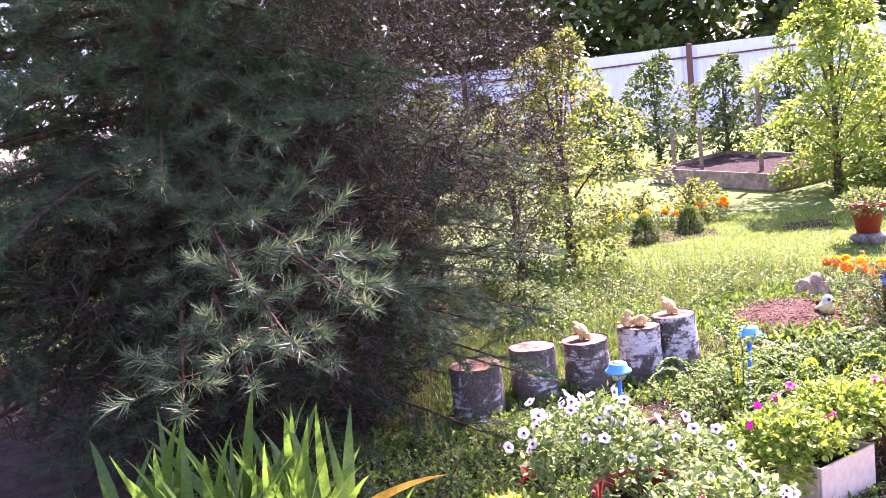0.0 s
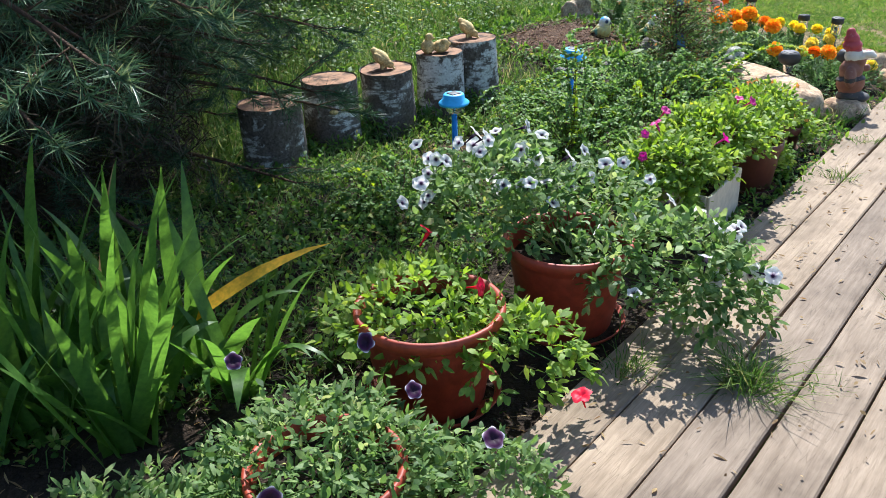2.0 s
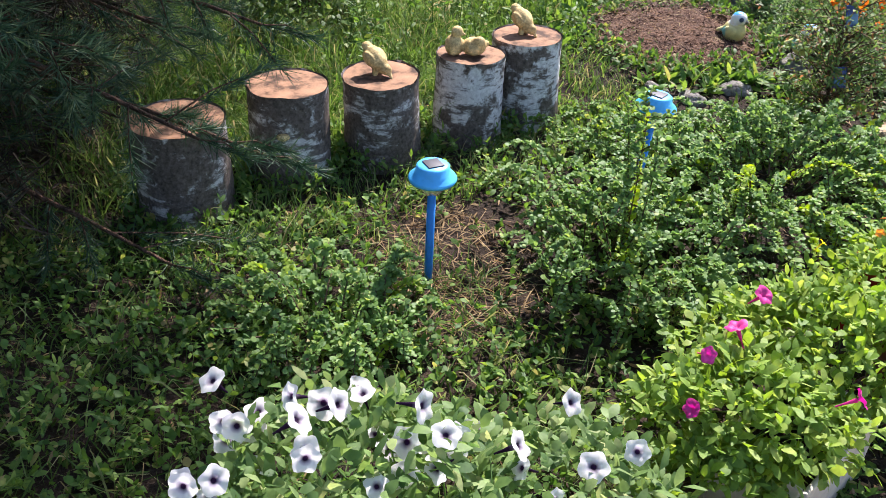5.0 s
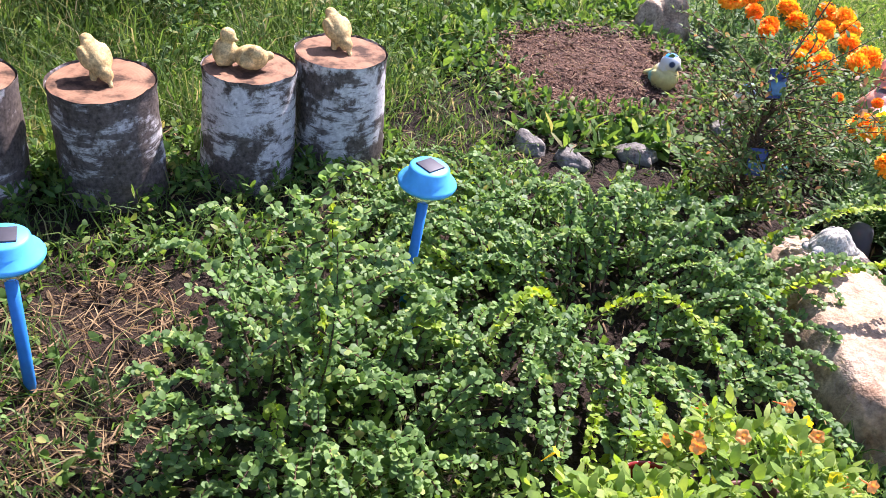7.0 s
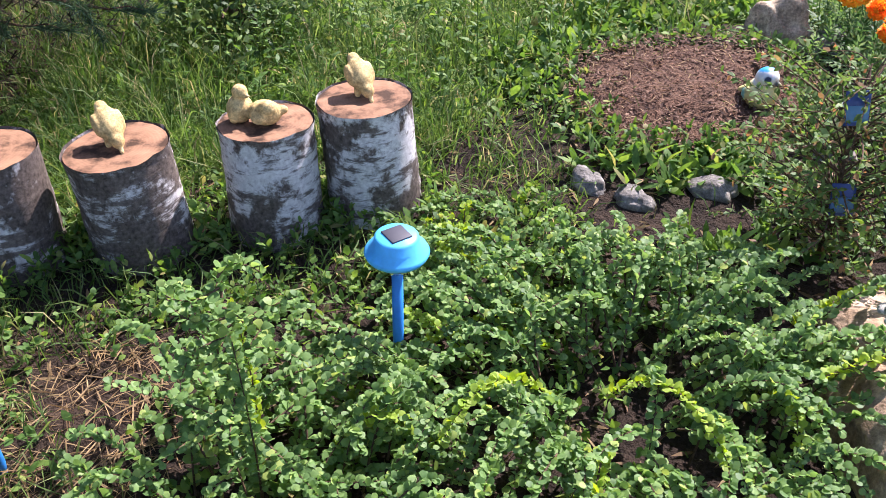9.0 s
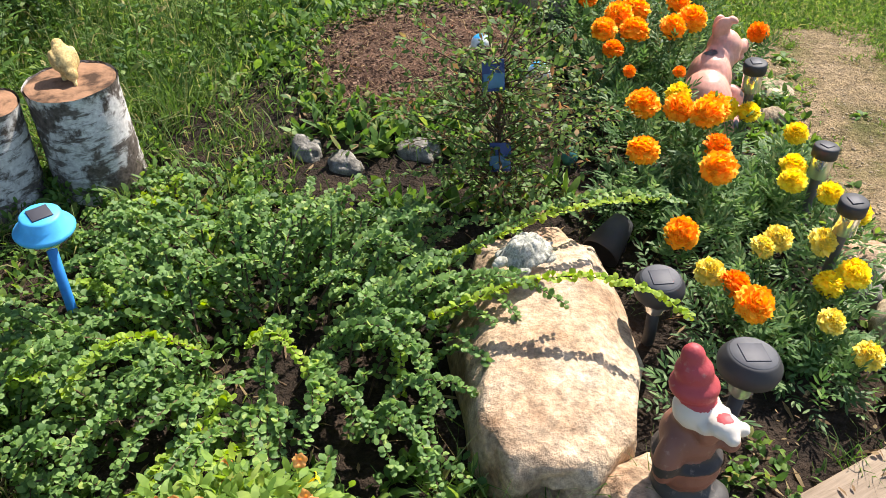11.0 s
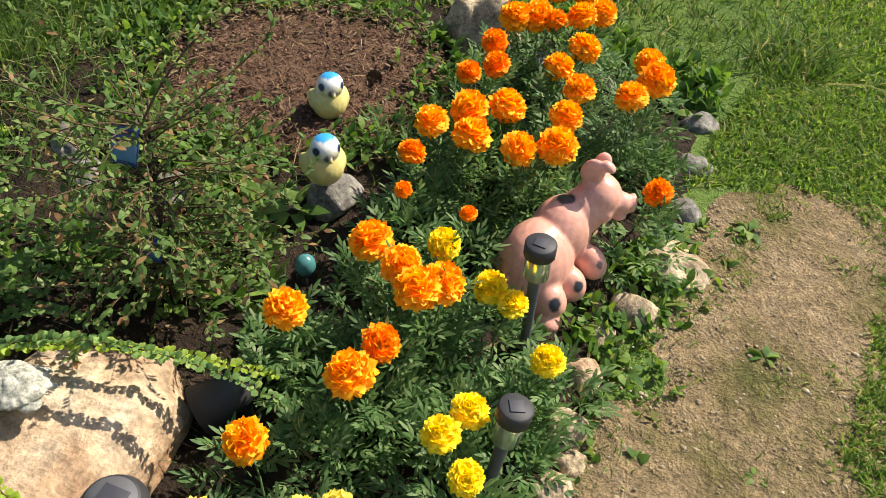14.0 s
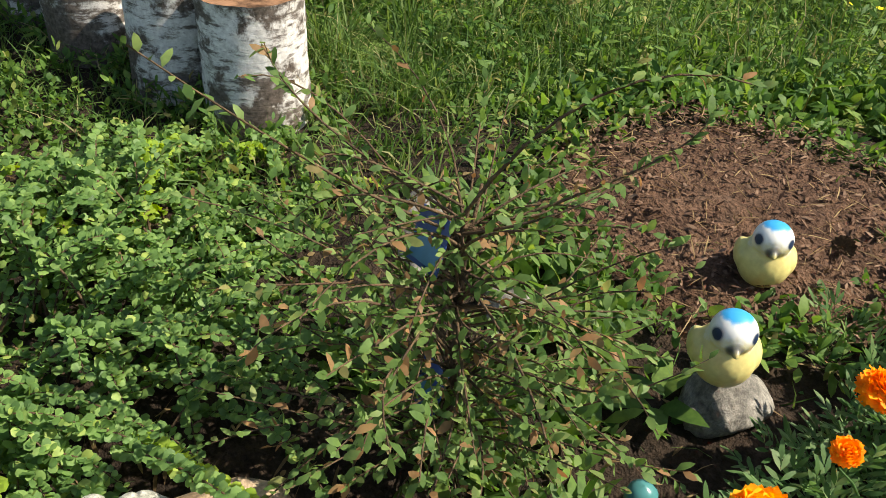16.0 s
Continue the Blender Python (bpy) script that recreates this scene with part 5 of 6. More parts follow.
# ---- young tree with plant labels ----
def make_sapling():
    s = plant("sapling", -0.56, 0.14, 0, "young twiggy shrub with narrow leaves and blue plant labels", "sapling")
    wood, leaf = Shape(), Shape()
    trunk = np.array([(0, 0, -0.02), (0.005, 0.0, 0.2), (-0.01, 0.01, 0.4), (0.0, 0.02, 0.52)])
    tube(wood, trunk, [0.008, 0.006, 0.004, 0.002], 7)
    for k in range(165):
        h = 0.05 + 0.45 * rng.random() ** 1.1
        a = rng.uniform(0, 2 * math.pi)
        l = rng.uniform(0.1, 0.34)
        root = np.array([0, 0, h])
        tip = root + np.array([l * math.cos(a), l * math.sin(a), l * rng.uniform(-0.3, 0.9)])
        tip[2] = max(tip[2], 0.03)
        mid = (root + tip) / 2 + rng.normal(0, 0.05, 3) + [0, 0, 0.04]
        t = np.linspace(0, 1, 9)[:, None]
        pts = (1 - t) ** 2 * root + 2 * t * (1 - t) * mid + t * t * tip
        tube(wood, pts, np.linspace(0.0024, 0.0008, 9), 4, 0, False)
        m = int(l / 0.0085)
        u = np.linspace(0.15, 1, m)
        p = np.stack([np.interp(u, t[:, 0], pts[:, i]) for i in range(3)], 1)
        d = unit(tip - root)[None] * 0.8 + rng.normal(0, 0.75, (m, 3))
        size = rng.uniform(0.01, 0.026, m)
        leaves(leaf, p, d, size, size * 0.45, 0.15)
    tagged(put("twig_work", wood, M_TWIG, None, s), kind="stuff")
    tagged(put("foliage", leaf, M_SAPL, None, s), kind="stuff")
    for z, dx, rz in ((0.44, -0.015, 20), (0.215, 0.01, 12)):
        sh = Shape()
        box(sh, (0, 0, 0), (0.055, 0.003, 0.075), 0, 0.001)
        lab = put("plant_label", sh, M_LABEL, pose(dx, -0.035, z, -18, 0, rz), s, label="blue printed plant label")
        sh = Shape()
        box(sh, (0, -0.0025, -0.012), (0.05, 0.002, 0.035), 0, 0.0005)
        put("label_picture", sh, M_LABELPIC, None, lab)


make_sapling()


# ---- marigolds ----
def pompom(r, seed):
    """A double marigold head: rings of ruffled petals packed into a ball."""
    sh = Shape()
    state = np.random.default_rng(seed)
    for k in range(8):
        th = radians(100 - k * 13)
        n = max(int(22 * math.sin(th)), 3)
        a = np.linspace(0, 2 * math.pi, n, endpoint=False) + k * 0.4 + state.normal(0, 0.1, n)
        el = math.pi / 2 - th + state.normal(0, 0.08, n)
        d = np.stack([np.cos(a) * np.cos(el), np.sin(a) * np.cos(el), np.sin(el)], 1)
        rad = r * (1 + state.normal(0, 0.05, n))[:, None]
        p = d * rad * 0.35
        leaves(sh, p, d, rad[:, 0] * 0.66, np.full(n, r * 0.46), 0.12 if k < 3 else -0.1, d * 0.15 + [0, 0, 1] + state.normal(0, 0.3, (n, 3)), 0, 0.66)
    m = 150
    d = unit(state.normal(0, 1, (m, 3)) + [0, 0, 0.5])
    leaves(sh, d * r * 0.62, d + state.normal(0, 0.25, (m, 3)), r * state.uniform(0.22, 0.4, m), np.full(m, r * 0.26), 0.3, unit(state.normal(0, 1, (m, 3))), 0, 0.7)
    ball(sh, (0, 0, 0), (r * 0.72, r * 0.72, r * 0.6), 12, 8)
    lathe(sh, [(r * 0.45, -r * 0.3), (r * 0.3, -r * 0.75), (0.003, -r * 1.0)], 10, 1)
    return sh


HEADS = {}
for key, mat, r in (("orange", M_ORANGE, 0.045), ("deep", M_DEEPORANGE, 0.036), ("yellow", M_YELLOW, 0.034), ("cream", M_CREAM, 0.033), ("small", M_DEEPORANGE, 0.02)):
    HEADS[key] = []
    for k in range(3):
        me = pompom(r, k + len(key)).mesh("flower_head")
        me.materials.append(mat)
        me.materials.append(M_MARI)
        HEADS[key].append(me)


def marigolds(x, y, heads, label, spread, height, n):
    """One clump: ferny foliage and flower heads at (x, y, z, kind)."""
    p = plant("marigold", x, y, 0, label, "marigold", "marigolds in the bed")

    def build(sh):
        c = [(hx, hy, hz) for hx, hy, hz, _ in heads] + [(x + rng.normal(0, spread), y + rng.normal(0, spread), height * rng.uniform(0.6, 0.95)) for _ in range(max(len(heads), 4))]
        per = n // len(c)
        for hx, hy, hz in c:
            q, d = dome(per, (hx, hy, 0.02), (0.085, 0.085, max(hz - 0.05, 0.08)), 0.0)
            for sgn in range(7):
                f = (sgn - 3) / 3
                side = unit(np.cross(d, [0.0, 0.0, 1.0]) + 1e-6)
                leaves(sh, q + d * 0.012 * (3 - abs(sgn - 3)), d * (1.1 - abs(f) * 0.75) + side * f * 1.1, 0.023 + 0.009 * (1 - abs(f)), 0.0075, 0.1, unit(np.cross(side, d)) + rng.normal(0, 0.15, (per, 3)))
    foliage_part(p, "foliage", build, M_MARI)

    def stalks(sh):
        for hx, hy, hz, _ in heads:
            stems(sh, (hx * 0.6 + x * 0.4, hy * 0.6 + y * 0.4, 0), [(hx, hy, hz - 0.03)], 0.0028)
    if heads:
        foliage_part(p, "stem_work", stalks, M_MARI)
    for hx, hy, hz, key in heads:
        d = unit(np.array([rng.normal(0, 0.3) + 0.12, rng.normal(0, 0.3) - 0.25, 1.0]))
        s = rng.uniform(0.9, 1.08)
        put("flower_head", HEADS[key][int(rng.integers(0, 3))], [], Matrix.Translation((hx - x, hy - y, hz)) @ facing(d) @ Matrix.Rotation(rng.uniform(0, 6), 4, "Z") @ Matrix.Diagonal((s, s, s * 0.92, 1)), p)


O, D, Y, C, S = "orange", "deep", "yellow", "cream", "small"
marigolds(-0.22, 0.82, [(-0.32, 0.71, 0.31, O), (-0.28, 0.8, 0.32, O), (-0.23, 0.74, 0.3, O), (-0.23, 0.88, 0.31, O), (-0.12, 0.76, 0.31, O), (-0.06, 0.83, 0.31, O), (-0.1, 0.93, 0.32, O), (-0.24, 0.51, 0.28, S), (-0.29, 0.6, 0.3, D), (-0.1, 0.55, 0.27, S)],
          "tall orange marigolds with ball-shaped double flowers", 0.12, 0.24, 900)
marigolds(-0.3, 1.05, [(-0.38, 0.94, 0.31, D), (-0.35, 1.02, 0.31, D), (-0.14, 1.07, 0.31, O), (-0.23, 1.12, 0.31, O), (-0.23, 1.25, 0.31, O), (-0.4, 1.08, 0.33, D)], "orange marigolds in full flower behind the pig", 0.12, 0.24, 620)
marigolds(0.0, 1.2, [(-0.03, 1.13, 0.31, O), (-0.07, 1.31, 0.31, O), (-0.02, 1.25, 0.31, O), (0.16, 0.93, 0.24, D)], "orange marigolds beside the stone border", 0.1, 0.2, 420)
marigolds(-0.4, 1.4, [(-0.45, 1.26, 0.31, O), (-0.41, 1.31, 0.31, O), (-0.36, 1.32, 0.31, D), (-0.32, 1.4, 0.31, O), (-0.29, 1.46, 0.31, O), (-0.52, 1.49, 0.31, D), (-0.46, 1.5, 0.31, O), (-0.38, 1.53, 0.31, O)], "orange marigolds at the end of the bed", 0.1, 0.22, 520)
marigolds(-0.08, 0.27, [(-0.2, 0.12, 0.26, O), (-0.2, 0.36, 0.26, O), (-0.02, 0.09, 0.25, O), (-0.02, 0.17, 0.26, D), (-0.04, 0.3, 0.28, O), (-0.11, 0.34, 0.27, O), (-0.02, 0.35, 0.27, O), (-0.1, 0.47, 0.24, Y)], "orange and yellow marigolds in the middle of the bed", 0.12, 0.19, 900)
marigolds(0.15, 0.3, [(0.03, 0.45, 0.22, Y), (0.09, 0.44, 0.22, Y), (0.21, 0.38, 0.2, Y), (0.17, 0.18, 0.22, Y), (0.16, 0.11, 0.22, Y), (0.24, 0.07, 0.22, Y), (0.3, 0.03, 0.2, Y)], "bright yellow marigolds along the stone border", 0.08, 0.15, 520)
marigolds(0.12, -0.2, [(-0.1, -0.08, 0.17, O), (-0.05, -0.24, 0.19, C), (0.0, -0.27, 0.19, D), (0.07, -0.13, 0.19, C), (0.11, -0.09, 0.19, C), (0.2, -0.1, 0.2, C), (0.21, -0.2, 0.16, Y), (0.26, -0.18, 0.18, Y), (0.03, -0.34, 0.2, O), (0.2, -0.31, 0.15, C), (0.27, -0.37, 0.12, C)],
          "pale yellow and orange marigolds near the gnome", 0.1, 0.12, 520)


# ---- weeds and grass ----
def clear_of_stones(p):
    """Leaves out places close in front of the stones by the mulch."""
    d = np.min([np.hypot(p[:, 0] - x, p[:, 1] - y) for x, y in ((-1.14, 0.24), (-1.02, 0.19), (-0.8, 0.28), (-0.5, 0.5))], axis=0)
    return p[d > 0.12]


def make_weeds():
    # creeping weeds under the pots, pine and shrubs
    zone = [(-1.5, -1.75), (-2.1, -1.75), (-2.6, -2.2), (-3.0, -2.3), (-3.9, -2.6), (-4.2, -1.2), (-3.2, -0.8), (-2.75, -0.85), (-2.3, -0.6), (-1.7, -0.2), (-1.2, 0.3), (-0.9, 0.3), (-0.75, 0.05), (-1.1, -1.0)]
    sh = Shape()
    p = scatter(zone, 5200)
    bare = np.minimum(np.hypot((p[:, 0] + 1.95) * 1.25, (p[:, 1] + 0.86) * 0.85), np.hypot((p[:, 0] + 1.12) * 1.1, (p[:, 1] + 0.72) * 1.6) + 0.05)
    p = p[(bare > 0.3) | (rng.random(len(p)) < 0.2)]
    p = clear_of_stones(p)
    p[:, 2] += rng.uniform(0.005, 0.05, len(p))
    sprays(sh, p, rng.normal(0, 0.5, (len(p), 3)) + [0, 0, 1], 0.03, 4, 0.026, 0.016)
    p = scatter([(-0.75, 0.05), (-1.2, 0.2), (-1.2, 0.45), (-0.9, 0.5), (-0.55, 0.45), (-0.3, 0.2)], 150)
    p = clear_of_stones(p)
    sprays(sh, p, rng.normal(0, 0.4, (len(p), 3)) + [0, 0, 1], 0.03, 5, 0.075, 0.022)
    p = scatter([(0.12, 0.55), (0.1, 1.0), (0.3, 1.1), (0.28, 0.6)], 120)
    sprays(sh, p, rng.normal(0, 0.6, (len(p), 3)) + [0, 0, 0.8], 0.02, 5, 0.04, 0.02)
    u, w = rng.uniform(-2.3, -0.3, 260), rng.uniform(0.4, 0.56, 260)
    p = np.stack([ALONG.x * u + ACROSS.x * w, ALONG.y * u + ACROSS.y * w, np.full(260, 0.01)], 1)
    sprays(sh, p, rng.normal(0, 0.6, (260, 3)) + [0, 0, 0.9], 0.03, 5, 0.03, 0.015)
    p = scatter([(-0.55, -1.0), (-0.85, -0.8), (-0.6, -0.7), (-0.3, -0.85)], 70)
    sprays(sh, p, rng.normal(0, 0.4, (len(p), 3)) + [0, 0, 1], 0.06, 5, 0.04, 0.018)
    p = scatter([(0.5, -0.35), (0.3, -0.1), (0.25, 0.6), (0.2, 1.3), (0.32, 1.3), (0.45, 0.2)], 130)
    sprays(sh, p, rng.normal(0, 0.6, (len(p), 3)) + [0, 0, 0.8], 0.015, 5, 0.03, 0.018)
    p = scatter([(-1.5, 0.6), (-1.7, 1.3), (-1.0, 1.9), (0.0, 1.9), (0.1, 1.6), (-0.6, 1.7), (-1.2, 1.45)], 420)
    sprays(sh, p, rng.normal(0, 0.5, (len(p), 3)) + [0, 0, 1], 0.04, 5, 0.06, 0.028)
    zone = [(-3.2, -0.5), (-2.3, -0.1), (-1.5, 0.3), (-1.3, 0.9), (-1.4, 1.4), (-0.5, 1.8), (-0.4, 2.6), (-3.0, 2.6)]
    p = scatter(zone, 2600)
    keep = np.array([noise.noise(Vector((a * 3, b * 3, 6))) > -0.05 for a, b, _ in p])
    p = p[keep]
    sprays(sh, p, rng.normal(0, 0.5, (len(p), 3)) + [0, 0, 1], 0.06, 5, 0.032, 0.016)
    for x, y, _, r, _ in STUMPS:
        a = rng.uniform(0, 2 * math.pi, 90)
        q = np.stack([x + (r + rng.uniform(0.0, 0.09, 90)) * np.cos(a), y + (r + rng.uniform(0.0, 0.09, 90)) * np.sin(a), rng.uniform(0.0, 0.05, 90)], 1)
        sprays(sh, q, rng.normal(0, 0.5, (90, 3)) + [0, 0, 1], 0.05, 5, 0.034, 0.015)
    for x, y, l in ((0.27, 0.98, 0.07), (0.52, 0.86, 0.045), (0.3, 0.62, 0.05), (0.5, 0.12, 0.06), (0.46, 0.02, 0.05), (0.42, -0.08, 0.05), (0.33, 1.25, 0.06), (0.15, 1.1, 0.07), (0.62, 0.55, 0.03)):
        a = rng.uniform(0, 2 * math.pi, 9)
        d = np.stack([np.cos(a), np.sin(a), rng.uniform(0.1, 0.5, 9)], 1)
        leaves(sh, np.tile([x, y, 0.014], (9, 1)) + d * 0.004, d, l * rng.uniform(0.5, 1.0, 9), l * 0.36, 0.3)
    # upright herbs in the uncut strip behind the stumps
    p = scatter([(-2.5, 0.2), (-1.45, 0.8), (-1.2, 1.45), (-0.5, 1.85), (-0.5, 2.5), (-1.9, 2.8), (-2.9, 1.6)], 210)
    for q in p:
        hgt = rng.uniform(0.16, 0.4)
        m = int(hgt / 0.018)
        u = np.linspace(0.1, 1, m)
        lean = rng.normal(0, 0.18, 2)
        pts = q + np.stack([lean[0] * u * hgt, lean[1] * u * hgt, u * hgt], 1)
        a = np.arange(m) * 2.4
        d = np.stack([np.cos(a), np.sin(a), np.full(m, 0.55)], 1)
        size = rng.uniform(0.03, 0.06) * (1.15 - 0.7 * u)
        leaves(sh, pts, d, size, size * 0.32, 0.2)
        tube(sh, [q, pts[-1]], [0.0022, 0.001], 4, 0, False)
    # broad-leaved rosettes in front of the mulch
    for x, y, n, l in ((-0.72, 0.47, 16, 0.13), (-0.62, 0.42, 14, 0.11), (-0.83, 0.4, 10, 0.08), (-0.55, 0.5, 10, 0.1)):
        a = np.arange(n) * 2.4
        d = np.stack([np.cos(a), np.sin(a), rng.uniform(0.35, 1.3, n)], 1)
        leaves(sh, np.tile([x, y, 0.03], (n, 1)) + d * 0.006, d, l * rng.uniform(0.6, 1.1, n), l * 0.34, 0.4)
    # weeds creeping over the rim of the mulch
    edge = np.array(MULCH)
    for a, b in zip(edge, np.roll(edge, -1, 0)):
        n = int(150 * np.linalg.norm(b - a))
        u = rng.random((n, 1))
        q = a + (b - a) * u + rng.normal(0, 0.045, (n, 2))
        q = np.concatenate([q, ground_height(q[:, 0], q[:, 1])[:, None] + 0.03], 1)
        sprays(sh, q, rng.normal(0, 0.6, (n, 3)) + [0, 0, 0.9], 0.03, 5, 0.036, 0.017)
    tagged(put("weeds", sh, M_WEED), "mat of creeping green weeds and clover over the soil", "weeds", kind="stuff")


def make_grass():
    sh = Shape()
    rough_zone = [(-3.4, -0.55), (-2.8, -0.4), (-2.3, -0.15), (-1.9, 0.15), (-1.5, 0.25), (-1.2, 0.35), (-1.35, 0.8), (-1.55, 1.2), (-1.1, 1.6), (-0.3, 1.75), (0.3, 2.2), (-0.5, 3.2), (-3.0, 3.4), (-5.0, 2.0), (-5.0, -0.2)]
    p = scatter(rough_zone, 46000)
    patch = np.array([noise.noise(Vector((a * 2.2, b * 2.2, 4))) for a, b, _ in p])
    fine = np.array([noise.noise(Vector((a * 9, b * 9, 2))) for a, b, _ in p])
    p = p[fine + patch * 0.5 > -0.35]
    patch = patch[fine + patch * 0.5 > -0.35]
    blades(sh, p, rng.normal(0, 0.4, (len(p), 3)) + [0, 0, 1], (0.05 + 0.13 * np.clip(patch + 0.3, 0, 1)) * rng.uniform(0.4, 1.5, len(p)), rng.uniform(0.003, 0.007, len(p)), 0.6)
    p = scatter([(-3.3, -0.5), (-1.5, 0.35), (-1.2, 0.35), (-1.1, 0.1), (-1.6, -0.35), (-2.6, -0.95), (-3.2, -1.0)], 3400)
    blades(sh, p, rng.normal(0, 0.4, (len(p), 3)) + [0, 0, 1], rng.uniform(0.04, 0.14, len(p)), 0.004, 0.5)
    p = scatter([(-1.5, -1.75), (-2.1, -1.75), (-2.6, -2.2), (-3.9, -2.4), (-4.2, -1.2), (-3.2, -0.8), (-2.4, -0.6), (-1.9, -0.9)], 7000)
    blades(sh, p, rng.normal(0, 0.6, (len(p), 3)) + [0, 0, 1], rng.uniform(0.04, 0.15, len(p)), rng.uniform(0.0025, 0.005, len(p)), 0.7)
    for k in range(240):
        c = np.array([rng.uniform(-3.1, -0.9), 0.0, 0.0])
        c[1] = 0.75 * c[0] + rng.uniform(1.45, 2.9)
        n = int(rng.integers(8, 26))
        l = rng.uniform(0.12, 0.32)
        if -1.5 < c[0] and c[1] < 1.4:
            l *= 0.4
        blades(sh, c + rng.normal(0, 0.03, (n, 3)) * [1, 1, 0], rng.normal(0, 0.28, (n, 3)) + [0, 0, 1], rng.uniform(0.6, 1.1, n) * l, 0.0045, 0.5)
    p = scatter(BED, 2600)
    blades(sh, p, rng.normal(0, 0.5, (len(p), 3)) + [0, 0, 1], rng.uniform(0.03, 0.1, len(p)), 0.0035, 0.5)
    # tufts between the boards and along the rock
    for along, across, n, l in ((-3.0, 0.78, 300, 0.16), (-2.9, 0.905, 40, 0.06), (-2.4, 1.04, 50, 0.06), (-1.5, 0.64, 70, 0.08), (-0.75, 0.776, 60, 0.07), (-1.0, 0.63, 60, 0.07), (-0.45, 0.64, 60, 0.06), (0.15, 0.776, 40, 0.05), (-2.3, 0.48, 120, 0.09), (-3.1, 0.5, 120, 0.1), (-0.2, 0.6, 60, 0.06)):
        c = ALONG * along + ACROSS * across
        q = np.array([c.x, c.y, 0.0]) + rng.normal(0, 0.025, (n, 3)) * [1, 1, 0]
        blades(sh, q, rng.normal(0, 0.45, (n, 3)) + [0, 0, 1], rng.uniform(0.5, 1.2, n) * l + 0.03, 0.0032, 0.6)
    p = scatter([(-1.48, -0.92), (-1.3, -0.8), (-1.12, -0.95), (-1.25, -1.15), (-1.55, -1.15)], 1500)
    blades(sh, p, rng.normal(0, 0.6, (len(p), 3)) + [0, 0, 0.9], rng.uniform(0.025, 0.085, len(p)), 0.0038, 0.6)
    q = scatter([(-0.6, -0.95), (-0.1, -0.85), (-0.15, -0.7), (-0.55, -0.72)], 320)
    blades(sh, q, rng.normal(0, 0.4, (320, 3)) + [0, 0, 1], rng.uniform(0.06, 0.16, 320), 0.0032, 0.5)
    tagged(put("rough_grass", sh, M_ROUGH), "rough uncut grass round the birch stumps", "grass", kind="stuff")
    sh = Shape()
    lawn = [(0.3, 1.7), (0.72, 1.55), (0.85, 1.1), (1.2, 1.0), (1.6, 1.6), (2.6, 1.95), (4.2, 2.1), (4.2, 6.0), (-2.5, 6.0), (-2.6, 3.2), (-0.5, 3.0)]
    p = scatter(lawn, 55000)
    p = p[(p[:, 0] > 1.9) | (p[:, 1] > 1.75) | (np.array([noise.noise(Vector((a * 5, b * 5, 12))) for a, b, _ in p]) > -0.05)]
    blades(sh, p, rng.normal(0, 0.45, (len(p), 3)) + [0, 0, 1], rng.uniform(0.02, 0.055, len(p)), 0.006, 0.5)
    # worn, patchy turf where the path runs out
    q = scatter([(0.8, 0.1), (0.75, 0.7), (0.62, 1.3), (0.95, 1.2), (1.5, 1.5), (2.2, 1.6), (1.5, 0.6)], 16000)
    q = q[np.array([noise.noise(Vector((a * 4.5, b * 4.5, 31))) + 0.6 * noise.noise(Vector((a * 13, b * 13, 5))) + 0.35 * (a - 0.9) for a, b, _ in q]) > 0.12]
    blades(sh, q, rng.normal(0, 0.6, (len(q), 3)) + [0, 0, 0.9], rng.uniform(0.015, 0.055, len(q)), 0.0045, 0.6)
    near = [(0.1, 1.5), (0.4, 1.62), (0.66, 1.5), (0.8, 1.1), (1.2, 1.0), (1.6, 1.6), (2.2, 1.85), (1.8, 2.8), (0.0, 3.0)]
    p = scatter(near, 30000)
    blades(sh, p, rng.normal(0, 0.55, (len(p), 3)) + [0, 0, 1], rng.uniform(0.02, 0.05, len(p)), 0.005, 0.6)
    p = scatter(near, 2200)
    sprays(sh, p, rng.normal(0, 0.6, (len(p), 3)) + [0, 0, 0.6], 0.01, 4, 0.022, 0.014)
    p = scatter([(0.62, 1.5), (0.72, 0.95), (0.78, 0.2), (0.95, 0.1), (1.1, 0.75), (0.95, 1.1)], 9000)
    keep = np.array([noise.noise(Vector((a * 6, b * 6, 8))) > -0.1 for a, b, _ in p])
    p = p[keep]
    blades(sh, p, rng.normal(0, 0.5, (len(p), 3)) + [0, 0, 1], rng.uniform(0.02, 0.06, len(p)), 0.005, 0.5)
    p = scatter([(0.12, 1.3), (0.35, 1.55), (0.55, 1.52), (0.8, 1.3), (0.9, 1.0), (1.2, 0.95), (1.4, 1.9), (0.05, 2.1)], 14000)
    blades(sh, p, rng.normal(0, 0.55, (len(p), 3)) + [0, 0, 1], rng.uniform(0.02, 0.05, len(p)), 0.005, 0.6)
    p = scatter([(1.1, 0.75), (1.6, 1.3), (2.6, 1.62), (4.5, 1.75), (4.5, 2.4), (2.6, 2.2), (1.5, 1.9), (0.95, 1.2)], 14000)
    blades(sh, p, rng.normal(0, 0.55, (len(p), 3)) + [0, 0, 1], rng.uniform(0.02, 0.05, len(p)), 0.006, 0.6)
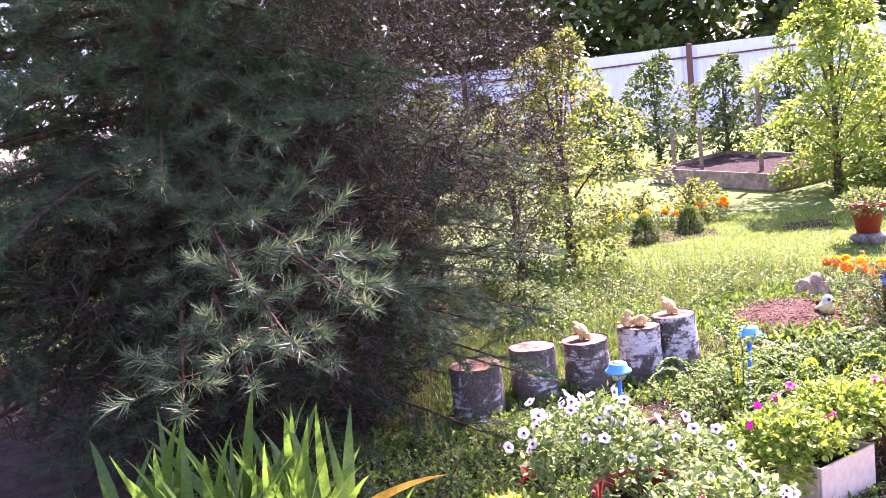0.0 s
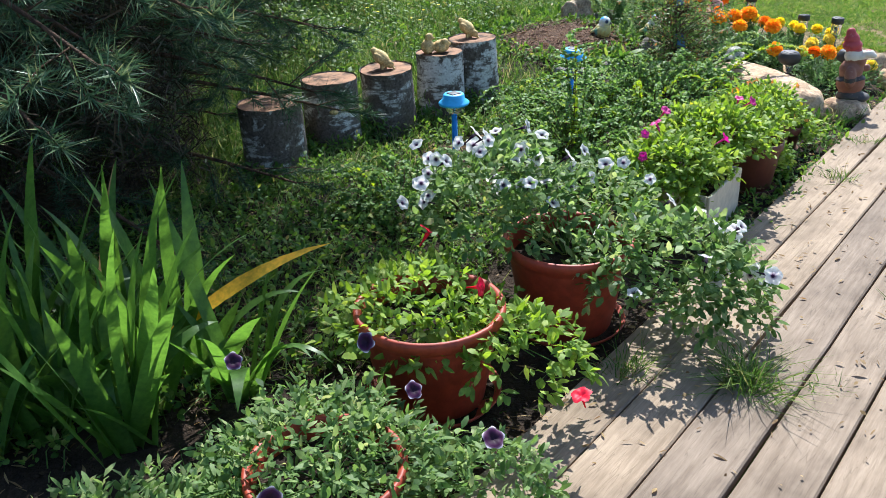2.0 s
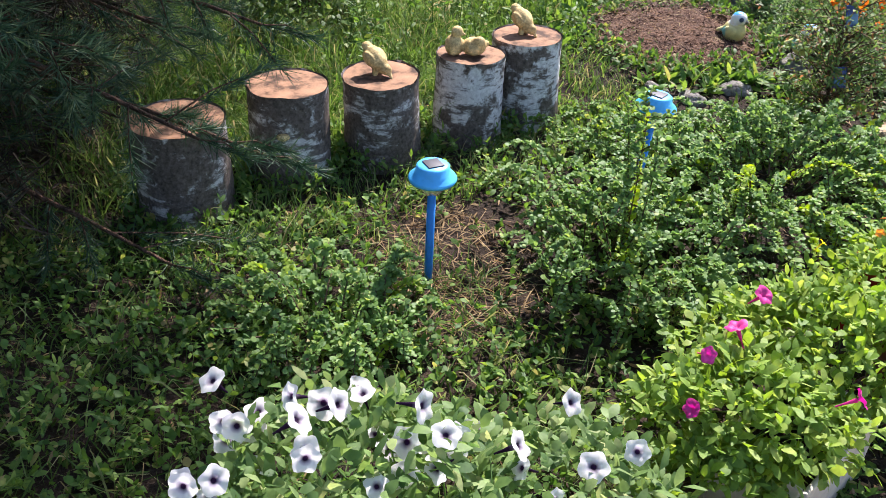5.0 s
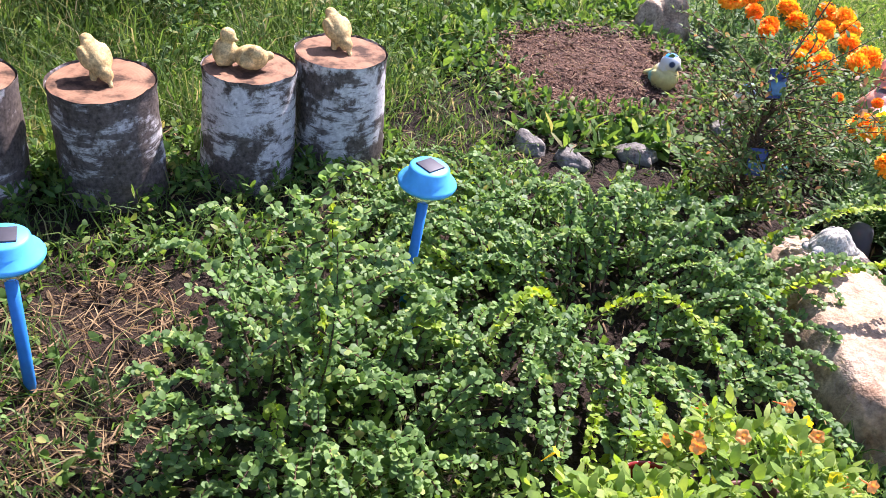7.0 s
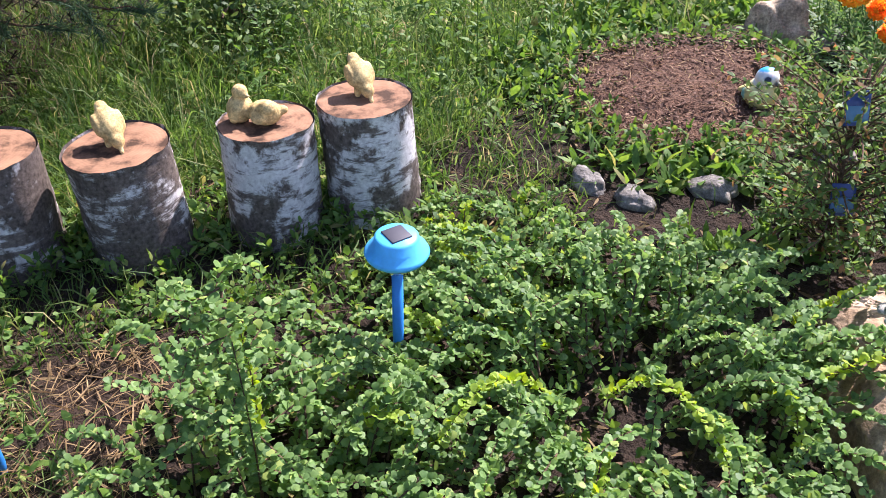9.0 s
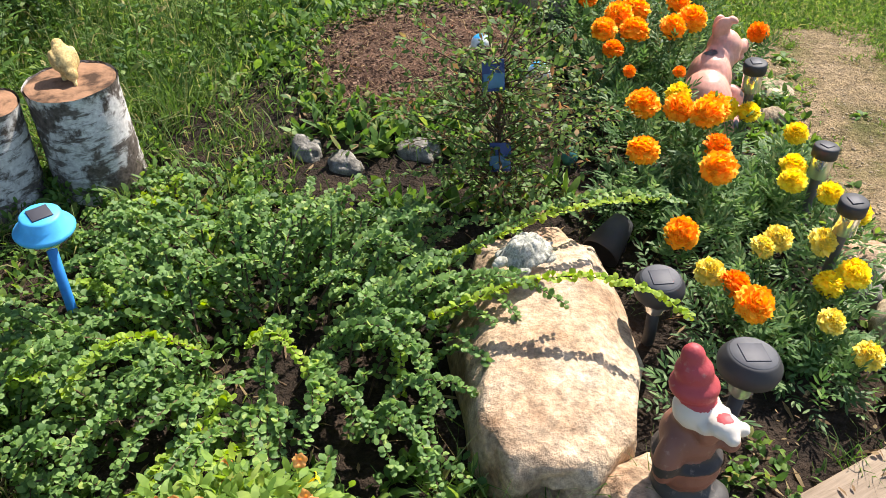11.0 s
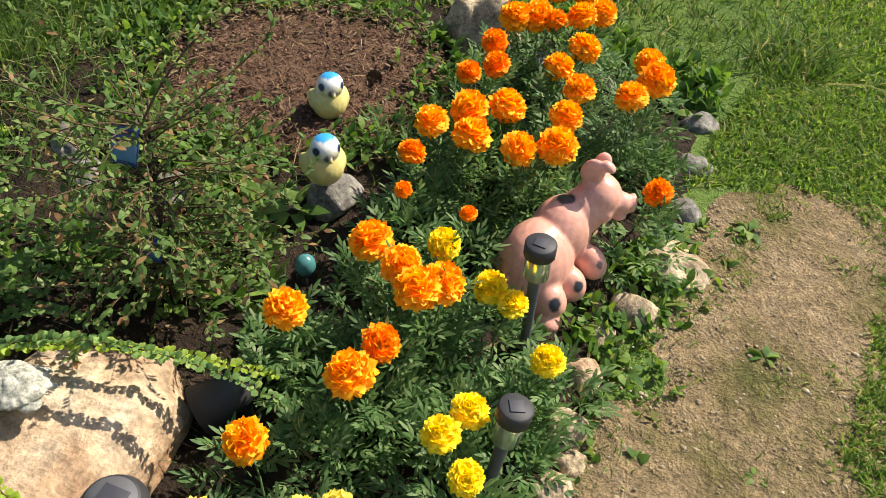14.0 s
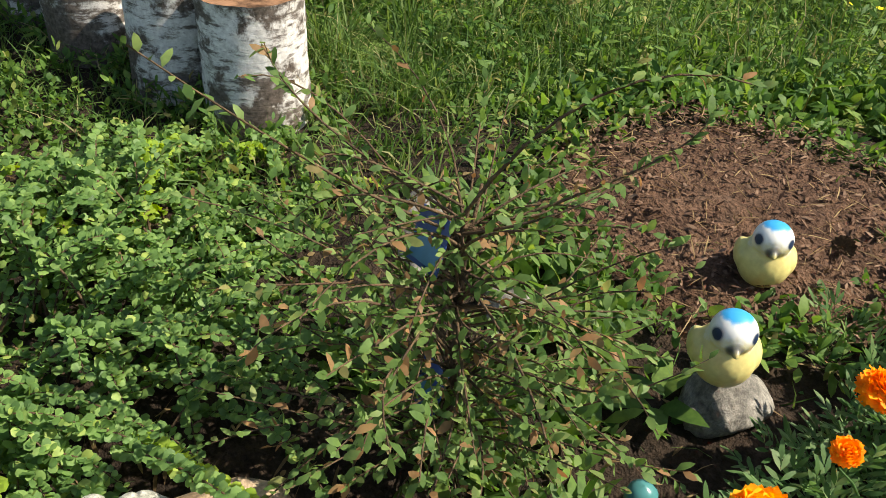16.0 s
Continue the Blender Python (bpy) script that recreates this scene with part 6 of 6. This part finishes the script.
    for k in range(150):
        c = np.array([rng.uniform(0.5, 1.05), rng.uniform(-0.3, 1.55), 0.0]) if k % 3 else np.array([rng.uniform(0.25, 0.42), rng.uniform(0.0, 1.5), 0.0])
        if c[0] < 0.62 and k % 3 and k % 5:
            continue
        n = int(rng.integers(8, 40))
        q = c + rng.normal(0, 0.02, (n, 3)) * [1, 1, 0]
        blades(sh, q, rng.normal(0, 0.6, (n, 3)) + [0, 0, 0.9], rng.uniform(0.015, 0.055, n), 0.0042, 0.6)
    tagged(put("lawn_grass", sh, M_GRASS), "short sunlit lawn grass", "grass", kind="stuff")


make_weeds()
make_grass()


# ---- pine ----
def make_pine():
    tx, ty = -4.35, -0.35
    tree = plant("pine_tree", tx, ty, -0.05, "large dark pine with boughs hanging low over the garden", "pine tree")
    trunk = Shape()
    needle, dry = Shape(), Shape()
    zs = np.linspace(0, 6.5, 14)
    tube(trunk, np.stack([0.05 * np.sin(zs), 0.04 * np.cos(zs * 1.3), zs], 1), np.linspace(0.16, 0.04, 14), 14)
    aims = [(-2.9, -2.07, 0.94), (-3.1, -2.2, 0.86), (-3.3, -2.05, 1.04), (-3.25, -2.2, 0.74), (-3.42, -2.33, 0.71), (-3.0, -1.95, 1.02), (-3.15, -1.85, 0.82),
            (-2.45, 0.9, 0.62), (-2.95, -0.75, 0.55), (-3.0, -1.1, 0.75), (-2.7, -0.3, 1.0), (-3.2, -1.6, 0.65), (-2.6, 0.3, 0.85),
            (-3.0, -0.55, 0.42), (-2.55, -0.2, 1.3), (-1.65, 0.0, 2.5), (-2.1, 0.25, 2.6), (-1.85, 0.5, 2.8)]
    # these and the last three tips: unseen boughs added to shade the weeds
    aims += [(rng.uniform(-2.35, -1.4), rng.uniform(-0.3, 0.95), rng.uniform(2.5, 3.2)) for _ in range(5)]
    lines = [np.array(a) - [tx, ty, -0.05] for a in aims]
    for k in range(210):
        h = rng.uniform(0.25, 4.4) if k % 3 else rng.uniform(0.3, 2.2)
        a = rng.uniform(-2.4, 2.6) if h < 2.6 else rng.uniform(0, 6.3)
        r = (2.05 - 0.2 * h) * rng.uniform(0.5, 1.0)
        lines.append(np.array([r * math.cos(a - 0.4), r * math.sin(a - 0.4), h + rng.uniform(-0.25, 0.1)]))
    tufts, dirs, near, near_dirs = [], [], [], []
    for k, tip in enumerate(lines):
        wood = Shape()
        root = np.array([0, 0, min(tip[2] + 0.3, 6.0)])
        mid = (root + tip) / 2 + [0, 0, 0.12]
        t = np.linspace(0, 1, 8)[:, None]
        pts = (1 - t) ** 2 * root + 2 * t * (1 - t) * mid + t * t * tip
        tube(wood, pts, np.linspace(0.02, 0.004, 8), 5, 0, False)
        m = 17
        d0 = unit(tip - root)
        for u in np.linspace(0.22, 1.0, m):
            p = np.array([np.interp(u, t[:, 0], pts[:, i]) for i in range(3)])
            side = unit(np.cross(d0, [0, 0, 1.0])) * (1 if rng.random() < 0.5 else -1)
            l = rng.uniform(0.14, 0.42) * (1.25 - u * 0.65)
            e = p + (d0 * 0.7 + side * 0.9 * rng.uniform(0.2, 1.2) + rng.normal(0, 0.35, 3)) * l
            if u == 1.0:
                e = p + d0 * 0.12
            tube(wood, [p, (p + e) / 2 + [0, 0, 0.015], e], [0.003, 0.0025, 0.0015], 3, 0, False)
            for s in ((0.6, 1.0) if k < len(aims) else (0.3, 0.6, 0.85, 1.0)):
                (near if k < len(aims) else tufts).append(p + (e - p) * s)
                (near_dirs if k < len(aims) else dirs).append(unit(e - p))
        put("branch", wood, M_BARKP, None, tree)
    # the close inside of the crown; its shade is put into a near-black brown
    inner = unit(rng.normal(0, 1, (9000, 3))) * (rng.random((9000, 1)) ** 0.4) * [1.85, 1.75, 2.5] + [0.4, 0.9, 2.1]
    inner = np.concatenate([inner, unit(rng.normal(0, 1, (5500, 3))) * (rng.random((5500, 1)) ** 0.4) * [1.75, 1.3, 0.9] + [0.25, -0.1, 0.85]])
    # unseen high clump of twigs, added to deepen that shade
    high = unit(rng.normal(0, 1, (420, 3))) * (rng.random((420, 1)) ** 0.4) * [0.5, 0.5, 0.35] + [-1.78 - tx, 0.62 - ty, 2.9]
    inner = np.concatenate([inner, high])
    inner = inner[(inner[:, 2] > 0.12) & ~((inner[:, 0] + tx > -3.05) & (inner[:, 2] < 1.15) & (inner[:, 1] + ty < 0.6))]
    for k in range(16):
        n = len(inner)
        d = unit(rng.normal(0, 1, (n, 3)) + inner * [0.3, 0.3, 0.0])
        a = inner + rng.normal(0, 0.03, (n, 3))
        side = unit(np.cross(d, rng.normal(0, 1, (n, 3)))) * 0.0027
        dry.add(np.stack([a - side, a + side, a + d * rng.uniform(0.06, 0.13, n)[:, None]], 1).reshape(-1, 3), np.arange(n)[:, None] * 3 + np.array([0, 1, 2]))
    tufts, dirs = np.array(tufts), np.array(dirs)
    n = len(tufts)
    for k in range(40):
        off = rng.uniform(-0.06, 0.03, n)[:, None]
        d = unit(dirs * rng.uniform(0.4, 1.4, n)[:, None] + rng.normal(0, 0.55, (n, 3)) + [0, 0, 0.15])
        l = rng.uniform(0.05, 0.085, n)[:, None]
        side = unit(np.cross(d, rng.normal(0, 1, (n, 3)))) * 0.0014
        a = tufts + dirs * off
        needle.add(np.stack([a - side, a + side, a + d * l], 1).reshape(-1, 3), np.arange(n)[:, None] * 3 + np.array([0, 1, 2]))
    # needles of the aimed boughs, their colour lightened to look lit
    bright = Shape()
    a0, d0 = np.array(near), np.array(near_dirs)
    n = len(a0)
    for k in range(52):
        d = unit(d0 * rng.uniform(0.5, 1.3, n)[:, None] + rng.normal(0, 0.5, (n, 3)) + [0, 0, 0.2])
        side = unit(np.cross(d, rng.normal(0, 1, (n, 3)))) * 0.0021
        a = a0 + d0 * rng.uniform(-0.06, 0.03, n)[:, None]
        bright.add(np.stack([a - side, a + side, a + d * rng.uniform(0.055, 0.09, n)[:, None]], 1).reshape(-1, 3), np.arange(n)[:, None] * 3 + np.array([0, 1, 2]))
    tagged(put("bough_needles", bright, M_PINEB, None, tree, label="needles of the aimed boughs, coloured lighter for skylight"), kind="stuff")
    put("trunk", trunk, M_BARKP, None, tree)
    tagged(put("needles", needle, M_PINE, None, tree), kind="stuff")
    tagged(put("inner_growth", dry, M_PINEIN, None, tree, label="dry brown inner twigs and needles, darkened for the crown's shade"), kind="stuff")


make_pine()


# ---- trees, bushes and the far garden ----
def leafy(name, x, y, h, r, n, leaf, mat, label, category, trunk_h=0.3, group="", wide=0.55, limbs=9, shape=1.0):
    z0 = float(ground_height(x, y))
    t = thing(name, pose(x, y, z0), label, category, group)
    wood, crown = Shape(), Shape()
    tube(wood, [(0, 0, -0.03), (0.02, 0.01, trunk_h), (0.0, 0.03, h * 0.6), (0.02, 0, h * 0.9)], [r * 0.05 + 0.012, r * 0.045 + 0.01, 0.012, 0.005], 8)
    per = n // limbs
    for k in range(limbs):
        a, b = k * 2.4 + rng.normal(0, 0.2), (k + 0.5) / limbs
        hh = trunk_h + (h - trunk_h) * b
        rr = r * (math.sin(math.pi * min(0.15 + 0.8 * b, 1)) ** shape)
        tip = np.array([rr * math.cos(a) * 0.7, rr * math.sin(a) * 0.7, hh])
        root = np.array([0, 0, trunk_h + (hh - trunk_h) * 0.4])
        tube(wood, [root, (root + tip) / 2 + [0, 0, 0.04], tip], [0.014, 0.009, 0.004], 5, 0, False)
        q, d = dome(per, tuple(tip * 0.85), (rr * 0.62 + 0.05, rr * 0.62 + 0.05, (h - trunk_h) / limbs * 1.7 + 0.06), 0.55)
        leaves(crown, q, d, leaf * rng.uniform(0.6, 1.2, per), leaf * wide * rng.uniform(0.7, 1.1, per), 0.2)
    put("trunk", wood, M_TWIG, None, t)
    put("crown", crown, mat, None, t)
    return t


leafy("fruit_tree", 1.05, 7.0, 3.0, 1.0, 8200, 0.085, M_TREE, "young fruit tree leafy down to the ground on the lawn", "tree", 0.12, limbs=15)
leafy("bush", 2.05, 7.0, 0.9, 0.7, 3400, 0.065, M_HEDGE, "dark green bush at the edge of the lawn", "bush", 0.1)
leafy("bush", 2.95, 7.1, 1.05, 0.75, 3400, 0.065, M_HEDGE, "dark green bush at the edge of the lawn", "bush", 0.1)
leafy("bush", 1.9, 7.9, 1.5, 0.7, 3000, 0.07, M_TREE, "pale green bush behind the fruit tree", "bush", 0.1)
leafy("bush", -2.62, 1.12, 0.42, 0.36, 2200, 0.035, M_HEDGE, "low dark leafy shrub behind the stumps", "bush", 0.05, limbs=8)
leafy("bush", -2.35, 3.7, 2.6, 0.85, 9000, 0.055, M_YBUSH, "tall yellow-green bush beside the pine", "bush", 0.2, limbs=14)
leafy("bush", -2.75, 2.6, 1.5, 0.6, 3600, 0.045, M_HEDGE, "dark leafy bush under the pine", "bush", 0.15, limbs=10)
leafy("bush", -3.6, 3.2, 2.2, 1.0, 5000, 0.06, M_HEDGE, "dense dark bush behind the pine", "bush", 0.15, limbs=12)
for k in range(9):
    leafy("currant_bush", -6.5 + k * 1.15, 13.0 - k * 0.25 + (k % 2) * 0.5, rng.uniform(1.7, 2.4), 0.85, 2600, 0.11, M_HEDGE, "dark green fruit bush in front of the fence", "bush", 0.15, "bushes along the fence", limbs=9)
for x, y in ((-1.55, 4.75), (-1.03, 5.12)):
    t = thing("clipped_bush", pose(x, y, float(ground_height(x, y))), "small clipped green conical bush on the lawn", "bush", "clipped bushes")
    sh = Shape()
    q, d = dome(3200, (0, 0, 0.12), (0.15, 0.15, 0.36), 0.5)
    leaves(sh, q, d + [0, 0, 0.6], 0.03, 0.01, 0.05)
    put("crown", sh, M_HEDGE, None, t)
    sh = Shape()
    tube(sh, [(0, 0, -0.02), (0, 0, 0.2)], [0.014, 0.01], 6)
    put("trunk", sh, M_TWIG, None, t)
sheet("soil_patch", [(-1.8, 4.45), (-0.75, 4.9), (-0.75, 5.2), (-1.1, 5.4), (-1.9, 4.95)], M_SOIL, "dark soil under the clipped bushes", "soil", 0.012, 0.06)
sheet("soil_patch", [(-0.1, 4.8), (0.45, 4.8), (0.5, 5.2), (0.0, 5.2)], M_SOIL, "dark bare soil in the lawn", "soil", 0.012, 0.06)
fp = thing("flower_pot", pose(0.47, 3.88, float(ground_height(0.47, 3.88))), "terracotta pot standing on a stone at the lawn", "flower pot")
sh = Shape()
lathe(sh, [(0, 0.1), (0.1, 0.1), (0.15, 0.34), (0.165, 0.35), (0.165, 0.38), (0.145, 0.38), (0.13, 0.3), (0, 0.3)], 28)
put("body", sh, M_TERRA, None, fp)
sh = Shape()
boulder(sh, (0.16, 0.14, 0.08), 31, 3)
put("base_stone", sh, M_SLATE, pose(0, 0, 0.04), fp)
sh = Shape()
q, d = dome(700, (0, 0, 0.36), (0.3, 0.3, 0.2), 0.3)
leaves(sh, q, d, 0.05, 0.025, 0.2)
t = thing("potted_plant", pose(0.47, 3.88, float(ground_height(0.47, 3.88))), "loose silvery green plant in a terracotta pot", "plant")
put("foliage", sh, M_SAPL, None, t)


def raised_bed():
    t = thing("raised_bed", pose(0, 0, 0), "raised vegetable bed framed with old boards", "raised bed")
    corners = [(-1.08, 9.7), (0.42, 7.6), (1.9, 8.9), (0.35, 11.4)]
    for (x1, y1), (x2, y2) in zip(corners, corners[1:] + corners[:1]):
        l = math.hypot(x2 - x1, y2 - y1)
        z1, z2 = float(ground_height(x1, y1)), float(ground_height(x2, y2))
        sh = Shape()
        box(sh, (0, 0, 0), (l + 0.04, 0.04, 0.24), 0, 0.006)
        put("board", sh, M_FRAMEWOOD, pose((x1 + x2) / 2, (y1 + y2) / 2, (z1 + z2) / 2 + 0.12, 0, -math.degrees(math.atan2(z2 - z1, l)), math.degrees(math.atan2(y2 - y1, x2 - x1))), t, smooth=False)
    v = [(x, y, float(ground_height(x, y)) + 0.18) for x, y in corners]
    put("soil", Shape().add(v, np.array([[0, 1, 2, 3]])), M_SOIL, None, t)
    for x, y, h in ((0.42, 8.55, 1.5), (-0.35, 9.2, 0.8), (-0.75, 9.35, 0.9)):
        z = float(ground_height(x, y))
        sh = Shape()
        box(sh, (0, 0, h / 2), (0.06, 0.05, h), 0, 0.006)
        put("stake", sh, M_FRAMEWOOD, pose(x, y, z), t, smooth=False)


raised_bed()
for x, y, h in ((-1.95, 5.6, 0.36), (-1.5, 5.9, 0.42), (-0.95, 5.75, 0.55), (-0.7, 6.3, 0.4)):
    leafy("bush", x, y, h, 0.3, 1100, 0.05, M_YBUSH, "low yellow-green plant behind the clipped bushes", "bush", 0.05, "plants behind the clipped bushes", limbs=6)


def far_flowers(x, y, n, key, label):
    """A low clump with double flower heads, on the far side of the lawn."""
    z = float(ground_height(x, y))
    p = plant("marigold", x, y, z, label, "marigold", "marigolds across the lawn")
    sh = Shape()
    q, d = dome(420, (0, 0, 0.02), (0.2, 0.12, 0.2), 0.1)
    leaves(sh, q, d, 0.04, 0.012, 0.2)
    tagged(put("foliage", sh, M_MARI, None, p), kind="stuff")
    for k in range(n):
        put("flower_head", HEADS[key][k % 3], [], Matrix.Translation((rng.uniform(-0.2, 0.2), rng.uniform(-0.12, 0.1), rng.uniform(0.17, 0.24))) @ Matrix.Rotation(rng.uniform(0, 6), 4, "Z"), p)


for x, y, n, key in ((-1.3, 5.45, 5, "orange"), (-0.72, 5.75, 6, "orange"), (-1.75, 5.35, 5, "yellow"), (2.1, 6.45, 4, "deep"), (2.6, 6.5, 5, "orange"), (3.1, 6.55, 5, "orange")):
    far_flowers(x, y, n, key, "low marigold clump in flower across the lawn")


def make_fence():
    t = thing("fence", pose(0, 0, 0), "pale bluish metal sheet fence with brown posts", "fence", kind="structure")
    for k in range(10):
        x0 = -16 + k * 3.4
        x1 = x0 + 3.36
        f = lambda x: (x, 21.2 - 0.28 * (x - 1))
        (ax, ay), (bx, by) = f(x0), f(x1)
        n = 60
        v = []
        for j in range(n + 1):
            s = j / n
            x, y = ax + (bx - ax) * s, ay + (by - ay) * s
            o = 0.016 if (j // 2) % 2 else -0.016
            z = float(ground_height(x, y))
            v += [(x, y + o, z - 0.05), (x, y + o, z + 2.35)]
        i = np.arange(n)[:, None] * 2
        put("sheet_panel", Shape().add(v, i + np.array([0, 2, 3, 1])), M_FENCE, None, t, smooth=False)
        z = float(ground_height(ax, ay))
        sh = Shape()
        box(sh, (0, 0, 1.15), (0.16, 0.08, 2.5), 0, 0.008)
        put("post", sh, M_RUST, pose(ax, ay - 0.08, z), t)
        sh = Shape()
        l = math.hypot(bx - ax, by - ay)
        box(sh, (0, 0, 0), (l, 0.04, 0.05), 0, 0.004)
        put("rail", sh, M_RUST, pose((ax + bx) / 2, (ay + by) / 2 - 0.045, z + 1.98, 0, 0, math.degrees(math.atan2(by - ay, bx - ax))), t)


make_fence()
for k in range(20):
    x = -24 + k * 2.5 + rng.uniform(-0.8, 0.8)
    leafy("forest_tree", x, 29 + (k % 2) * 4 + rng.uniform(-1, 1), rng.uniform(10, 14), rng.uniform(2.6, 3.6), 4200, 0.5, M_HEDGE, "tall dark leafy tree beyond the fence", "tree", 0.8, "woods beyond the fence", limbs=14)


# ---- small things ----
def small_things():
    # teal glass lamp low in the bed
    t = thing("solar_lamp", pose(-0.38, 0.36, 0.0), "small teal dome lamp half hidden in the bed", "solar lamp")
    sh = Shape()
    lathe(sh, [(0, 0.105), (0.012, 0.102), (0.021, 0.092), (0.024, 0.075), (0.02, 0.06), (0, 0.058)], 18)
    put("dome", sh, plain("teal_plastic", (0.06, 0.2, 0.2), 0.25), None, t)
    sh = Shape()
    tube(sh, [(0, 0, 0.06), (0, 0, -0.03)], [0.008, 0.004], 8)
    put("stake", sh, M_BLACK, None, t)
    # pine cone on the mulch
    z = float(ground_height(-0.72, 1.0)) + 0.045
    t = thing("pine_cone", pose(-0.71, 0.99, z, 80, 0, 40), "small open brown pine cone lying on the mulch", "pine cone")
    sh = Shape()
    for k in range(60):
        a, u = k * 2.4, k / 60
        r = 0.018 * math.sin(math.pi * (0.12 + 0.8 * u))
        leaves(sh, np.array([[0.3 * r * math.cos(a), 0.3 * r * math.sin(a), 0.05 * u - 0.02]]), np.array([[math.cos(a), math.sin(a), 0.5]]), r + 0.004, 0.01, 0.0, np.array([[0, 0, 1.0]]), 0, 0.7)
    put("scale_work", sh, M_TWIG, None, t)
    # yellow wild flowers in the uncut grass
    sh = Shape()
    for q in scatter([(-1.9, 0.9), (-1.3, 1.5), (-0.6, 1.9), (-0.6, 2.6), (-2.4, 2.4)], 14):
        hgt = rng.uniform(0.12, 0.2)
        a = np.linspace(0, 2 * math.pi, 7, endpoint=False)
        leaves(sh, np.tile(q + [0, 0, hgt], (7, 1)), np.stack([np.cos(a), np.sin(a), np.full(7, 0.5)], 1), 0.014, 0.01, 0.1, np.tile([0, 0, 1.0], (7, 1)))
    tagged(put("wild_flowers", sh, M_YELLOW), "small yellow wild flowers in the uncut grass", "wild flowers", kind="stuff")
    # dry leaves and twigs on the boards
    sh = Shape()
    n = 130
    al, ac = rng.uniform(-4.0, 0.8, n), rng.uniform(0.52, 1.4, n)
    q = np.stack([ALONG.x * al + ACROSS.x * ac, ALONG.y * al + ACROSS.y * ac, np.full(n, 0.043)], 1)
    leaves(sh, q, rng.normal(0, 1, (n, 3)) * [1, 1, 0.08], rng.uniform(0.01, 0.04, n), rng.uniform(0.002, 0.012, n), 0.05)
    tagged(put("dry_leaves", sh, M_DEAD), "scraps of dry leaf and twig on the boardwalk", "leaf litter", kind="stuff")


small_things()
